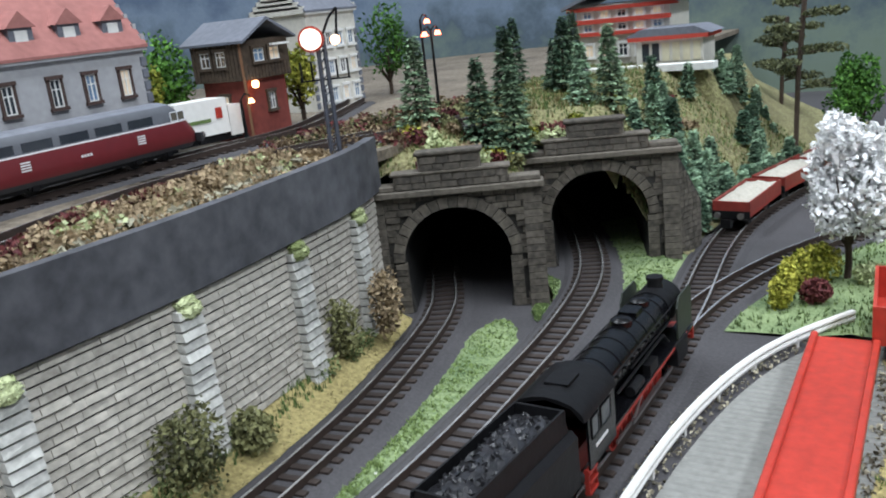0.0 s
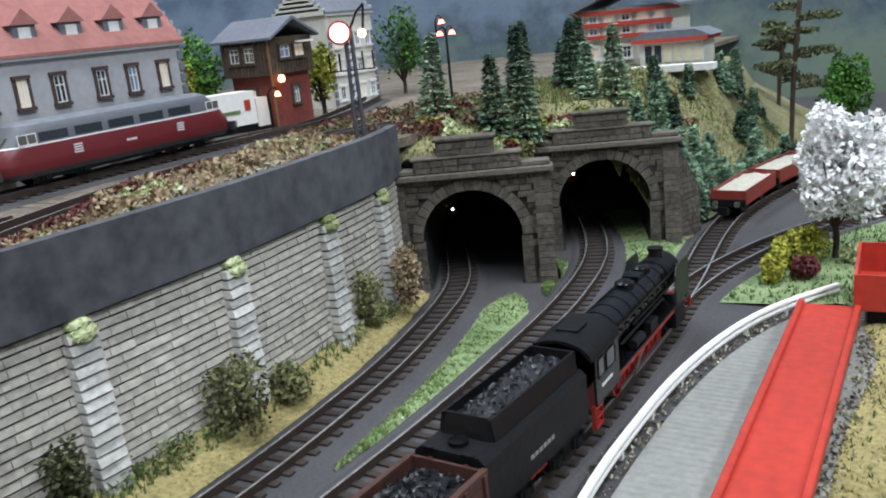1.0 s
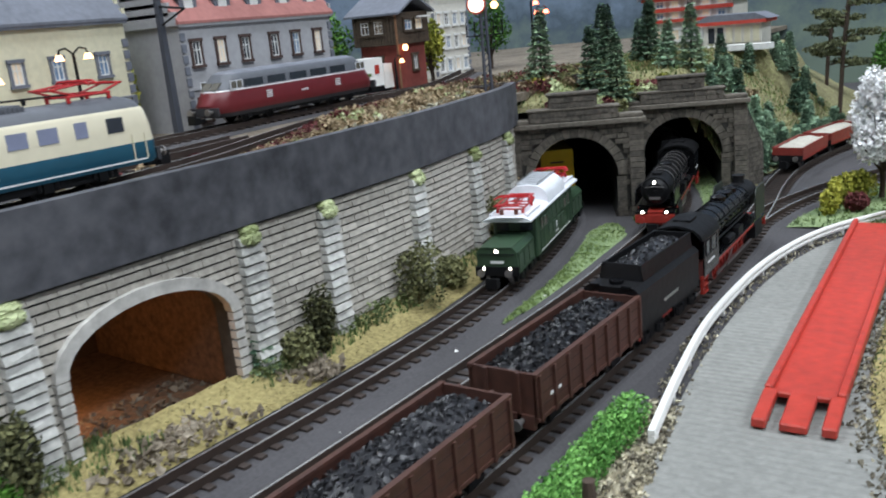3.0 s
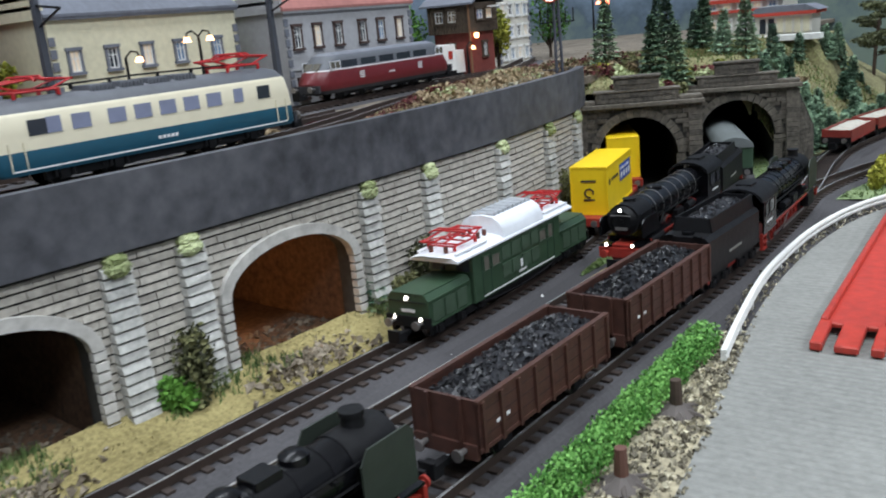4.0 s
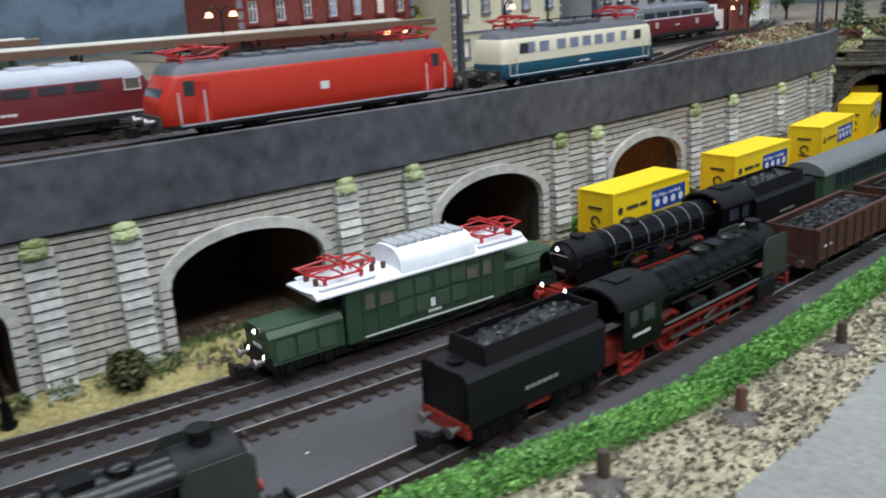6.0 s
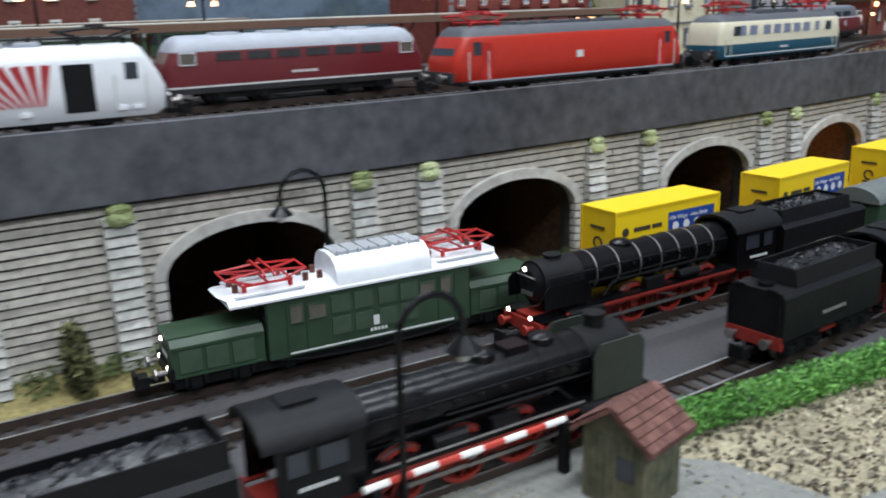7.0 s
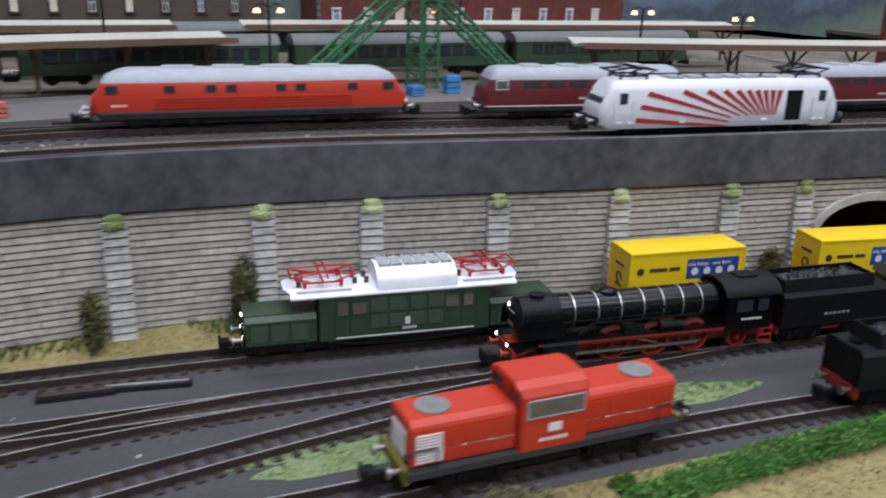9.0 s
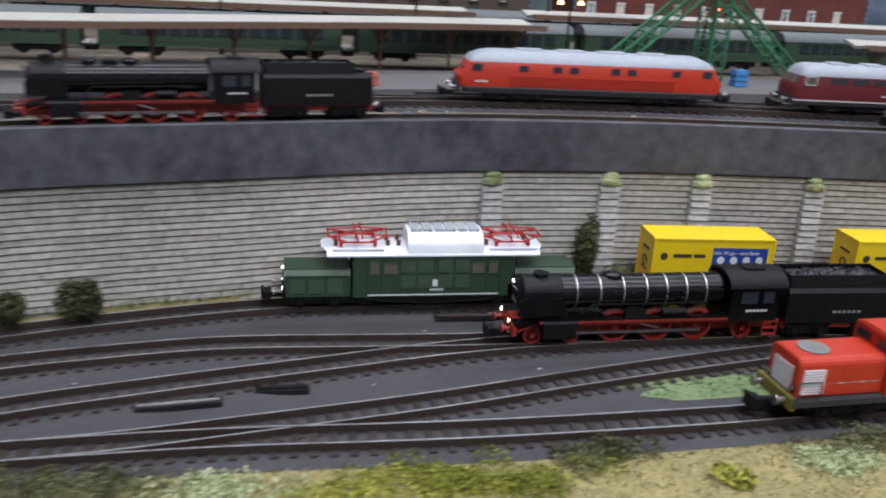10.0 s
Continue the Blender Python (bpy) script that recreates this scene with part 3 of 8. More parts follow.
def portal(x, y, rz, label, wing=False):
    t = thing("tunnel_portal", label, "tunnel portal", "tunnel portals", (x, y, 0), rz)
    R, zc, W, H, D = 21.3, 21.5, 33.0, 50.0, 5.0
    # wall with a round opening: front, back and reveal
    seg = 26
    arc = [(R * math.cos(math.pi * i / seg), zc + R * 0.98 * math.sin(math.pi * i / seg)) for i in range(seg + 1)]
    arc = [(R - 2.2, 0)] + [(R - 0.8, 8)] + arc + [(-R + 0.8, 8), (-R + 2.2, 0)]
    bm = N()
    poly = [(W, 0), (W, H), (-W, H), (-W, 0)] + arc[::-1]
    prism(bm, poly, "y", 0, D)
    bmesh.ops.triangulate(bm, faces=[f for f in bm.faces if len(f.verts) > 4])
    part("core", bm, DARKJOINT, t)
    # tube behind the opening, coloured black to stand for unlit depth
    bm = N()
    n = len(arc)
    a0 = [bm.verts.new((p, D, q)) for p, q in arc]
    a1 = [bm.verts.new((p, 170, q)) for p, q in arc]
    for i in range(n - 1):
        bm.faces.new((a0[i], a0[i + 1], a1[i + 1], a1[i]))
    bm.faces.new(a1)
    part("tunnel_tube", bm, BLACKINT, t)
    # stones
    stones = []
    z, row = 0.3, 0
    while z < H - 3:
        xx = -W + (row % 2) * -2.0
        while xx < W:
            w = random.uniform(4.2, 7.5)
            x0, x1 = max(xx, -W), min(xx + w, W)
            near = math.hypot((x0 + x1) / 2, max(0, z + 1.2 - zc)) < R + 4.4
            if x1 - x0 > 1.2 and not near:
                stones.append((x0 + 0.2, x1 - 0.2, z, z + 2.35))
            xx += w
        z += 2.65
        row += 1
    for x0, x1, z0, z1 in stones:
        bm = N()
        d = random.uniform(0.4, 1.5)
        box(bm, x0, x1, -d, 0.4, z0, z1)
        for v in bm.verts:
            if v.co.y < 0:
                v.co.x += random.uniform(-0.18, 0.18)
                v.co.z += random.uniform(-0.18, 0.18)
                v.co.y += random.uniform(-0.15, 0.15)
        part("stone", bm, DARKSTONE, t)
    for i in range(19):
        a = math.pi * (i + 0.5) / 19
        c, s_ = math.cos(a), math.sin(a)
        bm = N()
        h = math.pi / 19 * 0.46
        pts = [((R + r) * math.cos(a + k), zc + (R + r) * 0.98 * math.sin(a + k)) for r, k in ((-0.3, -h), (4.2, -h), (4.2, h), (-0.3, h))]
        prism(bm, pts, "y", -1.5, 1)
        part("voussoir", bm, DARKSTONE, t)
    for s_ in (-1, 1):
        for k in range(8):
            bm = N()
            box(bm, min(s_ * (R - 1), s_ * (R + 3.6)), max(s_ * (R - 1), s_ * (R + 3.6)), -1.3, 1, 0.3 + k * 2.6, 2.7 + k * 2.6)
            part("jamb_stone", bm, DARKSTONE, t)
        # buttress
        for k in range(17):
            bm = N()
            e = 3.4 - k * 0.12
            box(bm, s_ * (W - 2.6) - 3.6, s_ * (W - 2.6) + 3.6, -e, 0.5, 0.2 + k * 2.75, 2.75 + k * 2.75, ins=0.18)
            part("buttress_stone", bm, DARKSTONE, t)
    for x0, x1, z0, z1, dd, nm in ((-W - 2.2, W + 2.2, H - 2.6, H, 3.6, "cornice"), (-22, 22, H, H + 6.4, 1.6, "parapet"), (-12, 12, H + 6.4, H + 13.2, 1.6, "parapet"), (-23, 23, H + 5.6, H + 7.0, 2.4, "coping"), (-13, 13, H + 12.8, H + 14.4, 2.6, "coping"), (-34, -22, H, H + 2.2, 2.0, "coping"), (22, 34, H, H + 2.2, 2.0, "coping")):
        bm = N()
        box(bm, x0, x1, -dd, D, z0, z1)
        bevelled(bm, 0.4)
        part(nm, bm, DARKSTONE, t)
    for zz, x0, x1 in ((H + 0.5, -21, 21), (H + 3.1, -21, 21), (H + 7.2, -11, 11), (H + 9.9, -11, 11)):
        q = x0
        while q < x1 - 1:
            w = random.uniform(4, 7)
            bm = N()
            box(bm, q + 0.2, min(x1, q + w) - 0.2, -2.3, 0, zz, zz + 2.3, ins=0.15)
            part("stone", bm, DARKSTONE, t)
            q += w
    if wing:
        bm = N()
        prism(bm, [(33, 0), (62, 0), (62, 22), (35, 46), (33, 46)], "y", 3, 7)
        splay(bm)
        part("wing_wall", bm, DARKJOINT, t)
        z = 0.3
        while z < 43:
            q = 35.5
            lim = 62 - max(0, (z - 20)) * 27 / 24
            while q < lim - 1.5:
                w = random.uniform(4, 7)
                bm = N()
                box(bm, q + 0.3, min(lim, q + w) - 0.3, 2.2, 3.5, z, z + 2.35)
                splay(bm)
                part("stone", bm, DARKSTONE, t)
                q += w
            z += 2.65
    return t


portal(8, 221, 26, "dark stone tunnel portal with stepped parapet beside the wall")
portal(41, 288, 23, "dark stone tunnel portal with stepped parapet and sloping wing wall", True)

# ---- hill over the tunnels ----
def behind(x, y, px, py, deg):
    a = radians(deg)
    return -(x - px) * math.sin(a) + (y - py) * math.cos(a)


def hill_z(x, y):
    d1, d2 = behind(x, y, 8, 221, 26), behind(x, y, 41, 288, 23)
    edge = 72 + max(0, y - 318) * 0.13
    if y > 296:
        edge = min(edge + (y - 296) * 0.6, xat(T3, y) - 11)
    slope = min(1, max(0, (edge - x) / (44 + max(0, y - 318) * 0.35)))
    slope = slope * slope * (3 - 2 * slope)
    top = 54 + 12 * min(1, max(0, d1) / 40)
    a = radians(23)
    lx = (x - 41) * math.cos(a) + (y - 288) * math.sin(a)
    k = min(1, max(0, (lx + 62) / 24))
    top += (min(top, 51 + 15 * min(1, max(0, d2) / 30)) - top) * k
    z = top * slope
    return z + nz(x, y, 0.05) * 2.5 * slope + nz(x, y, 0.2) * 1.2 * slope, d1, d2


bm = N()
nx_, ny_ = 70, 84
grid = {}
for i in range(nx_ + 1):
    for j in range(ny_ + 1):
        x, y = -70 + 190 * i / nx_, 196 + 460 * j / ny_
        z, d1, d2 = hill_z(x, y)
        grid[i, j] = (bm.verts.new((x, y, z if z > 0.05 else -0.8)), d1, d2, x, y, z)
for i in range(nx_):
    for j in range(ny_):
        q = [grid[i, j], grid[i + 1, j], grid[i + 1, j + 1], grid[i, j + 1]]
        x, y = q[0][3], q[0][4]
        ok = all((c[1] > 3 and c[3] < 37 - 0.667 * (c[4] - 235)) or c[2] > 3 for c in q) and any(c[5] > 0.05 for c in q) and x > -62 + 0 * y
        if ok:
            bm.faces.new([c[0] for c in q])
bmesh.ops.delete(bm, geom=[v for v in bm.verts if not v.link_faces], context="VERTS")
HILLM = mat("hillside_ground_cover", (0.14, 0.11, 0.06), 0.95, var=0.4, scale=500, big=30, col2=(0.31, 0.30, 0.14), bump=0.9, dist=0.0015)
tagged(part("hill", bm, HILLM, None, "brown and green hillside over the tunnels", True, "structure"), category="hill")
# rock face between the two portals
def rock_pt(u, v):
    x, y = 39 - 26 * u, 236 + 39 * u
    return (x - 5 * v + 2.5 * nz(y, v * 60, 0.13), y - 3 * v + 2 * nz(v * 50, y, 0.2), -0.5 + (hill_z(x - 5, y - 3)[0] + 2.5) * v)


sheet("rock_face", rock_pt, 34, 28, mat("brown_rock_face", (0.085, 0.07, 0.05), 0.95, var=0.5, scale=260, big=60, col2=(0.22, 0.20, 0.12), bump=1.0, dist=0.002), "brown rock between the two portals", "rock")


def on_hill(x0, x1, y0, y1, zmin=5):
    while True:
        x, y = random.uniform(x0, x1), random.uniform(y0, y1)
        z, d1, d2 = hill_z(x, y)
        if ((d1 > 6 and x < 34 - 0.667 * (y - 235)) or d2 > 6) and z > zmin:
            return x, y, z


tufts("hill_grass_tufts", 6500, lambda: on_hill(-60, 100, 205, 520), TUFTG, "mixed grass tufts on the hillside", 2.6)
tufts("hill_dry_tufts", 5000, lambda: on_hill(-60, 100, 205, 520), TUFT, "dry tufts on the hillside", 2.6)
for i in range(84):
    x, y, z = on_hill(-40, 40, 222, 300, 40) if i < 60 else on_hill(20, 90, 300, 430, 8)
    mtl, lb = random.choice(((YELLOWLEAF, "yellow flocked bush on the hill"), (TANSCRUB, "brown scrub bush on the hill"), (OLIVE, "olive bush on the hill"), (PALEGREEN, "lime green bush on the hill"), (REDBUSH, "wine red bush on the hill")))
    bush(x, y, z - 1, random.uniform(4, 7.5), random.uniform(4, 8), mtl, lb, 260, 1.1)

fir_a = conifer(40, NEEDLE, "dark green model fir tree on the hillside")
fir_b = conifer(29, NEEDLE2, "blue-green model fir tree on the hillside")
fir_c = conifer(21, NEEDLE2, "small blue-green model fir on the hillside")
FIRS = [(-25, 254, 0), (-12, 262, 1), (2, 262, 0), (10, 275, 0), (-4, 300, 0), (22, 322, 1), (34, 330, 0), (45, 326, 1), (-8, 372, 0), (-18, 384, 1), (36, 400, 2), (52, 340, 2), (58, 346, 1), (64, 358, 0), (62, 372, 1),
        (66, 352, 2), (70, 364, 2), (74, 384, 2), (78, 402, 1), (82, 408, 2), (86, 424, 2), (90, 436, 2), (62, 322, 2), (70, 340, 2), (50, 318, 2), (74, 374, 2), (78, 392, 2), (62, 390, 2), (84, 416, 2), (56, 356, 2), (70, 392, 1), (84, 430, 1), (-60, 420, 0), (-30, 440, 0), (96, 452, 1), (88, 470, 0), (60, 405, 0), (52, 372, 1)]
for i in range(8):
    fx, fy, fz = on_hill(28, 92, 350, 470, 6)
    FIRS.append((fx, fy, 2 if i % 4 else 1))
for k, (x, y, v) in enumerate(FIRS):
    z = hill_z(x, y)[0]
    src = fir_c if x > 42 and k not in (0, 1, 12) else (fir_a, fir_b, fir_c)[v]
    m = pose(x * M, y * M, (z - 0.5) * M, random.uniform(-3, 3), random.uniform(-3, 3), random.uniform(0, 360))
    if k in (0, 1, 12):
        src.matrix_basis = m
    else:
        copy_thing(src, m)

crown_tree(140, 284, 1, 14, 22.5, 50, BLOSSOM, "round tree covered in white blossom in the garden", 6500, 1.5)
crown_tree(126, 430, 0.3, 26, 17, 46, LEAF, "bright green round leafed tree in the garden", 4200, 1.3)
crown_tree(250, 520, 8, 8, 22, 40, BLOSSOM, "white blossom tree at the far edge", 1800, 1.6)
PINE = leaf_mat("pine_brown_green", (0.05, 0.06, 0.03), (0.15, 0.16, 0.08))
for x, y, h in ((88, 490, 96), (150, 560, 90), (60, 600, 80)):
    t = thing("pine_tree", "tall dark pine with flat branches before the backdrop", "pine tree", "pine trees", (x, y, 4))
    bm = N()
    rods(bm, [(0, 0, -3), (1.5, 0, h * 0.5), (5, 1, h)], 1.5, 7)
    for k in range(8):
        z = h * (0.45 + 0.07 * k)
        a = k * 2.1
        cyl(bm, (2, 0, z), (2 + 18 * math.cos(a), 18 * math.sin(a), z + 3), 0.6, 5, 0.2)
    part("trunk", bm, BARK, t)
    bm = N()
    for k in range(8):
        z = h * (0.45 + 0.07 * k)
        a = k * 2.1
        for q in (8, 15, 20):
            clump(bm, (2 + q * math.cos(a), q * math.sin(a), z + 3), 7, 7, 2.4, 110, 1.4)
    part("crown", bm, PINE, t)

# bushes at the wall and in the garden
for x, y, r, h, mt, lb in ((8, 76, 12, 25, OLIVE, "olive brown bush against the stone wall"), (9, 100, 8, 14, OLIVE, "dark olive bush against the stone wall"), (-4, 158, 8, 26, OLIVE, "tall olive bush beside the tunnel portal"), (1, 178, 7, 28, TANSCRUB, "climbing bush at the wall's end"),
                           (6, 22, 6, 24, OLIVE, "dark dry bush against the stone wall"), (7, 10, 6, 16, OLIVE, "dark dry bush against the stone wall"), (2, -82, 7, 24, OLIVE, "olive creeper on a pilaster"), (0, -88, 7, 12, LEAF, "green bush between two arches"), (-5, -178, 6, 22, OLIVE, "olive creeper on a pilaster"),
                           (-6, -190, 7, 12, OLIVE, "olive creeper between two arches"), (-16, -284, 6, 15, OLIVE, "olive creeper on a pilaster"), (-33, -390, 5, 24, OLIVE, "tall olive creeper on the wall"), (-40, -432, 4, 6, OLIVE, "small bush at the wall"), (-61, -550, 6, 22, OLIVE, "dark olive bush against the wall"), (-67, -613, 7, 32, OLIVE, "tall olive bush against the wall"),
                           (-68, -664, 5, 24, OLIVE, "dark creeper on a pilaster"), (-52, -813, 8, 19, OLIVE, "dry bush against the wall"), (-47, -835, 6, 15, OLIVE, "dry bush against the wall"),
                           (123, 248, 5, 15, YELLOWLEAF, "yellow clipped hedge bush beside the guard rail"), (124, 258, 5, 15, YELLOWLEAF, "yellow clipped hedge bush beside the guard rail"), (125, 268, 5, 15, YELLOWLEAF, "yellow clipped hedge bush beside the guard rail"), (132, 280, 8, 15, YELLOWLEAF, "yellow bush below the blossom tree"), (134, 255, 6, 9, REDBUSH, "wine red bush beside the guard rail"), (150, 275, 8, 8, PALEGREEN, "lime bush in the garden"), (165, 290, 9, 9, YELLOWLEAF, "yellow bush in the garden")):
    bush(x, y, 1.5, r, h, mt, lb, 1300, 0.95)

# ---- road, guard rail, ramp, hedge ----
ROAD_L = Curve([(131, -1000), (131, -420), (128, -300), (138, -240), (140, -178), (137, -125), (136, -80), (131, -40), (122, 18), (117.5, 60), (116, 105), (118, 146), (124, 184), (135, 214), (151, 232), (178, 240), (215, 243)], 5)


def road_pt(u, v):
    s_ = ROAD_L.s_of_y(-400) + (ROAD_L.s[-1] - ROAD_L.s_of_y(-400)) * u
    p = ROAD_L.at(s_)
    x = p.x + 2 + (max(p.x + 4, 205) - p.x) * v
    return (x, p.y - 1.5, 1.2 + 0.15 * nz(x, p.y, 0.1))


sheet("road", road_pt, 110, 10, ROADM, "grey painted model road", "road")
bm = N()
prism(bm, [(64, -378), (64, -318), (84, -316), (104, -300), (135, -296), (180, -300), (180, -400), (120, -392), (84, -384)], "z", 0.1, 2.0)
tagged(part("road_crossing", bm, ROADM, None, "grey paved road leading to the level crossing", kind="structure"), category="road")
COBBLE = mat("pale_cobble", (0.27, 0.26, 0.22), 0.85, var=0.25, obj_random=0.5, scale=500)
COBS = thing("cobble_paving", "pale cobbles laid in arcs at the level crossing", "paving")
bm = N()
box(bm, -0.8, 0.8, -0.6, 0.6, 0, 0.5, ins=0.15)
cob_me = finish(bm, "cobble", COBBLE)
for i in range(17):
    for j in range(16):
        x = 70 + i * 3.4
        y = -372 + j * 2.0 + 3.2 * math.sin(i * 0.0) + 1.6 * math.cos((i % 4) * 1.57) + i * 0.4
        ob = new("cobble", cob_me)
        ob.parent = COBS
        ob.matrix_basis = pose(x * M, y * M, 1.95 * M, 0, 0, 20 * math.sin(i * 1.57))
GUARD = Curve([(124, 4), (119, 38), (114.5, 78), (114, 110), (115.5, 146), (121.5, 183), (131, 211), (147, 238)], 4)
gr = thing("guard_rail", "curved white plastic guard rail on posts beside the road", "guard rail")
for z0, z1 in ((2.2, 3.9), (4.2, 5.6)):
    bm = N()
    sweep(bm, GUARD, GUARD.span(0, GUARD.s[-1], 4), [(-0.8, z0), (0.7, z0), (1.0, (z0 + z1) / 2), (0.7, z1), (-0.8, z1)])
    part("rail", bm, WHITEP, gr)
for s_ in GUARD.span(4, GUARD.s[-1] - 4, 22):
    p = GUARD.at(s_)
    bm = N()
    box(bm, p.x - 0.6, p.x + 0.8, p.y - 0.7, p.y + 0.7, 0.3, 4.6)
    part("post", bm, WHITEP, gr)

rp = thing("loading_ramp", "long red plastic ramp with raised rims and forked end", "ramp")
bm = N()
ra, rb = Vector((148, 208, 7)), Vector((152, 37, 4.5))
d = (rb - ra).normalized()
n_ = Vector((d.y, -d.x, 0)).normalized()


def ramp_bar(o0, o1, a, b, z0, z1, nm):
    bm2 = N()
    vs = []
    for p in (a, b):
        for o, z in ((o0, z0), (o1, z0), (o1, z1), (o0, z1)):
            q = p + n_ * o
            vs.append(bm2.verts.new((q.x, q.y, q.z + z)))
    quad_faces(bm2, vs, ((0, 1, 2, 3), (7, 6, 5, 4), (0, 4, 5, 1), (1, 5, 6, 2), (2, 6, 7, 3), (3, 7, 4, 0)))
    bmesh.ops.recalc_face_normals(bm2, faces=bm2.faces[:])
    bevelled(bm2, 0.35)
    part(nm, bm2, REDP, rp)


bm.free()
tip = rb + d * 15 + Vector((0, 0, -1.6))
ramp_bar(-9, 9, ra, rb, -1.0, 0.6, "plate")
for s_ in (-1, 1):
    ramp_bar(s_ * 8.6 - 1.0, s_ * 8.6 + 1.0, ra + Vector((0, 0, 0)), rb, -1.4, 2.2, "rim")
    ramp_bar(s_ * 8.0 - 1.7, s_ * 8.0 + 1.7, rb, tip, -1.0, 1.6, "prong")
ramp_bar(-3.2, 3.2, rb, tip, -1.0, 1.2, "prong")
ramp_bar(-7.6, 7.6, ra + d * 3, ra + d * 6, -6.0, -1.0, "foot")
rw = thing("red_trailer", "bright red open trailer at the head of the ramp", "trailer", at=(170, 226, 1.2), rz=4)
for x0, x1, y0, y1, z0, z1, nm in ((-16, 16, -20, 20, 6, 7.4, "floor"), (-16, -15, -20, 20, 7.4, 18, "side_wall"), (15, 16, -20, 20, 7.4, 18, "side_wall"), (-15, 15, -20, -19, 7.4, 18, "end_wall"), (-15, 15, 19, 20, 7.4, 18, "end_wall"), (-12, 12, -17, 17, 0, 6, "chassis")):
    bm = N()
    box(bm, x0, x1, y0, y1, z0, z1)
    part(nm, bm, REDP if nm != "chassis" else BLACKM, rw)

HEDGE_A = Curve([(115, 16), (115.5, -40), (115.5, -130), (113, -190), (104, -240), (92, -285), (86, -306)], 4)
HEDGE_B = Curve([(78, -392), (76, -440), (76, -500), (80, -540)], 4)
for cv in (HEDGE_A, HEDGE_B):
    bm = N()
    for s_ in cv.span(0, cv.s[-1], 2.2):
        p = cv.at(s_)
        k = 1 + 0.18 * nz(p.x, p.y, 0.3)
        clump(bm, (p.x, p.y, 4.6), 5.4 * k, 3.2, 5.0 * k, 260, 0.58)
    single("hedge", bm, HEDGEM, "bright green flocked hedge along the parked train", "hedge", "hedges")

# verge of loose stones
def verge(u, v):
    y = -318 + 345 * u
    xa = xat(HEDGE_A, min(16, max(-306, y))) + 1
    xb = max(xa + 2, ROAD_L.at(ROAD_L.s_of_y(y)).x + 3)
    return (xa + (xb - xa) * v, y, 1.0 + 0.7 * nz(xa + 30 * v, y, 0.2))


sheet("gravel_verge", verge, 90, 10, GRAVEL, "tan gravel verge beside the road", "gravel")
bm = N()
for _ in range(5200):
    p = verge(random.random(), random.random())
    lumps(bm, p[0], p[0] + 0.01, p[1], p[1] + 0.01, p[2] + 0.3, 0, 1, 0.4, 1.25)
for _ in range(900):
    s_ = random.uniform(0, GUARD.s[-1])
    q = GUARD.side(s_, random.uniform(-5, 4))
    lumps(bm, q[0], q[0] + 0.01, q[1], q[1] + 0.01, 1.2, 0, 1, 0.3, 0.9)
single("loose_stones", bm, PEBBLE, "loose tan and grey stones along the road edge", "gravel", kind="stuff")
bm = N()
for yc, sp in ((-45, 30), (-140, 26), (-240, 26), (10, 12)):
    for _ in range(420):
        x, y = random.gauss(8, 8), random.gauss(yc, sp * 0.4)
        x += xat(WALL, y)
        if x < xat(T1, y) - 11:
            lumps(bm, x, x + 0.01, y, y + 0.01, 1.8 + 2.5 * max(0, 1 - (x - xat(WALL, y)) / 18), 0, 1, 0.6, 1.9)
single("rubble", bm, ROCKS, "tan rubble spilling out of the arches", "rubble", kind="stuff")

for k, (x, y) in enumerate(((123, -30), (125, -68), (128, -130), (126, -187), (118, -235))):
    st = thing("tree_stump", "brown plastic tree stump with spreading roots on the verge", "stump", "tree stumps", (x, y, 1.2))
    bm = N()
    cyl(bm, (0, 0, 1.5), (0, 0, 9.0), 1.7, 9, 1.4)
    part("stem", bm, BARK if k % 2 == 0 else mat("red_brown_stem", (0.12, 0.055, 0.04), 0.6), st)
    bm = N()
    cyl(bm, (0, 0, 0), (0, 0, 2.6), 5.2, 9, 1.7)
    for i in range(6):
        a = i * 1.05
        cyl(bm, (0, 0, 1.4), (7 * math.cos(a), 7 * math.sin(a), 0.2), 1.0, 5, 0.4)
    part("root_plate", bm, mat("grey_brown_root", (0.09, 0.075, 0.068), 0.7), st)

# dry meadow beyond the ramp
MEADOW_L = Curve([(186, -62), (182, -20), (172, 21), (164, 60), (162, 130), (165, 178), (158, 208)], 4)


def meadow(u, v):
    p = MEADOW_L.at(MEADOW_L.s[-1] * u)
    x = p.x + 100 * v
    return (x, p.y, 1.5 + min(1, 25 * v) * (0.6 + 3.0 * v + 0.8 * nz(x, p.y, 0.1)))


sheet("meadow", meadow, 60, 24, GRASSMIX, "dry tan meadow with green tufts beyond the ramp", "grass")
tufts("grass_tufts", 2600, lambda: meadow(random.random(), random.random() ** 1.4), TUFT, "short dry tufts on the meadow", 0.9)
tufts("green_grass_tufts", 2200, lambda: meadow(random.random(), random.random() ** 1.2), TUFTG, "green tufts on the meadow", 1.6)
bm = N()
for _ in range(1100):
    p = MEADOW_L.side(random.uniform(0, MEADOW_L.s[-1]), -random.gauss(1.5, 2.2))
    lumps(bm, p[0], p[0] + 0.01, p[1], p[1] + 0.01, 1.7, 0, 1, 0.35, 1.0)
single("loose_stones", bm, PEBBLE, "loose tan stones along the meadow edge", "gravel", kind="stuff")
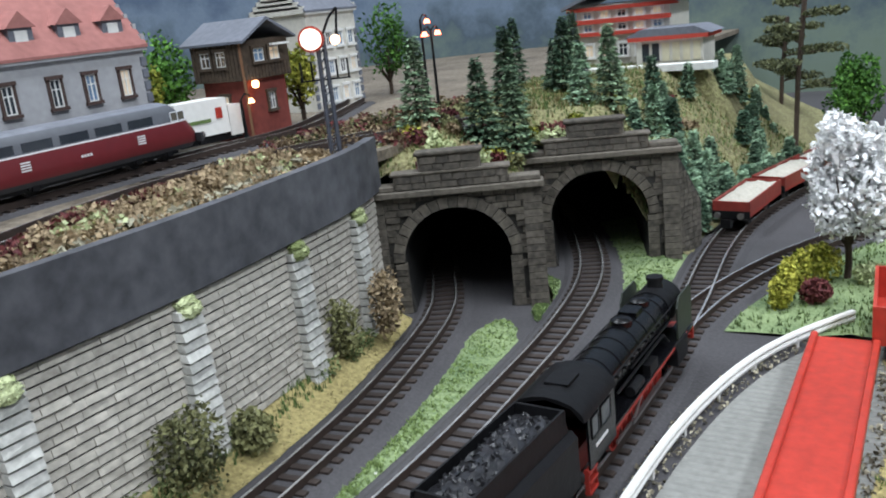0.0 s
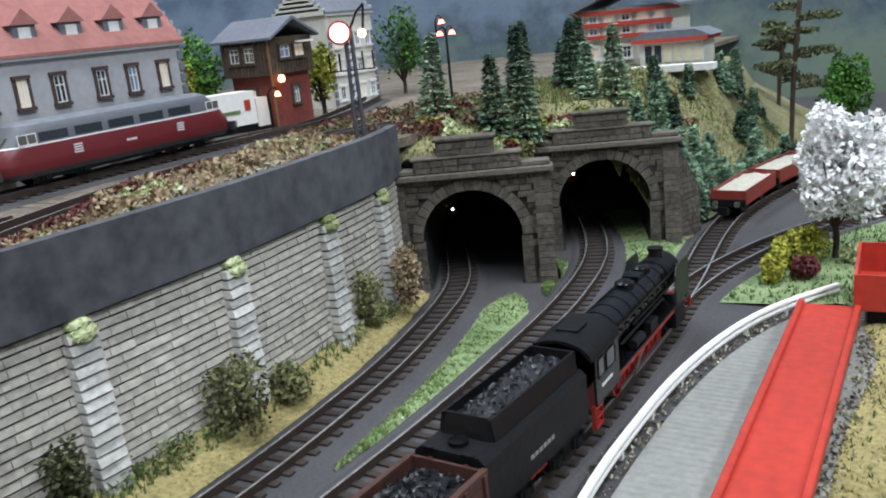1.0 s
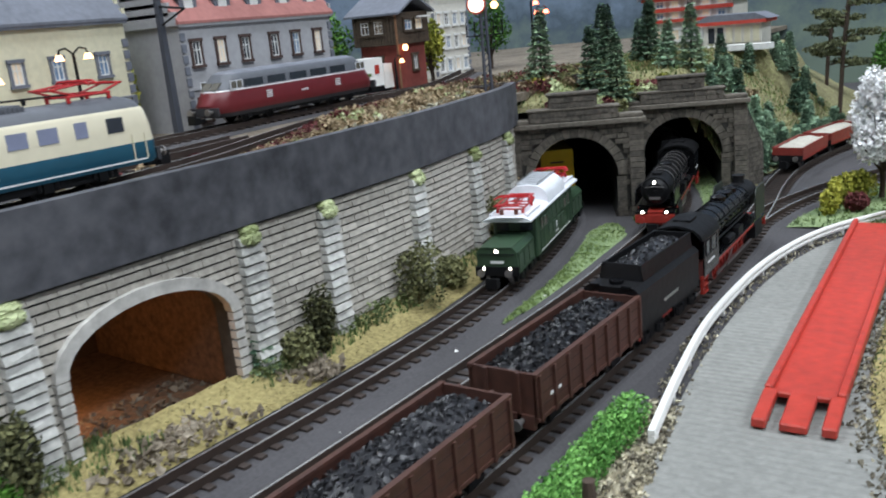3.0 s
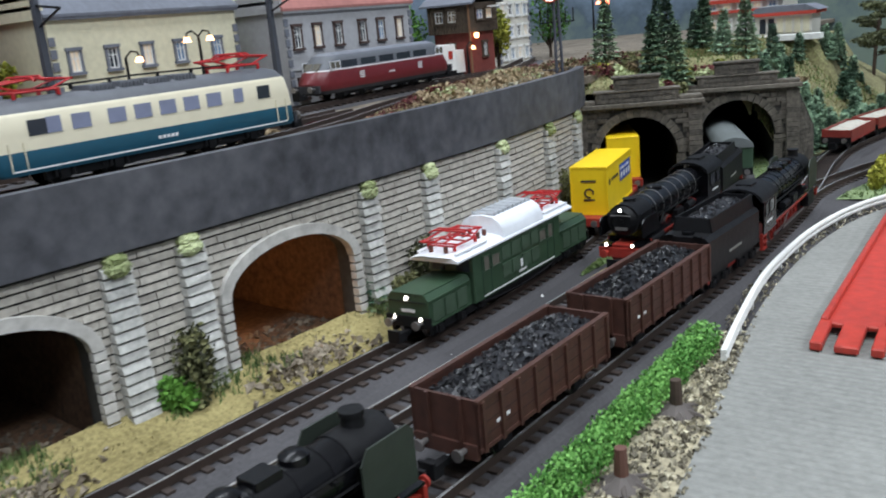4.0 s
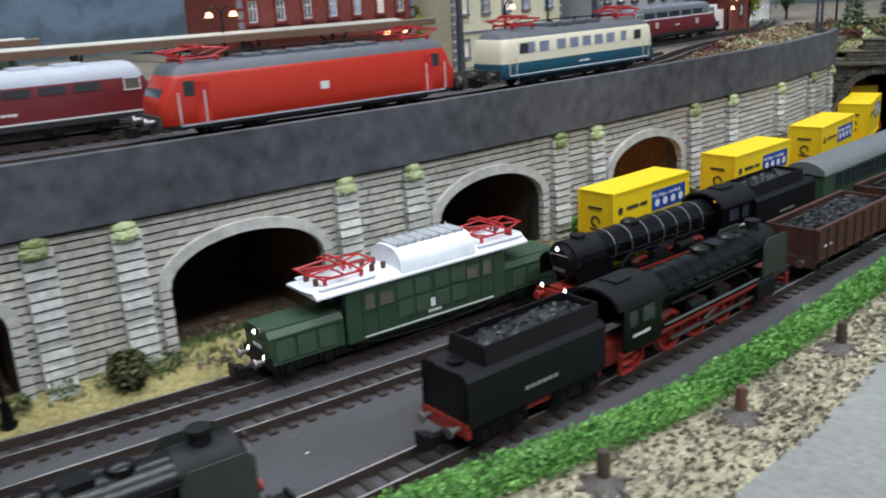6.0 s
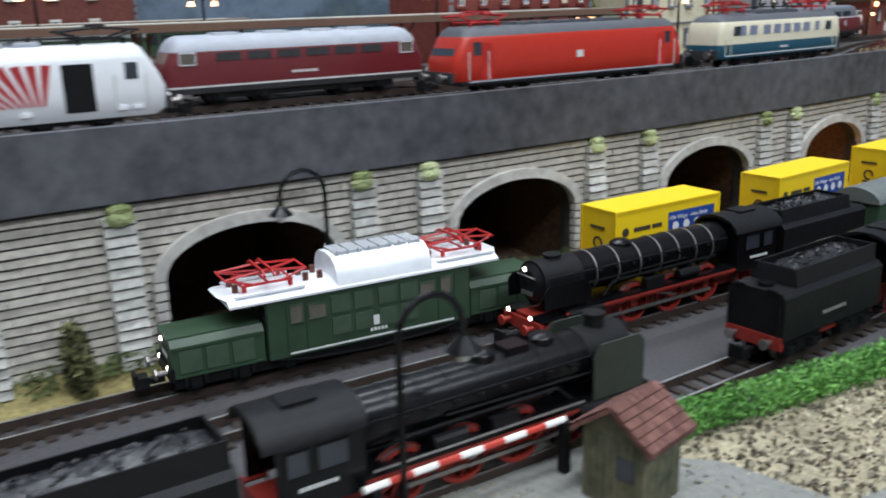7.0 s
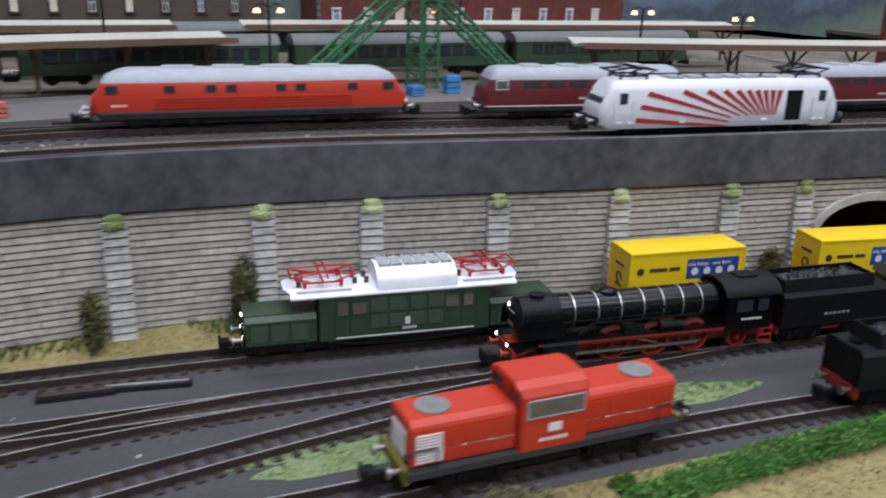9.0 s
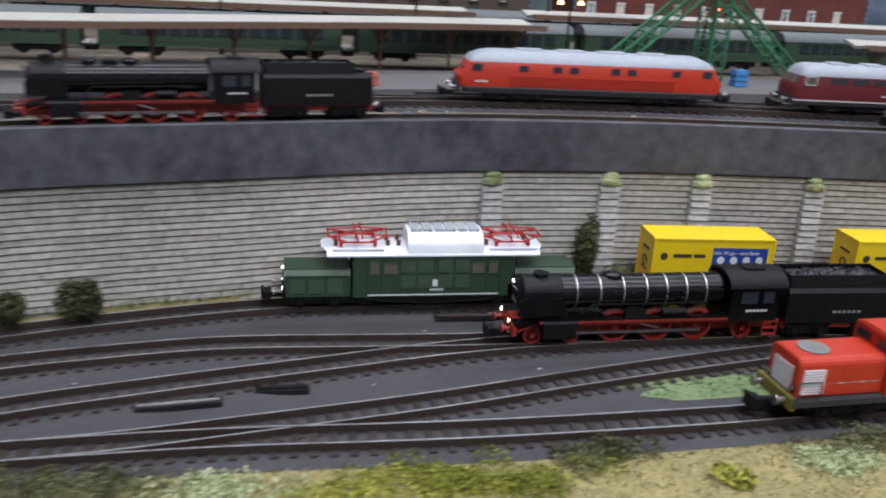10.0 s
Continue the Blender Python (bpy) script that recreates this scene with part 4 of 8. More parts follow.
# green growth at the foot of the wall
FOOTM = leaf_mat("soft_green_weeds", (0.11, 0.15, 0.055), (0.33, 0.38, 0.17))
bm = N()
for _ in range(260):
    y = random.uniform(-620, 195)
    if nz(3.0, y, 0.03) < -0.12 or any(abs(y - c) < 30 for c in (-36, -132, -236)):
        continue
    x = xat(WALL, y) + random.uniform(1.0, 6.0)
    clump(bm, (x, y, 6.0), 2.6, 4.5, random.uniform(2.0, 5.5), 60, 0.75)
single("wall_weeds", bm, FOOTM, "soft green weeds growing up the wall foot", "weeds", kind="stuff")
# crumbs of white scenery litter and point motors among the tracks
bm = N()
for _ in range(70):
    y = random.uniform(-840, 150)
    x = random.uniform(xat(T1, y) + 12, xat(T3, y) + 10)
    lumps(bm, x, x + 0.01, y, y + 0.01, 0.5, 0, 1, 0.25, 0.8)
single("litter_crumbs", bm, WHITEP, "small white crumbs lying between the tracks", "litter", kind="stuff")
for x0, y0, x1, y1, mt in ((12, -764, 13, -790, RAIL), (-41, -684, -39, -660, BARK), (7, -754, 8, -737, BLACKM), (-36, -636, -41, -664, RAIL)):
    t = thing("point_motor", "flat point motor cover between the tracks", "point motor", "point motors")
    bm = N()
    cv_ = Curve([(x0, y0), (x1, y1)], 2)
    sweep(bm, cv_, cv_.span(0, cv_.s[-1], 6), [(-2.4, 0.3), (2.4, 0.3), (2.0, 1.5), (-2.0, 1.5)])
    part("cover", bm, BLACKM, t)
    bm = N()
    sweep(bm, cv_, cv_.span(1, cv_.s[-1] - 1, 6), [(-0.7, 1.4), (0.7, 1.4), (0.7, 1.9), (-0.7, 1.9)])
    part("slide_bar", bm, mt, t)

# ---- crossing keeper's hut, barrier, lamps ----
HUTG = mat("weathered_green_boards", (0.05, 0.075, 0.04), 0.85, var=0.5, scale=300, col2=(0.17, 0.15, 0.09))
TILE = mat("red_brown_tiles", (0.13, 0.05, 0.04), 0.85, var=0.35, obj_random=0.5, scale=300, col2=(0.22, 0.10, 0.08))
hut = thing("crossing_hut", "small weathered green hut with a red tiled roof at the crossing", "hut", at=(98.5, -324.5, 1.8), rz=4)
hut.matrix_basis = hut.matrix_basis @ Matrix.Diagonal((1, 0.62, 1, 1))
bm = N()
prism(bm, [(-7, 0), (7, 0), (7, 16), (0, 21), (-7, 16)], "y", -11, 11)
wallh = part("wall", bm, HUTG, hut)
for i in range(12):
    bm = N()
    box(bm, -7.25, -6.95, -11 + i * 1.83, -11 + i * 1.83 + 1.5, 0, 16)
    part("plank", bm, HUTG, wallh)
for i in range(8):
    bm = N()
    box(bm, -7 + i * 1.75, -7 + i * 1.75 + 1.5, -11.3, -11.0, 0, 15.5)
    part("plank", bm, HUTG, wallh)
for s_ in (-1, 1):
    bm = N()
    prism(bm, [(0, 21.2), (s_ * 9.4, 14.4), (s_ * 9.4, 15.4), (0, 22.4)], "y", -13.5, 13.5)
    rf = part("roof", bm, TILE, hut)
    for r in range(6):
        for q in range(16):
            bm = N()
            u0, u1 = r / 6, (r + 1.15) / 6
            xa, xb = s_ * 9.5 * u0, s_ * 9.5 * min(1.02, u1)
            za, zb = 22.5 - 7.0 * u0, 22.5 - 7.0 * min(1.02, u1)
            y0 = -13.5 + q * 1.69
            vs = [bm.verts.new(p) for p in ((xa, y0, za + 0.1), (xa, y0 + 1.55, za + 0.1), (xb, y0 + 1.55, zb + 0.55), (xb, y0, zb + 0.55), (xb, y0 + 1.55, zb), (xb, y0, zb))]
            bm.faces.new(vs[:4])
            bm.faces.new((vs[3], vs[2], vs[4], vs[5]))
            part("roof_tile", bm, TILE, rf)
for nm, x0, x1, y0, y1, z0, z1, mt in (("window", 1, 5, -11.5, -11.2, 7, 12, GLASS), ("door", -7.5, -7.2, -6, 0, 0.5, 12, BARK), ("window", -7.5, -7.2, 3, 8, 6, 11, GLASS), ("bench", -11, -8.2, 2, 9, 2.4, 3.4, BARK)):
    bm = N()
    box(bm, x0, x1, y0, y1, z0, z1)
    part(nm, bm, mt, hut)
bm = N()
for yy in (2.6, 8.4):
    box(bm, -10.8, -8.4, yy - 0.4, yy + 0.4, 0, 2.4)
part("bench_leg", bm, BARK, hut)

bar = thing("level_crossing_barrier", "red and white barrier arm on dark posts at the crossing", "barrier")
pa, pb = Vector((77, -376, 14.5)), Vector((83.5, -328, 14.5))
for i in range(9):
    bm = N()
    cyl(bm, pa + (pb - pa) * (i / 9), pa + (pb - pa) * ((i + 1) / 9), 0.75, 8)
    part("arm_segment", bm, WHITEP if i % 2 == 0 else REDP, bar)
for p in (pa + (pb - pa) * 0.05, pb):
    bm = N()
    box(bm, p.x - 1, p.x + 1, p.y - 1, p.y + 1, 1.6, 14)
    part("post", bm, BLACKM, bar)
sg = thing("crossing_sign", "white and red crossed warning boards on a post", "sign", at=(73, -320, 1.6))
bm = N()
cyl(bm, (0, 0, 0), (0, 0, 17), 0.5, 8)
part("post", bm, BLACKM, sg)
for s_ in (-1, 1):
    for k in range(3):
        bm = N()
        a = Vector((-0.4, -4.5 + 3 * k, s_ * (-3.6 + 2.4 * k) + 14))
        b_ = Vector((-0.4, -4.5 + 3 * (k + 1), s_ * (-3.6 + 2.4 * (k + 1)) + 14))
        cyl(bm, a, b_, 0.7, 4)
        part("cross_board", bm, WHITEP if k == 1 else REDP, sg)


def arc_lamp(x, y, z, rz, label, h=37.0):
    t = thing("street_lamp", label, "lamp", "arched lamps", (x, y, z), rz)
    bm = N()
    cyl(bm, (0, 0, 0), (0, 0, 7), 1.9, 12, 1.4)
    cyl(bm, (0, 0, 0), (0, 0, 1), 2.6, 12)
    part("base", bm, BLACKP, t)
    bm = N()
    pts = [(0, 0, 6), (0, 0, h)] + [(7 - 7 * math.cos(a), 0, h + 7 * math.sin(a)) for a in (0.4, 0.8, 1.2, 1.57, 1.95, 2.35, 2.75, 3.1)] + [(14, 0, h - 3)]
    rods(bm, pts, 0.7, 8)
    part("pole", bm, BLACKP, t)
    bm = N()
    cyl(bm, (14, 0, h - 2.4), (14, 0, h - 5.4), 0.9, 12, 3.6)
    part("shade", bm, BLACKP, t)
    bm = N()
    cyl(bm, (14, 0, h - 5.2), (14, 0, h - 7.4), 1.9, 12, 1.2)
    part("bulb", bm, mat("clear_bulb", (0.6, 0.6, 0.58), 0.2), t)
    return t


arc_lamp(79, -368, 1.6, 82, "black arched street lamp beside the level crossing", 41)
arc_lamp(-21, -317, 1.6, -100, "black arched street lamp before an arch of the wall", 46)

# ---- town on the upper deck ----
def wmat(name, col, rough=0.85, var=0.12):
    return mat(name, col, rough, var=var, scale=350, big=30, bump=0.15)


ZD = ZU - 4.0
PLGREY = wmat("pale_grey_plaster", (0.36, 0.36, 0.375))
PLCREAM = wmat("cream_plaster", (0.62, 0.58, 0.42))
PLWHITE = wmat("off_white_plaster", (0.60, 0.58, 0.52))
BRICKR = wmat("red_brick_face", (0.17, 0.035, 0.026), var=0.25)
PINKROOF = wmat("pinkish_red_tiles", (0.34, 0.14, 0.125), var=0.18)
SLATE = wmat("grey_slate", (0.14, 0.15, 0.18), var=0.2)
DARKWOOD = wmat("dark_weathered_wood", (0.065, 0.045, 0.03), var=0.4)
FRAMEB = wmat("brown_window_surround", (0.06, 0.035, 0.03))
FRAMEW = wmat("white_window_frame", (0.7, 0.7, 0.68))
WINLIT = mat("warm_lit_window", (0.5, 0.45, 0.38), 0.3, var=0.2, emit=(1.0, 0.75, 0.45), power=0.25, bump=0)
DARKBR = wmat("sooty_brick_face", (0.14, 0.04, 0.03), var=0.3)
GREENPL = wmat("green_plaster", (0.16, 0.26, 0.10))


def house_window(parent, face, c, z, w, h, out, surround):
    """A window with frame, panes, sill and surround on an x face (face 'x') or y face."""
    def bx(bm, a0, a1, d0, d1, z0, z1):
        lo, hi = min(d0, d1), max(d0, d1)
        if face == "x":
            box(bm, lo, hi, a0, a1, z0, z1)
        else:
            box(bm, a0, a1, lo, hi, z0, z1)
    p, s_ = out
    bm = N()
    bx(bm, c - w / 2, c + w / 2, p, p + s_ * 0.25, z, z + h)
    win = part("window", bm, random.choice((WINLIT, GLASS, BLUEWIN2)), parent)
    bm = N()
    for q in (c - w / 2, c - 0.25, c + w / 2 - 0.5):
        bx(bm, q, q + 0.5, p + s_ * 0.25, p + s_ * 0.6, z, z + h)
    for q in (z, z + h * 0.62, z + h - 0.5):
        bx(bm, c - w / 2, c + w / 2, p + s_ * 0.25, p + s_ * 0.58, q, q + 0.45)
    part("frame", bm, FRAMEW, win)
    bm = N()
    bx(bm, c - w / 2 - 1.2, c - w / 2, p, p + s_ * 0.9, z - 0.5, z + h + 0.5)
    bx(bm, c + w / 2, c + w / 2 + 1.2, p, p + s_ * 0.9, z - 0.5, z + h + 0.5)
    bx(bm, c - w / 2 - 1.5, c + w / 2 + 1.5, p, p + s_ * 1.3, z + h, z + h + 1.4)
    bx(bm, c - w / 2 - 1.6, c + w / 2 + 1.6, p, p + s_ * 1.5, z - 1.3, z)
    part("surround", bm, surround, win)


BLUEWIN2 = mat("sky_blue_window", (0.16, 0.24, 0.36), 0.15, bump=0)


def town_house(label, x1, depth, y0, y1, zw, zr, plaster, roofm, surround, wy, rows=((23, 12), (4, 12)), dormers=0, name="town_house", chim=2):
    t = thing(name, label, "house", "town houses")
    x0 = x1 - depth
    bm = N()
    box(bm, x0, x1, y0, y1, ZD - 2, zw)
    w = part("wall", bm, plaster, t)
    xm = (x0 + x1) / 2
    bm = N()
    prism(bm, [(x1 + 2, zw - 0.6), (x1 + 2, zw + 0.6), (xm + 4, zr), (xm - 4, zr), (x0 - 2, zw + 0.6), (x0 - 2, zw - 0.6)], "y", y0 - 1.5, y1 + 1.5)
    rf = part("roof", bm, roofm, t)
    # stepped gable ends
    for yy in (y0 - 1.6, y1 + 0.2):
        bm = N()
        for k in range(6):
            f = k / 6
            box(bm, xm - (xm - x0) * (1 - f) * 1.02, xm + (x1 - xm) * (1 - f) * 1.02, yy, yy + 1.6, zw + (zr - zw) * f - 1, zw + (zr - zw) * (f + 0.19))
        part("gable", bm, plaster, w)
    for zz, h in rows:
        for c in wy:
            house_window(t, "x", c, ZD + zz, 4.6, h * 0.62, (x1, 1), surround)
    bm = N()
    box(bm, x1, x1 + 0.8, y0, y1, ZD + 19.0, ZD + 20.0)
    box(bm, x1, x1 + 1.6, y0 - 1, y1 + 1, zw - 1.8, zw - 0.6)
    part("string_course", bm, surround if surround is not FRAMEB else plaster, w)
    for yy in (y0 + 1, y1 - 1):
        for k in range(9):
            bm = N()
            box(bm, x1, x1 + 0.7, yy - 1.4, yy + 1.4, ZD + 1 + k * 5, ZD + 4.6 + k * 5)
            part("corner_stone", bm, SLATE, w)
    for k in range(dormers):
        c = y0 + (k + 0.5) * (y1 - y0) / dormers
        bm = N()
        box(bm, x1 - 14, x1 - 3, c - 5, c + 5, zw + 2, zw + 12)
        dm = part("dormer", bm, SLATE, rf)
        bm = N()
        prism(bm, [(c - 6.4, zw + 11.4), (c + 6.4, zw + 11.4), (c, zw + 17.5)], "x", x1 - 17, x1 - 2)
        part("dormer_roof", bm, roofm, dm)
        bm = N()
        box(bm, x1 - 3, x1 - 2.8, c - 2.6, c + 2.6, zw + 4, zw + 10.4)
        part("dormer_window", bm, FRAMEW, dm)
    for k in range(chim):
        c = y0 + (k + 0.3) * (y1 - y0) / max(1, chim)
        bm = N()
        box(bm, xm - 2.5, xm + 2.5, c - 2.5, c + 2.5, zr - 4, zr + 8)
        part("chimney", bm, BRICKR, rf)
    return t


town_house("grey plastered town house with pink-red roof and dormers", -122, 46, 95, 199, 114, 140, PLGREY, PINKROOF, FRAMEB, [103, 118, 134, 154, 170, 187], ((30, 17), (5, 15)), 5)
town_house("cream plastered town house with slate roof and arched windows", -140, 46, -20, 80, 118, 142, PLCREAM, SLATE, SLATE, [-10, 8, 26, 44, 66], ((30, 14), (6, 14)), 0)
town_house("red brick station building with pale blue windows", -152, 50, -150, -38, 124, 150, BRICKR, SLATE, BRICKR, [-142, -126, -110, -94, -78, -62, -48], ((34, 16), (8, 18)), 0, "station_building")
town_house("green plastered town house behind the others", -215, 40, 60, 190, 138, 160, GREENPL, SLATE, FRAMEW, [70, 90, 110, 130, 150, 170], ((44, 14), (26, 14)), 0)
town_house("off-white apartment house with dark roof behind the signal box", -152, 40, 345, 392, 122, 138, PLWHITE, SLATE, FRAMEW, [353, 363, 374, 385], ((36, 13), (20, 13), (4, 13)), 0, "apartment_house", 1)
town_house("long dark railway building behind the platforms", -420, 50, -900, -520, 150, 175, wmat("brown_stone", (0.1, 0.075, 0.06)), SLATE, FRAMEB, [-880 + 24 * i for i in range(15)], ((56, 15), (30, 15)), 0, "station_building")
town_house("brick goods hall behind the platforms", -430, 50, -480, -200, 140, 165, DARKBR, PINKROOF, FRAMEW, [-465 + 26 * i for i in range(10)], ((46, 15), (22, 15)), 0, "goods_hall")

# signal box
sb_ = thing("signal_box", "dark timber signal box on a red brick base", "signal box")
bm = N()
box(bm, -141, -113, 248, 275, ZD - 1, 94)
base = part("brick_base", bm, BRICKR, sb_)
bm = N()
box(bm, -143.5, -111, 245.5, 278, 93, 111)
up = part("timber_storey", bm, DARKWOOD, sb_)
for k in range(14):
    bm = N()
    box(bm, -111.1, -110.6, 245.7 + k * 2.3, 247.6 + k * 2.3, 93.2, 100)
    part("plank", bm, DARKWOOD, up)
    bm = N()
    box(bm, -143 + k * 2.28, -141.2 + k * 2.28, 244.9, 245.4, 93.2, 111)
    part("plank", bm, DARKWOOD, up)
bm = N()
prism(bm, [(243, 110), (243, 111.2), (261.5, 121), (280.5, 111.2), (280.5, 110), (261.5, 119.4)], "x", -148, -107)
part("roof", bm, SLATE, sb_)
for f, c, z, w, h, o in (("x", 256, 101, 7, 6, (-111, 1)), ("x", 267, 101, 7, 6, (-111, 1)), ("y", -134, 100, 6, 7, (245.4, -1)), ("y", -124, 100, 6, 7, (245.4, -1)), ("x", 263, 78, 4, 8, (-113, 1)), ("y", -128, 74, 5, 12, (248, -1))):
    house_window(sb_, f, c, z, w, h, o, DARKWOOD)
bm = N()
rods(bm, [(-111.5, 245, ZD), (-111.5, 245, 110)], 0.7)
part("drainpipe", bm, wmat("copper_brown_pipe", (0.2, 0.1, 0.05)), sb_)
bm = N()
box(bm, -108, -106, 262, 274, 107.5, 108.4)
part("awning", bm, FRAMEW, sb_)

# white goods van body by the signal box
vn = thing("box_lorry", "white box lorry with green print beside the signal box", "lorry", at=(-128, 226, ZD), rz=80)
for x0, x1, y0, y1, z0, z1, mt, nm in ((-14, 14, -7, 7, 6, 22, WHITEP, "box_body"), (14.5, 22, -6.5, 6.5, 4, 18, WHITEP, "cab"), (-13, 21, -6, 6, 2.5, 6, BLACKM, "chassis")):
    bm = N()
    box(bm, x0, x1, y0, y1, z0, z1, ins=0.3)
    part(nm, bm, mt, vn)
for x0, x1, z0, z1, mt in ((-9, 4, 12.0, 13.6, GREEN), (7, 10.5, 13.0, 18.0, REDP)):
    bm = N()
    box(bm, x0, x1, -7.25, -7.05, z0, z1)
    part("print", bm, mt, vn)

# hotel on the hill
ht = thing("hill_hotel", "white hillside hotel with slate roof and red trim", "hotel", at=(-26, 45, -2))
bm = N()
box(bm, -30, 34, 470, 515, 68, 108)
w = part("wall", bm, PLWHITE, ht)
bm = N()
prism(bm, [(-38, 106), (-38, 108), (2, 124), (42, 108), (42, 106), (2, 121)], "y", 462, 522)
part("roof", bm, SLATE, ht)
REDTRIM = wmat("red_wood_trim", (0.45, 0.05, 0.03))
for z0, z1, x0, x1 in ((104.5, 107, -36, 40), (96, 99, -31, 35), (88, 90.5, -31, 38)):
    bm = N()
    box(bm, x0, x1, 466.5, 469.6, z0, z1)
    part("balcony_band", bm, REDTRIM, ht)
for zz in (74, 91, 99.5):
    for c in (-22, -10, 2, 14, 26):
        house_window(ht, "y", c, zz, 6, 4.4 if zz > 90 else 8, (469.9, -1), FRAMEW)
bm = N()
box(bm, 20, 62, 442, 470, 68, 84)
an = part("annex", bm, PLWHITE, ht)
bm = N()
box(bm, 16, 66, 438, 472, 84, 86.5)
part("annex_trim", bm, REDTRIM, an)
bm = N()
prism(bm, [(14, 86.5), (68, 86.5), (58, 91), (24, 91)], "y", 438, 472)
part("annex_roof", bm, SLATE, an)
for c in range(6):
    bm = N()
    box(bm, 24 + 6.4 * c, 28.4 + 6.4 * c, 441.4, 441.9, 71, 82)
    part("annex_window", bm, GLASS if c < 2 else PLCREAM, an)
bm = N()
box(bm, -20, 72, 425, 436, 66, 70)
part("terrace", bm, FRAMEW, ht)
bm = N()
gv = {}
for i in range(41):
    for k in range(25):
        x, y = -24 + 128 * i / 40, 424 + 96 * k / 24
        q = min(1, max(0, (104 - x) / 44)) * min(1, max(0, (y - 423) / 10))
        q = q * q * (3 - 2 * q)
        gv[i, k] = bm.verts.new((x, y, 4 + 62.6 * q + 4.0 * nz(x, y, 0.07) * q * (1 - q) * 4 + 1.2 * nz(x, y, 0.25) * (1 - q)))
for i in range(40):
    for k in range(24):
        bm.faces.new((gv[i, k], gv[i + 1, k], gv[i + 1, k + 1], gv[i, k + 1]))
part("earth_bank", bm, HILLM, ht, "brown and green earth bank below the terrace", True)
for k in range(18):
    x, y = random.uniform(40, 74), random.uniform(473, 550)
    q = min(1, max(0, (78 - x) / 44)) * min(1, max(0, (y - 468) / 10))
    q = q * q * (3 - 2 * q)
    if k % 3 == 0:
        bush(x, y, 62.6 * q, random.uniform(4, 7), random.uniform(4, 7), (YELLOWLEAF, OLIVE, TANSCRUB)[k // 3 % 3], "flocked bush on the bank below the hotel", 220, 1.1)
    else:
        copy_thing(fir_c, pose(x * M, y * M, (62.6 * q - 0.5) * M, 0, 0, 40 * k))

# trees between the houses
for x, y, mt, lb, r, h in ((-150, 218, YELLOWLEAF, "yellow-green tree beside the houses", 12, 34), (-165, 250, LEAF, "green tree behind the signal box", 16, 46), (-126, 300, YELLOWLEAF, "yellow-green tree behind the signal box", 11, 34), (-190, 215, LEAF, "dark green tree behind the houses", 16, 52), (-158, 88, YELLOWLEAF, "yellow-green tree between two houses", 8, 30), (-165, -30, YELLOWLEAF, "yellow-green tree between two houses", 8, 30), (-150, 420, LEAF, "green tree behind the apartment house", 20, 50)):
    crown_tree(x, y, ZD, 8, r, h, mt, lb, 1500, 1.5)

# scrub mound along the deck edge
def scrub_xy():
    y = random.uniform(40, 196)
    xa = xat(WALL, y) - 6
    xb = max(xat(U1, y) + 12, xa - 34)
    v = random.random()
    return xa + (xb - xa) * v, y, v


def mound(u, v):
    y = 28 + 172 * u
    xa = xat(WALL, y) - 3
    xb = min(xa - 2, max(xat(U1, y) + 10, xa - 40))
    k = min(1, 4 * u, 5 * (1 - u))
    return (xa + (xb - xa) * v, y, ZD + 0.3 + 9 * math.sin(math.pi * v) * k * (0.8 + 0.5 * nz(xa, y, 0.06)))


sheet("scrub_mound", mound, 50, 10, BROWN, "brown mound of scrub along the deck edge", "mound")
for mt, n, lb, lo in ((TANSCRUB, 4200, "tan and brown dry scrub on the deck edge", 0.0), (REDBUSH, 1500, "wine red low scrub on the deck edge", 0.0), (PALEGREEN, 450, "pale green moss on the deck edge", 0.0)):
    bm = N()
    for _ in range(n // 9):
        u, v = random.random(), random.random()
        if mt is REDBUSH:
            u, v = random.random() * 0.5, 0.5 + 0.5 * random.random()
        p = mound(u, v)
        clump(bm, (p[0], p[1], p[2] + 1), 3.0, 3.0, 1.8, 22, 1.0)
    single("scrub", bm, mt, lb, "scrub", "deck scrub", kind="stuff")
bm = N()
for i in range(110):
    u = i / 110
    for v in (0.06, 0.2):
        p = mound(0.15 + 0.85 * u, v + random.uniform(-0.02, 0.02))
        lumps(bm, p[0], p[0] + 0.1, p[1], p[1] + 0.1, p[2] + 0.5, 0, 1, 1.0, 2.4)
single("stone_edging", bm, mat("pale_lichen_stone", (0.25, 0.23, 0.17), 0.9, obj_random=0.5, col2=(0.42, 0.40, 0.30)), "row of pale stones along the deck edge", "stones", kind="stuff")
bm = N()
for _ in range(2600):
    y = random.uniform(-900, 190)
    x = xat(WALL, y) - random.uniform(3, 75)
    lumps(bm, x, x + 0.01, y, y + 0.01, ZD + 0.2, 0, 1, 0.3, 0.9)
single("deck_ballast_stones", bm, PEBBLE, "loose ballast stones on the upper deck", "ballast", kind="stuff")
for _ in range(10):
    x, y = random.uniform(-60, -30), random.uniform(-40, 60)
    bush(x - 6, y, ZD, random.uniform(4, 7), 3, REDBUSH if _ % 2 else TANSCRUB, "low dry scrub between the station tracks", 160, 1.0)

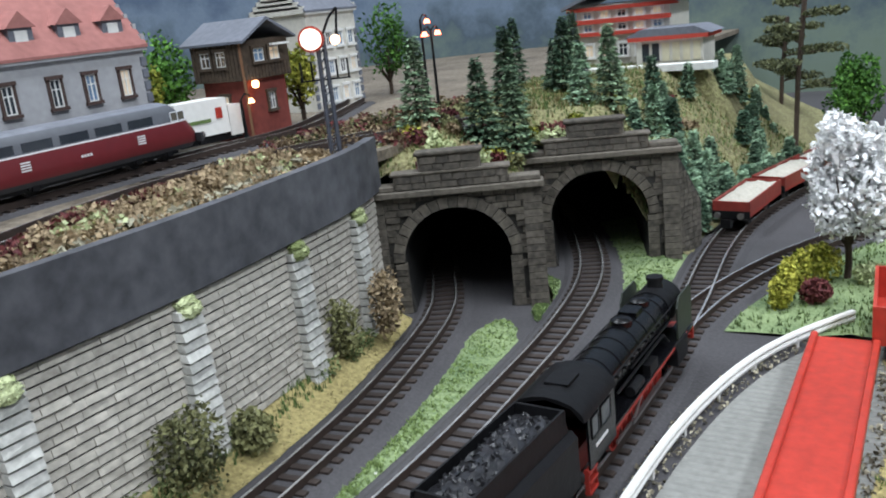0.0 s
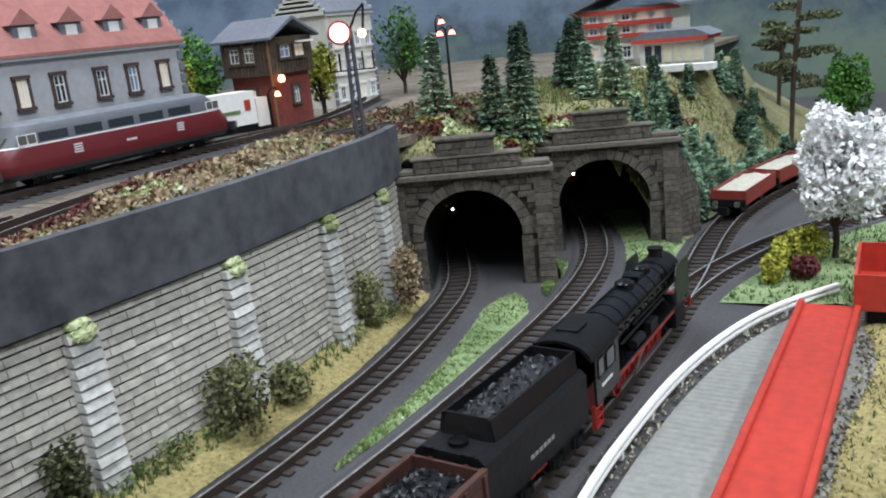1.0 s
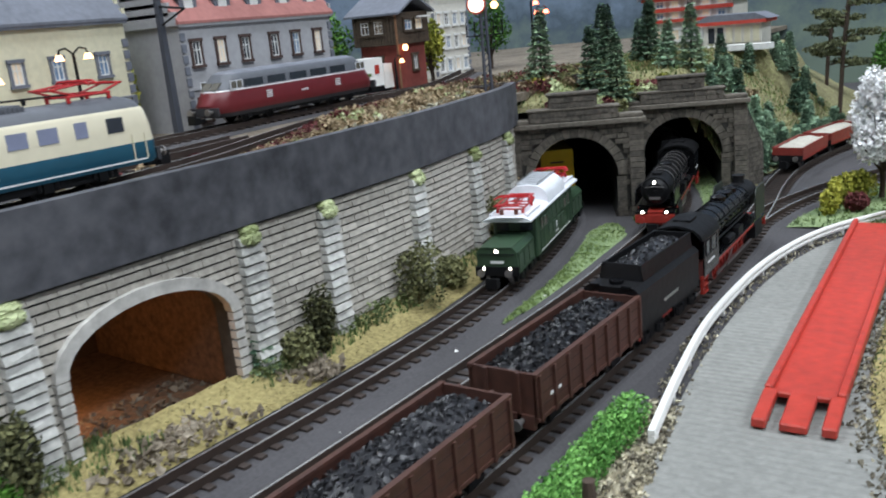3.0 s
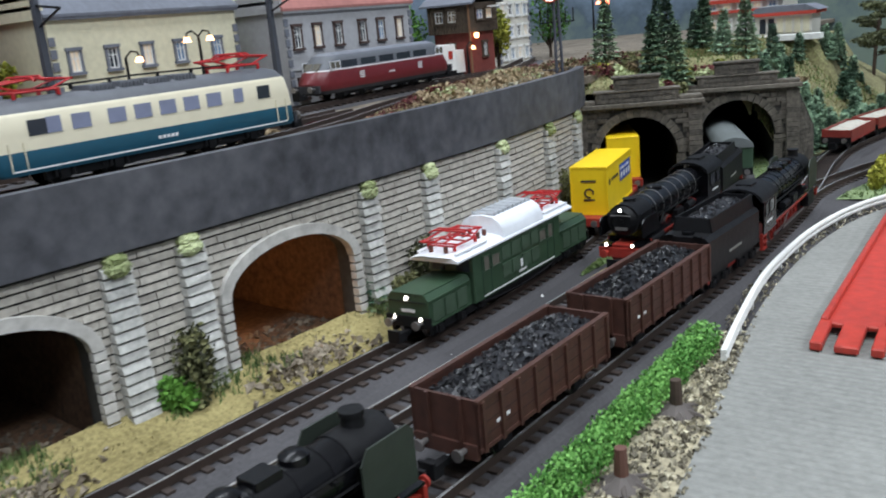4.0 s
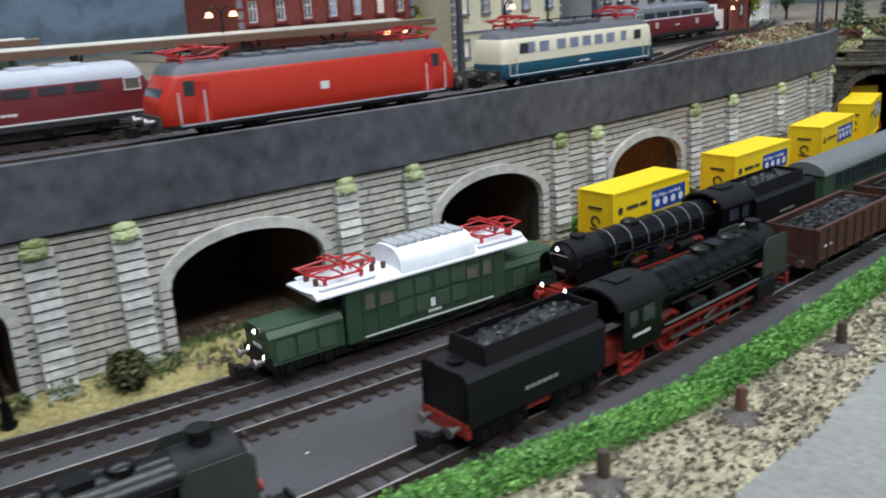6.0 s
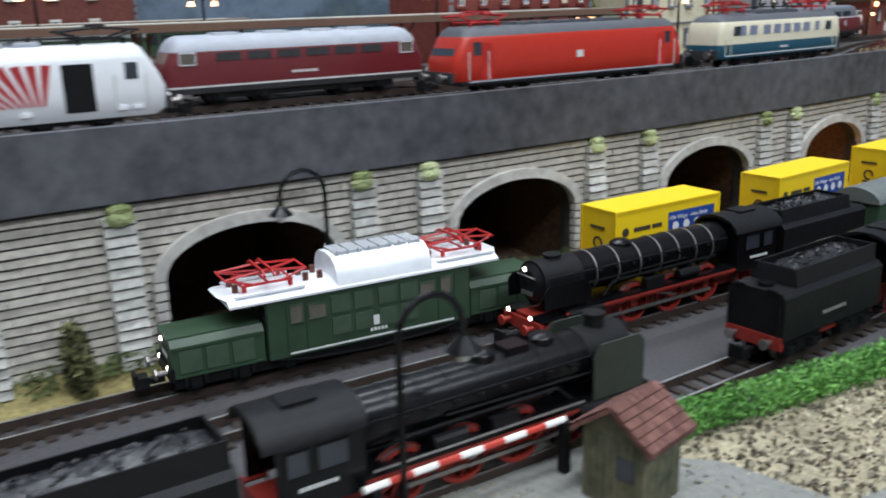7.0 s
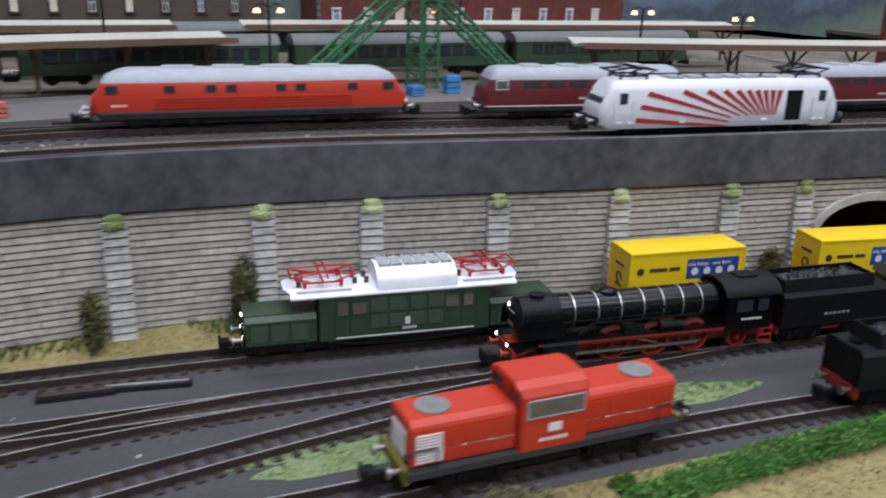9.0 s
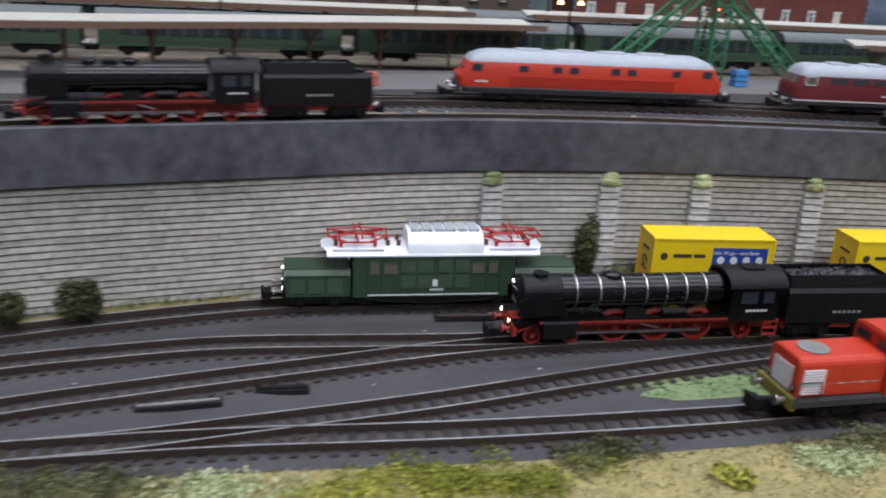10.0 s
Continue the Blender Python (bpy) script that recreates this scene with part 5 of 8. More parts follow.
bm = N()
bm2 = N()
bm3 = N()
for _ in range(300):
    y = random.uniform(212, 345)
    x = random.uniform(-92, -22) + (y - 212) * 0.12
    if abs(x - xat(U1, min(y, 272))) < 13 or abs(x - xat(U3, y)) < 13:
        continue
    clump(random.choice((bm, bm, bm2, bm3)), (x, y, ZD + 1.5), 5.0, 5.0, random.uniform(2, 4.5), 46, 1.1)
for b_, mt, lb in ((bm, TANSCRUB, "tan dry scrub beside the curving deck track"), (bm2, REDBUSH, "wine red scrub beside the curving deck track"), (bm3, OLIVE, "olive scrub beside the curving deck track")):
    single("scrub", b_, mt, lb, "scrub", "deck scrub", kind="stuff")

# ---- signals and lamps ----
GLOW = mat("warm_lamp_glow", (1, 0.7, 0.4), 0.3, emit=(1.0, 0.5, 0.22), power=6, bump=0)
REDGLOW = mat("red_signal_glow", (1, 0.2, 0.1), 0.3, emit=(1.0, 0.16, 0.08), power=12, bump=0)
WHITEGLOW = mat("white_signal_disc", (1, 0.85, 0.75), 0.3, emit=(1.0, 0.82, 0.7), power=2.0, bump=0)


def signal_mast(x, y, z, h, label, disc=True):
    t = thing("signal_mast", label, "signal", "signals", (x, y, z), 30)
    bm = N()
    for dx, dy in ((-1.6, -1.0), (1.6, -1.0), (1.6, 1.0), (-1.6, 1.0)):
        cyl(bm, (dx, dy, 0), (dx * 0.7, dy * 0.7, h), 0.75, 5)
    for k in range(int(h / 3)):
        z0 = k * 3.0
        rods(bm, [(-1.6 + 0.1 * k * 0.3, -1, z0), (1.5, -1, z0 + 3)], 0.25)
        rods(bm, [(1.6, -1, z0), (1.6, 1, z0 + 3)], 0.25)
    box(bm, -1.7, -0.9, -1.2, 1.2, 0, h * 0.95)
    part("lattice_mast", bm, mat("grey_mast_paint", (0.06, 0.065, 0.085), 0.5), t)
    bm = N()
    box(bm, -9, 9, -0.6, 0.6, h * 0.66, h * 0.66 + 0.5)
    for q in (-8.5, -4.5, 4.5, 8.5):
        box(bm, q - 0.3, q + 0.3, -0.6, 0.6, h * 0.66, h * 0.66 + 7)
    part("platform_frame", bm, BLACKM, t)
    if disc:
        bm = N()
        cyl(bm, (-3, -1.6, h * 0.98), (-3, -2.4, h * 0.98), 4.6, 26)
        dk = part("signal_disc", bm, mat("disc_rim", (0.4, 0.06, 0.04), 0.5), t, "round signal disc with a dark red rim")
        bm = N()
        cyl(bm, (-3, -2.4, h * 0.98), (-3, -2.9, h * 0.98), 3.7, 26)
        part("disc_face", bm, WHITEGLOW, dk)
    bm = N()
    cyl(bm, (5.5, -1.4, h * 0.96), (5.5, -2.4, h * 0.96), 1.7, 12)
    part("signal_lamp", bm, GLOW, t)
    bm = N()
    rods(bm, [(0, 0, h * 0.96), (4, 0, h + 6), (7, 0, h + 9), (6, -0.6, h)], 0.5)
    part("bracket", bm, BLACKM, t)
    return t


signal_mast(-22, 192, ZD, 46, "grey lattice signal mast with a round disc on the deck edge")


def glow_lamp(x, y, z, h, label, red=False, two=True):
    t = thing("platform_lamp", label, "lamp", "lit lamps", (x, y, z))
    bm = N()
    cyl(bm, (0, 0, 0), (0, 0, h), 0.9, 8, 0.6)
    cyl(bm, (0, 0, 0), (0, 0, 4), 1.6, 8, 1.1)
    part("post", bm, BLACKM, t)
    for s_ in ((-1, 1) if two else (1,)):
        bm = N()
        rods(bm, [(0, 0, h), (0, s_ * 3, h + 2.4), (0, s_ * 6, h + 1.8), (0, s_ * 6.4, h)], 0.4)
        part("arm", bm, BLACKM, t)
        bm = N()
        cyl(bm, (0, s_ * 6.4, h - 2.2), (0, s_ * 6.4, h), 1.9, 12, 1.0)
        part("globe", bm, REDGLOW if red else GLOW, t)
    return t


for x, y, h, red, two in ((-72, 340, 46, True, False), (-116, 36, 40, False, True), (-114, -4, 34, False, False), (-60, 330, 40, True, True), (-130, -70, 26, False, True), (-150, -160, 40, False, True), (-111, 240, 20, False, False),
                         (-225, -330, 44, False, True), (-240, -470, 44, True, False), (-240, -560, 44, False, True), (-225, -250, 40, False, True), (-300, -640, 50, False, True), (-300, -420, 50, True, True), (-300, -760, 50, False, True), (-330, -540, 46, False, True)):
    glow_lamp(x, y, ZD, h, "lit station lamp on a black post", red, two)
bm = N()
cyl(bm, (-110.5, 250, 91), (-109, 250, 91), 1.8, 12)
tagged(part("wall_lamp", bm, GLOW, None, "glowing orange lamp on the signal box wall"), category="lamp")
for x, y in ((-36, 62), (-118, -36)):
    t = thing("catenary_mast", "dark grey lattice catenary mast beside the track", "mast", "catenary masts", (x, y, ZD))
    if x == -36:
        t.matrix_basis = pose(-0.113, 0.078, ZD * M)
    bm = N()
    box(bm, -1.6, 1.6, -1.6, 1.6, 0, 62, ins=0.5)
    part("mast", bm, wmat("dark_mast_grey", (0.05, 0.055, 0.07)), t)
    bm = N()
    rods(bm, [(0, 0, 56), (16, 0, 54), (0, 0, 48)], 0.5)
    part("bracket", bm, BLACKM, t)

# ---- platforms, canopies, footbridge ----
PLAT = wmat("grey_platform_paving", (0.13, 0.12, 0.12))
CANOPY = wmat("cream_grey_canopy_roof", (0.44, 0.42, 0.37))
FASCIA = wmat("brown_canopy_timber", (0.16, 0.09, 0.06))


def station_platform(pts, width, label):
    cv = Curve(pts, 8)
    bm = N()
    sweep(bm, cv, cv.span(0, cv.s[-1], 12), [(-width, ZD), (-width, ZD + 5), (0, ZD + 5), (0, ZD)])
    single("platform", bm, PLAT, label, "platform", "station platforms")
    return cv


def canopy(pts, width, label):
    cv = Curve(pts, 8)
    t = thing("platform_canopy", label, "canopy", "platform canopies")
    ss = cv.span(0, cv.s[-1], 12)
    bm = N()
    sweep(bm, cv, ss, [(0, ZD + 29.5), (0, ZD + 31), (-width / 2, ZD + 28.6), (-width, ZD + 31), (-width, ZD + 29.5), (-width / 2, ZD + 27)])
    part("roof", bm, CANOPY, t, "pale canopy roof")
    bm = N()
    sweep(bm, cv, ss, [(0.5, ZD + 27.6), (0.5, ZD + 30.6), (0, ZD + 30.6), (0, ZD + 27.6)])
    part("fascia", bm, FASCIA, t)
    for s_ in cv.span(12, cv.s[-1] - 12, 38):
        p = cv.side(s_, -width / 2)
        d = cv.dir(s_)
        bm = N()
        cyl(bm, (p[0], p[1], ZD + 4), (p[0], p[1], ZD + 28), 1.0, 8)
        q0, q1 = cv.side(s_, -2), cv.side(s_, -width + 2)
        for q in (q0, q1):
            rods(bm, [(p[0], p[1], ZD + 17), ((p[0] + q[0]) / 2, (p[1] + q[1]) / 2, ZD + 23), (q[0], q[1], ZD + 28.6)], 0.7)
        rods(bm, [(q0[0], q0[1], ZD + 28), (q1[0], q1[1], ZD + 28)], 0.7)
        part("post", bm, FASCIA, t)
    return t


station_platform([(-130, -1050), (-128, -860), (-152, -690), (-160, -560), (-150, -430), (-128, -300), (-112, -180), (-105, -60)], 60, "grey paved platform behind the parked locomotives")
canopy([(-172, -405), (-146, -300), (-122, -180), (-114, -110), (-112, -60)], 32, "long pale platform canopy on brown timber posts")
canopy([(-150, -1000), (-160, -850), (-190, -740), (-212, -660), (-222, -580)], 34, "long pale platform canopy on brown timber posts")
canopy([(-300, -1000), (-300, -800), (-300, -600)], 34, "far pale platform canopy on brown timber posts")
canopy([(-300, -560), (-290, -400), (-270, -200)], 34, "far pale platform canopy on brown timber posts")
# benches and crates on the platforms
for k, (x, y, sx, sy, h, col, nm, lb, ct) in enumerate(((-178, -500, 9, 7, 5, (0.04, 0.18, 0.45), "crate_stack", "blue crates stacked on the platform", "crates"), (-182, -478, 7, 8, 9, (0.05, 0.22, 0.5), "crate_stack", "blue crates stacked on the platform", "crates"), (-165, -690, 8, 6, 6, (0.5, 0.12, 0.08), "luggage_cart", "loaded red luggage cart on the platform", "cart"), (-170, -300, 8, 5, 4, (0.5, 0.4, 0.25), "bench", "brown wooden platform bench", "bench"), (-160, -230, 8, 5, 4, (0.5, 0.4, 0.25), "bench", "brown wooden platform bench", "bench"), (-205, -800, 30, 8, 5, (0.45, 0.3, 0.2), "bench", "long brown wooden platform bench", "bench"))):
    t = thing(nm, lb, ct, at=(x, y, ZD + 5))
    mt = mat("painted_" + nm, col, 0.5, var=0.2)
    for i in range(3):
        bm = N()
        box(bm, -sx / 2, sx / 2, -sy / 2, sy / 2, i * h / 3 + 0.3, (i + 1) * h / 3, ins=0.4)
        part("board", bm, mt, t)
    bm = N()
    box(bm, -sx / 2 + 0.5, sx / 2 - 0.5, -sy / 2 + 0.5, sy / 2 - 0.5, 0, 0.5)
    part("base", bm, BLACKM, t)

GIRDER = wmat("green_girder_paint", (0.04, 0.16, 0.075), var=0.3)
fb = thing("footbridge", "green lattice girder footbridge with sloping stairs over the platforms", "footbridge", at=(-205, -490, ZD + 5), rz=5)


def lattice(name, a, b, w, h):
    a, b = Vector(a), Vector(b)
    n = max(2, int((b - a).length / 8))
    up = Vector((0, 0, h))
    side_ = (b - a).cross(Vector((0, 0, 1)))
    side_ = side_.normalized() * w / 2 if side_.length > 1e-6 else Vector((w / 2, 0, 0))
    if (b - a).normalized().z > 0.99:
        up = Vector((0, h, 0))
    for s_ in (-1, 1):
        bm = N()
        o = side_ * s_
        rods(bm, [a + o, b + o], 0.9)
        rods(bm, [a + o + up, b + o + up], 0.9)
        for k in range(n):
            p, q = a + (b - a) * (k / n), a + (b - a) * ((k + 1) / n)
            rods(bm, [p + o, q + o + up], 0.45, 4)
            rods(bm, [p + o + up, q + o], 0.45, 4)
        part(name, bm, GIRDER, fb)
    bm = N()
    for k in range(n + 1):
        p = a + (b - a) * (k / n)
        rods(bm, [p - side_, p + side_], 0.5, 4)
        rods(bm, [p - side_ + up, p + side_ + up], 0.5, 4)
    part("cross_tie", bm, GIRDER, fb)


lattice("tower", (0, 0, 0), (0, 0, 62), 16, 10)
lattice("stair_girder", (0, 0, 52), (0, 62, 2), 12, 8)
lattice("stair_girder", (0, 0, 52), (0, -62, 2), 12, 8)
lattice("bridge_girder", (0, 0, 54), (-130, 0, 54), 12, 10)

# a high, plain painted backdrop
bk = bpy.data.materials.new("painted_mountain_backdrop")
bk.use_nodes = True
nt = bk.node_tree
tc = nt.nodes.new("ShaderNodeTexCoord")
sp = nt.nodes.new("ShaderNodeSeparateXYZ")
nt.links.new(tc.outputs["Object"], sp.inputs[0])
n1 = nt.nodes.new("ShaderNodeTexNoise")
n1.inputs["Scale"].default_value, n1.inputs["Detail"].default_value = 9.0, 8
nt.links.new(tc.outputs["Object"], n1.inputs["Vector"])
n3 = nt.nodes.new("ShaderNodeTexNoise")
n3.inputs["Scale"].default_value, n3.inputs["Detail"].default_value, n3.inputs["Roughness"].default_value = 42.0, 8, 0.7
nt.links.new(tc.outputs["Object"], n3.inputs["Vector"])
mb = nt.nodes.new("ShaderNodeMath")
mb.operation = "MULTIPLY_ADD"
mb.inputs[1].default_value = 0.10
nt.links.new(n3.outputs["Fac"], mb.inputs[0])
nt.links.new(sp.outputs["Z"], mb.inputs[2])
ma = nt.nodes.new("ShaderNodeMath")
ma.operation = "MULTIPLY_ADD"
ma.inputs[1].default_value = 0.16
nt.links.new(n1.outputs["Fac"], ma.inputs[0])
nt.links.new(mb.outputs[0], ma.inputs[2])
rp_ = nt.nodes.new("ShaderNodeValToRGB")
el = rp_.color_ramp.elements
el[0].position, el[0].color = 0.10, (0.13, 0.17, 0.12, 1)
el[1].position, el[1].color = 0.58, (0.42, 0.47, 0.52, 1)
for pos, c in ((0.17, (0.16, 0.21, 0.17)), (0.215, (0.07, 0.10, 0.13)), (0.25, (0.15, 0.20, 0.27)), (0.285, (0.08, 0.115, 0.18)), (0.33, (0.24, 0.31, 0.42)), (0.37, (0.12, 0.165, 0.25)), (0.43, (0.30, 0.37, 0.46)), (0.50, (0.20, 0.26, 0.35))):
    e = el.new(pos)
    e.color = (*c, 1)
nt.links.new(ma.outputs[0], rp_.inputs["Fac"])
nt.links.new(rp_.outputs["Color"], nt.nodes["Principled BSDF"].inputs["Base Color"])
nt.nodes["Principled BSDF"].inputs["Roughness"].default_value = 0.9
BACK = Curve([(-620, -1900), (-620, -900), (-610, -200), (-560, 300), (-430, 640), (-200, 800), (200, 860), (700, 860), (1100, 700)], 30)
bm = N()
sweep(bm, BACK, BACK.span(0, BACK.s[-1], 40), [(0, -5), (0, 600), (-10, 600), (-10, -5)])
tagged(part("backdrop", bm, bk, None, "painted backdrop of dark wooded mountains and cloudy sky", kind="structure"), category="backdrop")
# the hall: floor, walls and ceiling around the layout
HALL = wmat("pale_hall_wall", (0.6, 0.61, 0.62))
for nm, a in (("hall_floor", (-4000, 4000, -5000, 4000, -900, -880)), ("ceiling", (-4000, 4000, -5000, 4000, 2600, 2640)), ("wall_north", (-4000, 4000, 3980, 4000, -880, 2600)), ("wall_south", (-4000, 4000, -5000, -4980, -880, 2600)), ("wall_west", (-4000, -3980, -4980, 3980, -880, 2600)), ("wall_east", (3980, 4000, -4980, 3980, -880, 2600))):
    bm = N()
    box(bm, *a)
    tagged(part(nm, bm, HALL, None, "plain pale wall of the exhibition hall", kind="structure"), category="hall")

# ---- rolling stock: x ahead, y to the left, z up from the rail head ----
def rrect(z, hx, hw, r, n=3):
    out = []
    r = min(r, hx * 0.98, hw * 0.98)
    for cx, cy, a0 in ((hx - r, hw - r, 0), (-hx + r, hw - r, 90), (-hx + r, -hw + r, 180), (hx - r, -hw + r, 270)):
        for i in range(n + 1):
            a = radians(a0 + 90 * i / n)
            out.append((cx + r * math.cos(a), cy + r * math.sin(a), z))
    return out


def shell(bm, levels):
    """Upright loft of rounded rectangles: (z, half length, half width, corner, material above)."""
    rings = [[bm.verts.new(p) for p in rrect(*lv[:4])] for lv in levels]
    n = len(rings[0])
    for k, (a, b) in enumerate(zip(rings, rings[1:])):
        for i in range(n):
            f = bm.faces.new((a[i], a[(i + 1) % n], b[(i + 1) % n], b[i]))
            f.material_index = levels[k][4]
    f = bm.faces.new(rings[-1])
    f.material_index = levels[-1][4]
    f = bm.faces.new(rings[0][::-1])
    f.material_index = levels[0][4]
    return bm


def wheel_mesh(r, spokes, w=1.6):
    bm = N()
    seg = 20
    for (ro, ri, y0, y1) in ((r, r * 0.84, -w / 2, w / 2), (r * 1.08, r * 0.86, -w / 2, -w / 2 + 0.4)):
        vs = []
        for i in range(seg):
            a = 2 * math.pi * i / seg
            c, s_ = math.cos(a), math.sin(a)
            vs.append([bm.verts.new((rr * c, yy, rr * s_)) for rr, yy in ((ro, y0), (ro, y1), (ri, y1), (ri, y0))])
        for i in range(seg):
            a, b = vs[i], vs[(i + 1) % seg]
            for k in range(4):
                f = bm.faces.new((a[k], a[(k + 1) % 4], b[(k + 1) % 4], b[k]))
                f.material_index = 1 if k == 0 else 0
    cyl(bm, (0, -w / 2, 0), (0, w / 2 + 0.2, 0), r * 0.24, 10)
    for i in range(spokes):
        a = 2 * math.pi * i / spokes
        cyl(bm, (0, 0, 0), (r * 0.88 * math.cos(a), 0, r * 0.88 * math.sin(a)), r * 0.055, 4)
    if not spokes:
        cyl(bm, (0, -w * 0.3, 0), (0, w * 0.3, 0), r * 0.86, 16)
    bmesh.ops.recalc_face_normals(bm, faces=bm.faces[:])
    return bm


WHEELS = {}


def wheels(parent, xs, r, material, spokes=0, name="wheel", gauge=4.6):
    key = (r, spokes, material.name)
    if key not in WHEELS:
        WHEELS[key] = finish(wheel_mesh(r, spokes), "wheel", [material, COPPER])
    made = []
    for x in xs:
        for s_ in (-1, 1):
            ob = new(name, WHEELS[key])
            ob.parent = parent
            ob.matrix_basis = pose(x * M, s_ * gauge * M, r * M, 0, 0, 0 if s_ > 0 else 180)
            made.append((ob, x, s_, r))
    return made


def buffers(parent, xe, material=BLACKM, beam=None, z=6.6):
    """Buffer beam, two buffers and a hook coupling at the end xe."""
    d = 1 if xe > 0 else -1
    bm = N()
    box(bm, min(xe, xe - d * 1.2), max(xe, xe - d * 1.2), -8.6, 8.6, z - 2, z + 1.6)
    part("buffer_beam", bm, beam or material, parent)
    for y in (-5.4, 5.4):
        bm = N()
        cyl(bm, (xe, y, z), (xe + d * 2.6, y, z), 0.7, 8)
        cyl(bm, (xe + d * 2.6, y, z), (xe + d * 3.2, y, z), 1.5, 12)
        part("buffer", bm, COPPER if material is BLACKM else material, parent)
    bm = N()
    box(bm, min(xe, xe + d * 5), max(xe, xe + d * 5), -0.9, 0.9, z - 4.2, z - 2.6)
    box(bm, min(xe + d * 4, xe + d * 7.5), max(xe + d * 4, xe + d * 7.5), -2.2, 2.2, z - 4.6, z - 1.6)
    box(bm, min(xe + d * 6.6, xe + d * 7.5), max(xe + d * 6.6, xe + d * 7.5), -2.2, 2.2, z - 1.7, z - 0.6)
    part("coupling", bm, BLACKM, parent)


def bogie(parent, x, wb=15.0, n=2, r=3.1, L=24.0):
    bm = N()
    box(bm, x - L / 2, x + L / 2, -7.6, -6.2, 2.2, 6.0)
    box(bm, x - L / 2, x + L / 2, 6.2, 7.6, 2.2, 6.0)
    box(bm, x - 3, x + 3, -6, 6, 3.5, 6)
    xs = [x - wb / 2 + wb * i / (n - 1) for i in range(n)]
    for q in xs:
        for s_ in (-1, 1):
            box(bm, q - 1.4, q + 1.4, s_ * 8.0 - 0.5, s_ * 8.0 + 0.5, 2.0, 4.6)
            cyl(bm, (q + 2.4, s_ * 7.9, 2.6), (q + 2.4, s_ * 7.9, 5.2), 0.7, 6)
            cyl(bm, (q - 2.4, s_ * 7.9, 2.6), (q - 2.4, s_ * 7.9, 5.2), 0.7, 6)
    bg = part("bogie", bm, BLACKM, parent)
    wheels(bg, xs, r, BLACKM)
    return bg


def panes(parent, items, hw, name="window", material=GLASS, frame=None, t=0.12):
    """Side panes on both flanks: (x0, x1, z0, z1)."""
    for x0, x1, z0, z1 in items:
        for s_ in (-1, 1):
            y = s_ * hw
            bm = N()
            box(bm, x0, x1, min(y, y + s_ * t), max(y, y + s_ * t), z0, z1)
            w = part(name, bm, material, parent)
            if frame:
                bm = N()
                g = 0.3
                for a in ((x0 - g, x1 + g, z1, z1 + g), (x0 - g, x1 + g, z0 - g, z0), (x0 - g, x0, z0, z1), (x1, x1 + g, z0, z1)):
                    box(bm, a[0], a[1], min(y, y + s_ * 0.3), max(y, y + s_ * 0.3), a[2], a[3])
                part("window_frame", bm, frame, w)


def stripe(parent, x0, x1, z0, z1, hw, material, name="stripe"):
    panes(parent, [(x0, x1, z0, z1)], hw, name, material, None, 0.1)


def pantograph(parent, x, z, material, single_arm=False):
    bm = N()
    for y in (-5.2, 5.2):
        rods(bm, [(x - 6.5, y, z + 1), (x + 6.5, y, z + 1)], 0.4)
        rods(bm, [(x - 4, y, z + 1.2), (x - 10.5, y * 0.85, z + 3.2), (x + 1, y * 0.75, z + 4.2)], 0.33)
        rods(bm, [(x + 4, y, z + 1.2), (x + 10.5, y * 0.85, z + 3.2), (x - 1, y * 0.75, z + 4.2)], 0.33)
        for xx in (-6, 6):
            cyl(bm, (x + xx, y, z - 0.6), (x + xx, y, z + 1), 0.6, 6)
    for xx, zz in ((-6.5, 1), (6.5, 1), (-10.5, 3.2), (10.5, 3.2), (0, 1.4)):
        rods(bm, [(x + xx, -5.2, z + zz), (x + xx, 5.2, z + zz)], 0.35)
    rods(bm, [(x - 10, -4, z + 3.2), (x + 1, 4, z + 4.2)], 0.25)
    rods(bm, [(x + 10, -4, z + 3.2), (x - 1, 4, z + 4.2)], 0.25)
    pg = part("pantograph", bm, material, parent, "red folded pantograph" if material is PANTO else "dark folded pantograph")
    bm = N()
    for dx in (-1.2, 1.2):
        rods(bm, [(x + dx, -8.2, z + 3.6), (x + dx, -6, z + 4.7), (x + dx, 6, z + 4.7), (x + dx, 8.2, z + 3.6)], 0.35)
    part("contact_strip", bm, material, pg)


def lights(parent, pts, d, material=HEADLIGHT, r=0.72):
    for x, y, z in pts:
        bm = N()
        cyl(bm, (x, y, z), (x + d * 0.5, y, z), r * 1.25, 12)
        lamp = part("lamp", bm, BLACKM, parent)
        bm = N()
        cyl(bm, (x + d * 0.5, y, z), (x + d * 0.9, y, z), r, 12, r * 0.7)
        part("lens", bm, material, lamp)


def bars(parent, x0, x1, z, hw, n, material=WHITEPR, h=0.9, side=(-1, 1)):
    """Writing too small to read."""
    w = (x1 - x0) / n
    for s_ in side:
        bm = N()
        for i in range(n):
            y = s_ * hw
            box(bm, x0 + i * w, x0 + i * w + w * 0.7, min(y, y + s_ * 0.12), max(y, y + s_ * 0.12), z, z + h)
        part("marking", bm, material, parent)


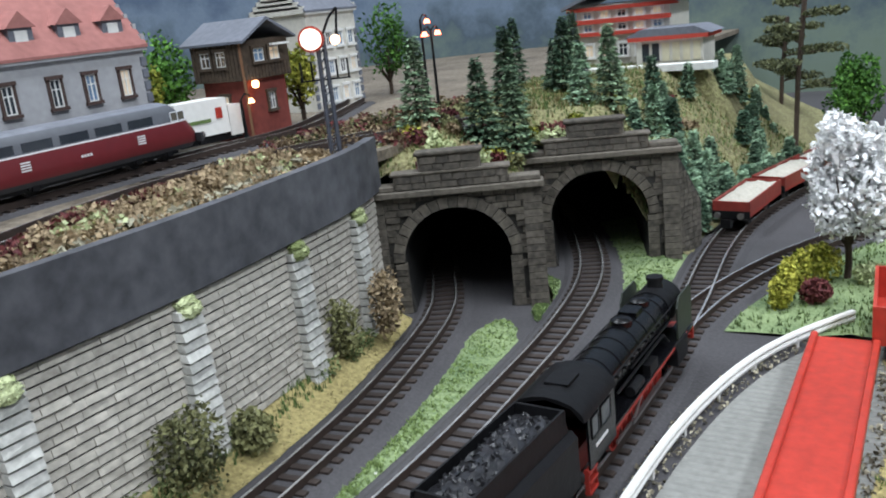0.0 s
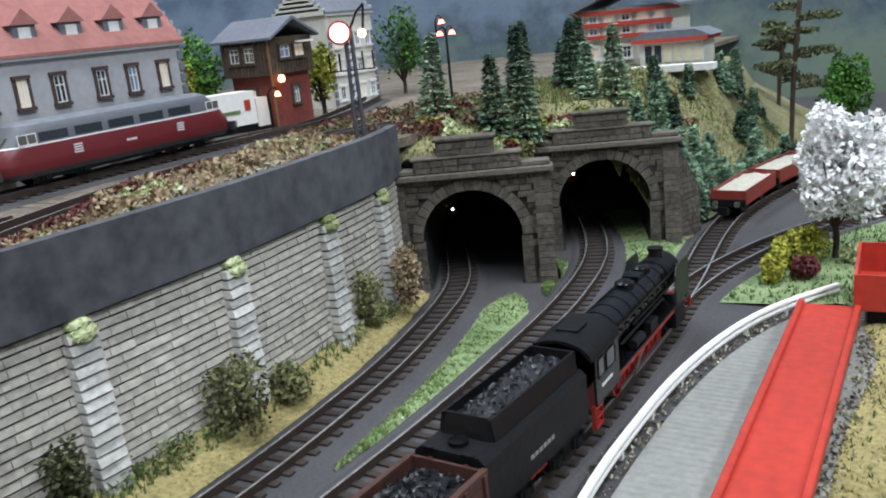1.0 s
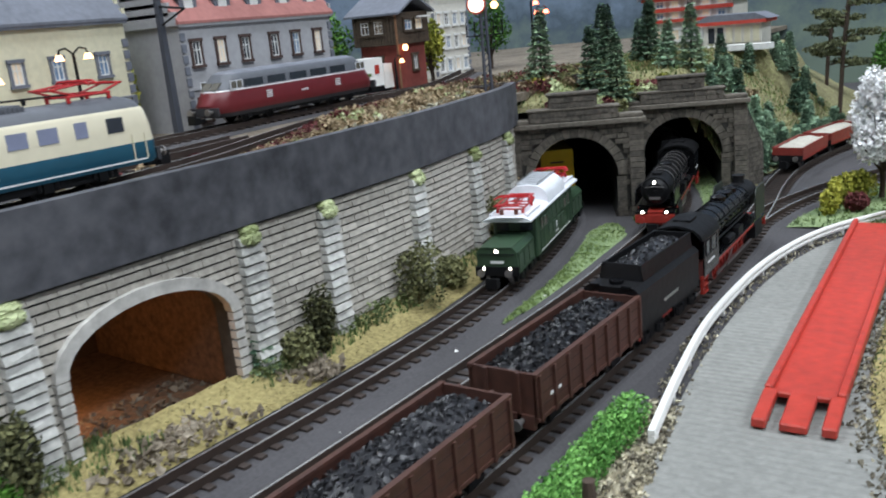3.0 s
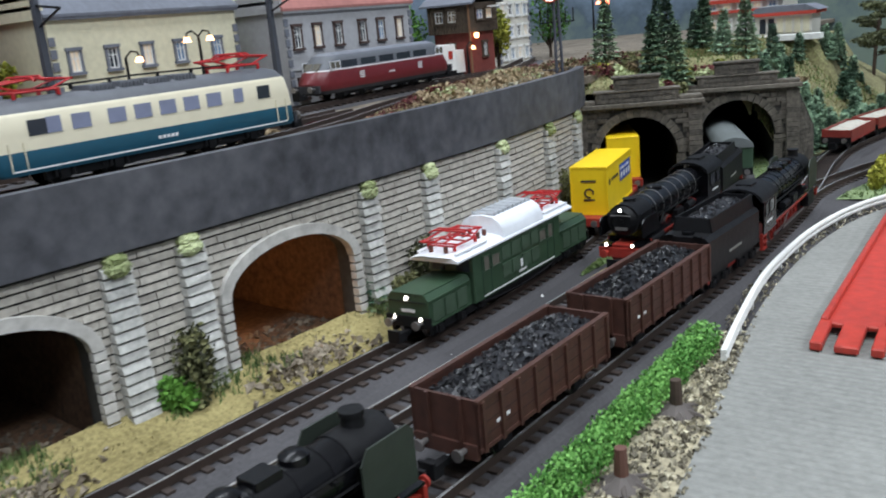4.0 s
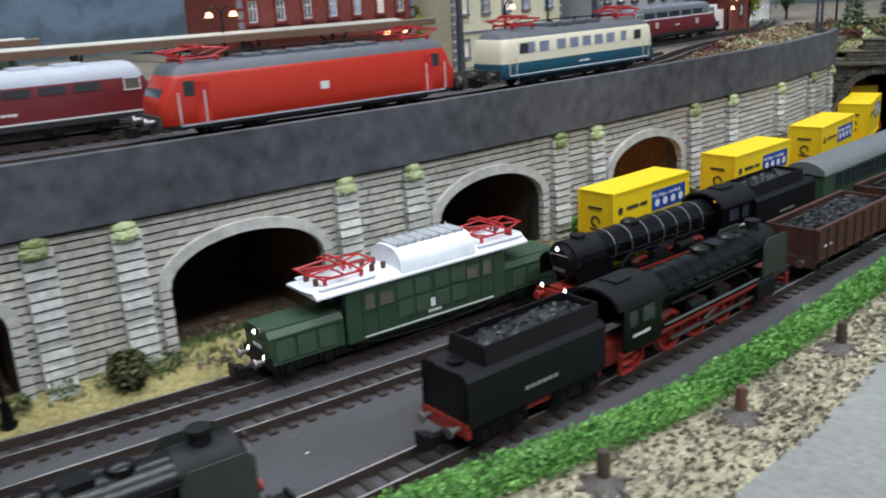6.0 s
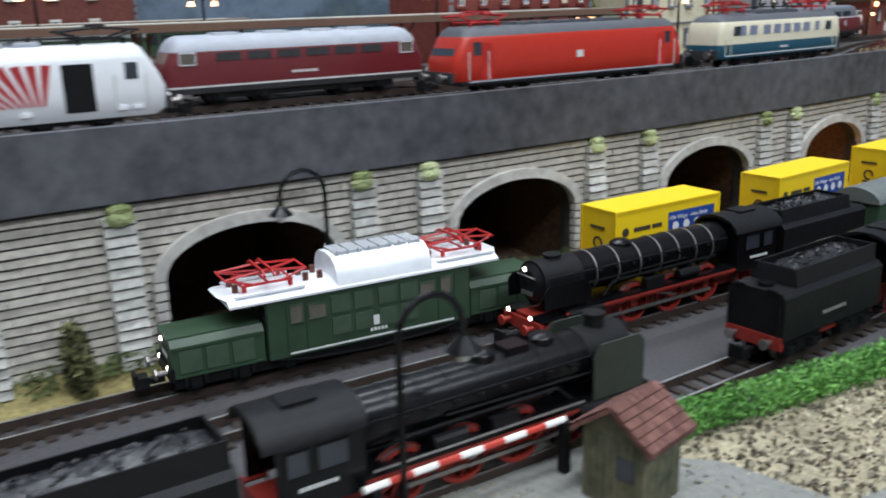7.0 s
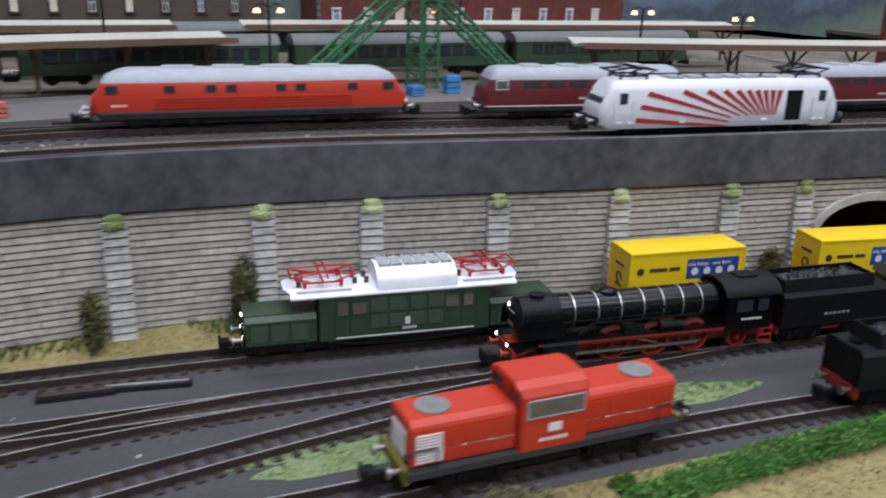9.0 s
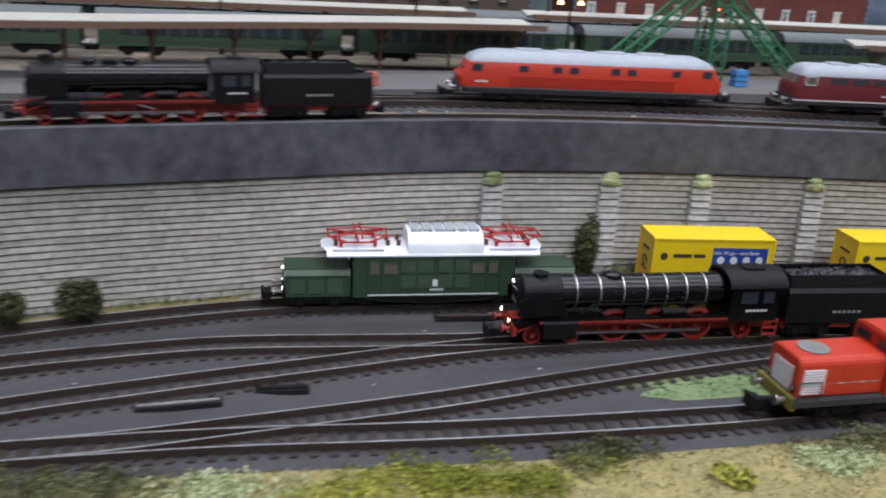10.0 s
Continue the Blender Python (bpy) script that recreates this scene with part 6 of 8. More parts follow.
def green_electric():
    t = thing("electric_locomotive", "dark green electric locomotive with silver roof and red pantographs", "locomotive", "locomotives")
    bm = N()
    shell(bm, [(5.0, 29.5, 9.1, 0.6, 0), (21.2, 29.5, 9.1, 0.6, 0), (21.8, 29.2, 8.8, 0.6, 0)])
    body = part("body", bm, GREENL, t)
    panes(body, [(20.2, 23.2, 14.6, 19.4), (-23.2, -20.2, 14.6, 19.4), (13.8, 18.2, 14.8, 18.6), (-18.2, -13.8, 14.8, 18.6)], 9.1, "window", LITWIN, GREENG)
    gr = [(a, a + 5.2, b, b + 5.0) for a in (-12.8, -6.4, 0.6, 7.0) for b in (8.6, 15.0)]
    panes(body, gr, 9.1, "ventilation_grille", GREENG, None, 0.3)
    for q in (19.2, 24.4, -19.2, -24.4):
        panes(body, [(q - 0.15, q + 0.15, 6.2, 20)], 9.1, "door_edge", mat("door_groove", (0.012, 0.035, 0.02), 0.6), None, 0.15)
    stripe(body, -24, 24, 5.6, 6.1, 9.1, WHITEPR, "white_line")
    bars(body, -3.4, 1.8, 7.4, 9.1, 5)
    panes(body, [(-2.6, 0.8, 9.2, 12.0)], 9.15, "emblem", WHITEPR)
    for d in (-1, 1):
        bm = N()
        prism(bm, [(-8.0, 5), (8.0, 5), (8.0, 13.6), (6.6, 15.4), (-6.6, 15.4), (-8.0, 13.6)], "x", d * 30.2, d * 53.4)
        hood = part("hood", bm, GREENL, t)
        bm = N()
        for s_ in (-1, 1):
            box(bm, min(d * 31, d * 53), max(d * 31, d * 53), s_ * 8.1 - 0.25, s_ * 8.1 + 0.25, 13.0, 13.7)
            box(bm, min(d * 31, d * 53), max(d * 31, d * 53), s_ * 8.1 - 0.25, s_ * 8.1 + 0.25, 5.2, 5.8)
        box(bm, min(d * 31, d * 53.6), max(d * 31, d * 53.6), -6.3, 6.3, 15.3, 15.8)
        part("rim", bm, GREENL, hood)
        panes(hood, [(min(d * a, d * (a + 5.4)), max(d * a, d * (a + 5.4)), 6.4, 12.4) for a in (33, 39.6, 46.2)], 8.0, "ventilation_grille", GREENG, None, 0.35)
        bm = N()
        for a in (33.2, 34.6):
            rods(bm, [(d * 53.8, -7, 13 - a * 0), (d * 53.8, 7, 13)], 0.2)
        part("handrail", bm, BLACKM, hood)
        lights(hood, [(d * 53.4, -5.2, 7.6), (d * 53.4, 5.2, 7.6), (d * 53.4, 0, 14.2)], d, HEADLIGHT if d > 0 else LITWIN)
        bm = N()
        box(bm, min(d * 53.4, d * 53.6), max(d * 53.4, d * 53.6), -2.6, 2.6, 9.4, 10.4)
        part("number_plate", bm, WHITEPR, hood)
        buffers(t, d * 54.2, BLACKM)
        bm = N()
        for s_ in (-1, 1):
            box(bm, min(d * 29.5, d * 29.7), max(d * 29.5, d * 29.7), s_ * 5 - 2.6, s_ * 5 + 2.6, 16, 20)
        part("windscreen", bm, GLASS, body)
        bogie(t, d * 36, 24, 3, 3.9, 34)
    bm = N()
    prof = [(-9.8, 21.6), (-9.8, 22.2), (-7.5, 23.3), (-4, 23.9), (4, 23.9), (7.5, 23.3), (9.8, 22.2), (9.8, 21.6)]
    prism(bm, prof, "x", -40.5, 40.5)
    for v in bm.verts:
        if abs(v.co.x) > 40 and abs(v.co.y) > 7:
            v.co.x *= 0.955
    roof = part("roof", bm, SILVER, t, "silver roof")
    bm = N()
    prism(bm, [(-9.2, 22.6), (-8.8, 25.4), (-7.4, 28.0), (-4.8, 29.7), (0, 30.2), (4.8, 29.7), (7.4, 28.0), (8.8, 25.4), (9.2, 22.6)], "x", -17.5, 10)
    part("roof_hood", bm, SILVER, roof, smooth=True)
    bm = N()
    for q in (-16.5, -12.2, -7.9, -3.6, 0.7, 5.0):
        box(bm, q, q + 3.6, -4.4, 4.4, 29.3, 30.6)
    for q in range(-16, 10, 3):
        for s_ in (-1, 1):
            cyl(bm, (q, s_ * 4.6, 29), (q, s_ * 4.6, 31.2), 0.3, 5)
    part("roof_resistor", bm, mat("silver_mesh", (0.5, 0.52, 0.55), 0.45, 0.5, var=0.4, scale=2500), roof)
    bm = N()
    for q in (-36, -20, 13, 17, 36):
        for y in (-3, 3):
            cyl(bm, (q * 0.98, y, 23.8), (q * 0.98, y, 26), 0.8, 7)
    rods(bm, [(-15, -3, 26), (-15, 3, 26), (-20, 4, 25.6)], 0.3)
    part("insulator", bm, mat("brown_insulator", (0.10, 0.03, 0.02), 0.3), roof)
    for q in (-29, 27.5):
        pantograph(roof, q, 24.8, PANTO)
        bm = N()
        for s_ in (-7.5, 7.5):
            box(bm, q - 9, q + 9, s_ - 0.6, s_ + 0.6, 23.6, 24.2)
        part("roof_walk", bm, SILVER, roof)
    bm = N()
    box(bm, -26, 26, -8.4, 8.4, 2.8, 5)
    rods(bm, [(-28, -9, 5), (-18, -9, 3.2), (0, -9, 2.4), (18, -9, 3.2), (28, -9, 5)], 0.3)
    rods(bm, [(-28, 9, 5), (-18, 9, 3.2), (0, 9, 2.4), (18, 9, 3.2), (28, 9, 5)], 0.3)
    part("underframe", bm, BLACKM, t)
    for ob in t.children:
        ob.matrix_basis = Matrix.Diagonal((1.06, 1, 1, 1)) @ ob.matrix_basis
    return t


def container_wagon():
    t = thing("container_wagon", "low red flat wagon carrying a yellow container", "wagon", "container wagons")
    bm = N()
    box(bm, -37, 37, -8.4, 8.4, 5.4, 7.0)
    part("deck", bm, FRAME_RED, t)
    bm = N()
    for s_ in (-1, 1):
        box(bm, -37, 37, s_ * 7.6 - 0.6, s_ * 7.6 + 0.6, 3.6, 5.4)
    part("sill", bm, WAGON, t)
    for d in (-1, 1):
        bogie(t, d * 25, 11, 2, 2.9, 18)
        buffers(t, d * 37.2, BLACKM, FRAME_RED)
    return t


def text(parent, words, size, m, material, name="lettering"):
    cu = bpy.data.curves.new(name, "FONT")
    cu.body, cu.size, cu.extrude, cu.align_x = words, size * M, 0.00008, "LEFT"
    ob = new(name, cu)
    dg = bpy.context.evaluated_depsgraph_get()
    me = bpy.data.meshes.new_from_object(ob.evaluated_get(dg))
    bpy.data.objects.remove(ob)
    me.materials.clear()
    me.materials.append(material)
    ob = new(name, me)
    ob.parent = parent
    ob.matrix_basis = m
    return ob


def container():
    t = thing("container", "bright yellow container with blue and white print on a wagon", "container", "containers")
    bm = N()
    box(bm, -25, 25, -8.3, 8.3, 7.2, 29.0)
    bevelled(bm, 0.3)
    body = part("body", bm, YELLOW, t)
    bm = N()
    for x in (-24.9, 24.9):
        for y in (-8.2, 8.2):
            box(bm, x - 0.5, x + 0.5, y - 0.35, y + 0.35, 7.0, 28.8)
    box(bm, -25.2, 25.2, -8.6, 8.6, 28.2, 28.9)
    box(bm, -25.2, 25.2, -8.6, 8.6, 7.0, 7.9)
    part("frame", bm, YELLOW, body)
    for s_ in (-1, 1):
        bm = N()
        y = s_ * 8.35
        box(bm, -22.5, 0.5, min(y, y + s_ * 0.1), max(y, y + s_ * 0.1), 17.2, 25.2)
        pn = part("advert_panel", bm, BLUE, body, "blue printed advert panel")
        bm = N()
        for i in range(4):
            xx = -20.5 + 5.4 * i
            cyl(bm, (xx + 1.2, y + s_ * 0.1, 20), (xx + 1.2, y + s_ * 0.17, 20), 1.6, 10)
        part("symbol", bm, WHITEPR, pn)
        for a, b in ((3.6, 8.2), (9.2, 16.8)):
            bm = N()
            box(bm, a, b, min(y, y + s_ * 0.12), max(y, y + s_ * 0.12), 21.0, 22.4)
            part("lettering_bar", bm, DARKPR, body)
        bm = N()
        cyl(bm, (20.6, y, 21.4), (20.6, y + s_ * 0.12, 21.4), 1.5, 14, 1.5)
        part("emblem", bm, DARKPR, body)
        if s_ > 0:
            text(pn, "Alle Wege - eine Bank", 2.1, pose(0.0002 * 1, (8.35 + 0.12) * M, 22.4 * M, 90, 0, 180), WHITEPR)
        else:
            text(pn, "Alle Wege - eine Bank", 2.1, pose(-22 * M, -(8.35 + 0.12) * M, 22.4 * M, 90, 0, 0), WHITEPR)
    bm = N()
    for i in range(14):
        a = i / 14 * 5.2
        r = 1.9
        cyl(bm, (25.1, r * math.cos(a), 17 + r * math.sin(a)), (25.35, r * math.cos(a), 17 + r * math.sin(a)), 0.45, 5)
    box(bm, 25.1, 25.35, -2.6, 2.6, 13.6, 14.3)
    box(bm, 25.1, 25.35, -3.6, 3.2, 22.0, 22.9)
    part("emblem", bm, DARKPR, body)
    return t


SPINS = []


def steam_loco(label, plates="tall", bands=False, drivers=3, lit=False, wire=False):
    t = thing("steam_locomotive", label, "locomotive", "locomotives")
    bm = N()
    box(bm, -47, 46, -3.4, 3.4, 3.4, 9.4)
    part("frame", bm, FRAME_RED, t)
    bm = N()
    box(bm, -30, 38, -8.7, 8.7, 10.0, 10.7)
    box(bm, 38, 46, -8.7, 8.7, 8.6, 9.3)
    part("running_board", bm, BLACKP, t)
    bm = N()
    for s_ in (-1, 1):
        box(bm, -30, 38, s_ * 8.6 - 0.2, s_ * 8.6 + 0.2, 9.2, 10.0)
        box(bm, -28, 24, s_ * 7.2 - 0.8, s_ * 7.2 + 0.8, 8.2, 9.4)
    part("valance", bm, FRAME_RED, t, "red running-board edge")
    bm = N()
    cyl(bm, (-26, 0, 18.2), (31, 0, 18.2), 6.1, 28)
    boiler = part("boiler", bm, BLACKP, t, smooth=True)
    bm = N()
    cyl(bm, (30, 0, 18.2), (43, 0, 18.2), 6.35, 28)
    cyl(bm, (43, 0, 18.2), (44.4, 0, 18.2), 5.6, 28, 3.8)
    cyl(bm, (44.4, 0, 18.2), (44.9, 0, 18.2), 1.0, 8)
    sm = part("smokebox", bm, BLACKM, t, smooth=True)
    bm = N()
    rods(bm, [(45, -4, 20.4), (45.6, 0, 20.8), (45, 4, 20.4)], 0.2)
    box(bm, 44.6, 45.0, -2.4, 2.4, 14.8, 15.9)
    part("smokebox_fitting", bm, COPPER, sm)
    bm = N()
    ct = 25.0 if bands else 26.4
    cyl(bm, (36.5, 0, 24), (36.5, 0, ct), 2.5, 16, 2.1)
    cyl(bm, (36.5, 0, ct), (36.5, 0, ct + (0.5 if bands else 1.0)), 2.6, 16)
    part("chimney", bm, BLACKM, sm, smooth=True)
    bm = N()
    for x, r, h in (((12, 3.2, 25.4),) if bands else ((21, 2.9, 26.0), (5, 3.0, 26.0))):
        cyl(bm, (x, 0, 23), (x, 0, h - 0.8), r, 16)
        cyl(bm, (x, 0, h - 0.8), (x, 0, h), r, 16, r * 0.6)
    if not bands:
        box(bm, 10, 16, -2.6, 2.6, 23.4, 25.4)
    part("dome", bm, BLACKP, boiler, smooth=True)
    for i, x in enumerate((-20, -13, -6, 1, 9, 17, 25)):
        bm = N()
        cyl(bm, (x, 0, 18.2), (x + 0.6, 0, 18.2), 6.28, 28)
        part("boiler_band", bm, COPPER if bands else BLACKP, boiler, "silver boiler band" if bands else "")
    bm = N()
    for s_ in (-1, 1):
        rods(bm, [(-25, s_ * 6.6, 20.5), (42, s_ * 6.6, 20.5)], 0.22)
        rods(bm, [(-20, s_ * 6.9, 15.5), (20, s_ * 6.9, 15.5), (24, s_ * 7.2, 12)], 0.4)
        rods(bm, [(-8, s_ * 6.5, 17), (30, s_ * 6.5, 16.5)], 0.3)
        box(bm, 2, 9, s_ * 7.4 - 1.1, s_ * 7.4 + 1.1, 10.7, 13.8)
        cyl(bm, (-12, s_ * 7.4, 12.4), (-4, s_ * 7.4, 12.4), 1.5, 10)
        for x in range(-18, 28, 6):
            box(bm, x, x + 0.9, s_ * 6.3 - 0.5, s_ * 6.3 + 0.5, 18.8, 19.6)
    part("boiler_pipework", bm, BLACKM, boiler)
    if wire:
        bm = N()
        for s_ in (-1, 1):
            rods(bm, [(-26, s_ * 8.9, 11.4), (26, s_ * 8.9, 11.4)], 0.35)
        part("handrail", bm, COPPER, t, "bright metal side rail")
    # cab
    bm = N()
    for s_ in (-1, 1):
        box(bm, -45, -27.5, s_ * 8.6 - 0.3, s_ * 8.6 + 0.3, 8.4, 22.0)
    box(bm, -28, -27.4, -8.4, 8.4, 8.4, 23)
    cab = part("cab", bm, BLACKP, t)
    bm = N()
    prof = [(-9.2, 21.4), (-8.6, 23.2), (-6.2, 25.2), (-3, 26.2), (0, 26.5), (3, 26.2), (6.2, 25.2), (8.6, 23.2), (9.2, 21.4), (8.6, 21.4), (6, 24.4), (0, 25.8), (-6, 24.4), (-8.6, 21.4)]
    prism(bm, prof, "x", -47.5, -26.6)
    part("cab_roof", bm, BLACKM, cab, smooth=True)
    bm = N()
    box(bm, -41, -34, -3, 3, 26.2, 26.9)
    part("roof_vent", bm, BLACKM, cab)
    panes(cab, [(-43, -39, 15.5, 20.2), (-37, -31, 15.5, 20.2)], 8.9, "window", GLASS, BLACKP)
    bars(cab, -41, -33, 12.2, 8.9, 6, h=0.8)
    bm = N()
    for s_ in (-1, 1):
        for z in (2.6, 5.2, 7.8):
            box(bm, -46, -41, s_ * 8.2 - 0.8, s_ * 8.2 + 0.8, z, z + 0.5)
        box(bm, -46.2, -45.8, s_ * 8.2 - 0.5, s_ * 8.2 + 0.5, 2.6, 9)
        box(bm, -41.2, -40.8, s_ * 8.2 - 0.5, s_ * 8.2 + 0.5, 2.6, 9)
    part("cab_step", bm, FRAME_RED, t)
    # running gear
    if drivers == 3:
        xs, r = (-18, -3.5, 11), 6.2
    else:
        xs, r = (-20, -10.6, -1.2, 8.2, 17.6), 4.3
    for w in wheels(t, xs, r, FRAME_RED, 12, "driving_wheel"):
        SPINS.append((t, w))
    wheels(t, (26, 39) if drivers == 3 else (31,), 3.1, FRAME_RED, 8, "carrying_wheel")
    if drivers == 3:
        wheels(t, (-35,), 3.9, FRAME_RED, 8, "carrying_wheel")
    for s_ in (-1, 1):
        bm = N()
        box(bm, 25.5, 36.5, s_ * 7.6 - 1.7, s_ * 7.6 + 1.7, 3.6, 9.2)
        cyl(bm, (25, s_ * 7.6, 8.8), (37, s_ * 7.6, 8.8), 1.7, 12)
        part("cylinder", bm, BLACKM, t)
        bm = N()
        box(bm, xs[0] - 1, xs[-1] + 1, s_ * 6.4 - 0.25, s_ * 6.4 + 0.25, r - 2.3, r - 1.3)
        box(bm, xs[1], 26, s_ * 7.3 - 0.25, s_ * 7.3 + 0.25, r - 1.8, r - 0.9)
        rods(bm, [(14, s_ * 7.2, 8.4), (26, s_ * 7.2, 8.6)], 0.5)
        rods(bm, [(xs[1], s_ * 7.6, r), (xs[1] + 8, s_ * 7.6, 8.5)], 0.35)
        part("connecting_rod", bm, COPPER, t)
        if plates:
            z0, z1, x0, x1 = (10.7, 23.4, 29, 44) if plates == "tall" else (12.2, 19.2, 29.5, 45)
            bm = N()
            prism(bm, [(x0, z0), (x1, z0), (x1, z1 - 1.5), (x1 - 1.5, z1), (x0 + 2, z1), (x0, z1 - 3)], "y", s_ * 8.5 - 0.25, s_ * 8.5 + 0.25)
            part("smoke_deflector", bm, BLACKP if plates != "tall" else mat("greenish_black", (0.02, 0.026, 0.02), 0.5), t)
    buffers(t, 46.6, FRAME_RED, FRAME_RED)
    bm = N()
    prism(bm, [(38, 9.3), (46, 6.2), (46, 5.6), (38, 8.6)], "y", -8, 8)
    part("front_apron", bm, FRAME_RED, t)
    lights(t, [(46.8, -5.2, 9.6), (46.8, 5.2, 9.6), (44.9, 0, 22.6)], 1, HEADLIGHT if lit else LITWIN, 0.68)
    return t


def tender(label, tall=True):
    t = thing("tender", label, "tender", "tenders")
    bm = N()
    prism(bm, [(-8.8, 7), (8.8, 7), (8.8, 19.0), (7.4, 20.4), (-7.4, 20.4), (-8.8, 19.0)], "x", -24.5, 24)
    body = part("body", bm, BLACKM, t)
    bm = N()
    for s_ in (-1, 1):
        prism(bm, [(s_ * 7.2, 20), (s_ * 6.2, 25.2), (s_ * 5.7, 25.2), (s_ * 6.5, 20)], "x", -17, 23)
    prism(bm, [(-17, 20), (-17.6, 20), (-16.4, 25.2), (-15.8, 25.2)], "y", -6.4, 6.4)
    prism(bm, [(23, 20), (23.6, 20), (23.6, 25.2), (23, 25.2)], "y", -6.4, 6.4)
    part("bunker", bm, BLACKM, body)
    bm = N()
    heap(bm, -16.5, 23, -6, 6, 22.4, 2.6)
    lumps(bm, -15.5, 22, -5.4, 5.4, 22.8, 2.4, 220, 0.45, 0.95)
    part("coal", bm, COAL, body, "heaped black coal", kind="stuff")
    bm = N()
    box(bm, -24.5, 24, -7, 7, 4.4, 7)
    part("frame", bm, FRAME_RED, t)
    bm = N()
    for s_ in (-1, 1):
        rods(bm, [(-24.9, s_ * 7.6, 8), (-24.9, s_ * 7.6, 17)], 0.25)
        box(bm, -25.2, -24.5, s_ * 5 - 1.5, s_ * 5 + 1.5, 20.4, 21.0)
    cyl(bm, (-20.5, 0, 20.2), (-20.5, 0, 21.4), 2.2, 14)
    part("roof_fitting", bm, BLACKP, body)
    bars(body, -6, 6, 11, 8.85, 6, mat("grey_print", (0.22, 0.22, 0.2), 0.6), 1.0)
    for d in (-1, 1):
        bogie(t, d * 13.5, 11, 2, 3.1, 18)
    buffers(t, -25, BLACKM, FRAME_RED)
    return t


def coal_wagon():
    t = thing("coal_wagon", "rust-red open wagon heaped with black coal on the parked train", "wagon", "coal wagons")
    L, W, z0, z1 = 30.5, 9.0, 7.0, 18.6
    bm = N()
    box(bm, -L, L, -W, W, 6.0, 7.0)
    part("floor", bm, WAGON, t)
    for s_ in (-1, 1):
        bm = N()
        box(bm, -L, L, s_ * W - 0.4, s_ * W + 0.4, z0, z1)
        sd = part("side_wall", bm, WAGON, t)
        bm = N()
        box(bm, -L - 0.3, L + 0.3, s_ * W - 0.7, s_ * W + 0.7, z1 - 0.7, z1 + 0.2)
        box(bm, -L - 0.3, L + 0.3, s_ * (W + 0.3) - 0.4, s_ * (W + 0.3) + 0.4, z0 - 0.4, z0 + 0.5)
        part("rim", bm, WAGON, sd)
        for i in range(9):
            x = -L + 1.2 + i * (2 * L - 2.4) / 8
            bm = N()
            box(bm, x - 0.5, x + 0.5, s_ * (W + 0.75) - 0.4, s_ * (W + 0.75) + 0.4, z0 - 0.6, z1 - 0.4)
            part("stake", bm, WAGON, sd)
        bm = N()
        for z in (9.8, 12.8, 15.8):
            box(bm, -L, L, s_ * (W + 0.38) - 0.06, s_ * (W + 0.38) + 0.06, z, z + 0.25)
        part("board_joint", bm, mat("dark_oxide", (0.03, 0.012, 0.01), 0.8), sd)
        bars(sd, -24, -18, 11, s_ * 9.4 if s_ > 0 else 9.4, 3, side=(s_,), h=0.8)
    for d in (-1, 1):
        bm = N()
        box(bm, min(d * L, d * (L - 0.8)), max(d * L, d * (L - 0.8)), -W, W, z0, z1)
        for y in (-4.5, 4.5):
            box(bm, min(d * L, d * (L + 0.7)), max(d * L, d * (L + 0.7)), y - 0.5, y + 0.5, z0 - 0.4, z1)
        part("end_wall", bm, WAGON, t)
        buffers(t, d * 31.2, BLACKM, WAGON)
    bm = N()
    heap(bm, -L + 0.8, L - 0.8, -W + 0.4, W - 0.4, 15.6, 3.6, 20, 8)
    lumps(bm, -L + 1.5, L - 1.5, -W + 1, W - 1, 16.0, 3.5, 620, 0.5, 1.15)
    part("coal", bm, COAL, t, "heaped black coal", kind="stuff")
    bm = N()
    for s_ in (-1, 1):
        box(bm, -L, L, s_ * 5.6 - 0.5, s_ * 5.6 + 0.5, 4.6, 6)
        for x in (-18, 18):
            box(bm, x - 3, x + 3, s_ * 6.6 - 0.5, s_ * 6.6 + 0.5, 2.2, 6)
    part("underframe", bm, BLACKM, t)
    wheels(t, (-18, 18), 3.1, BLACKM)
    return t


def coach(label, L=132.0):
    t = thing("passenger_coach", label, "coach", "green coaches")
    h = L / 2
    bm = N()
    shell(bm, [(5.5, h, 9.0, 0.8, 0), (19.5, h, 9.0, 0.8, 0)])
    body = part("body", bm, GREENC, t)
    bm = N()
    prism(bm, [(-9.4, 19.2), (-8.8, 21.2), (-6.4, 23.2), (-3, 24.4), (0, 24.8), (3, 24.4), (6.4, 23.2), (8.8, 21.2), (9.4, 19.2)], "x", -h - 0.6, h + 0.6)
    part("roof", bm, GREYROOF, t, "dull grey rounded roof", smooth=True)
    panes(body, [(x, x + 5.6, 12.2, 17.4) for x in np.arange(-h + 12, h - 16, 8.6)], 9.0, "window", GLASS, BLACKM)
    stripe(body, -h, h, 8.0, 8.4, 9.0, DARKPR)
    for d in (-1, 1):
        bogie(t, d * (h - 22), 15, 2, 3.0, 24)
        buffers(t, d * (h + 0.6), BLACKM)
        bm = N()
        box(bm, min(d * h, d * (h + 0.5)), max(d * h, d * (h + 0.5)), -3.4, 3.4, 7, 18)
        part("end_door", bm, BLACKM, body)
    return t


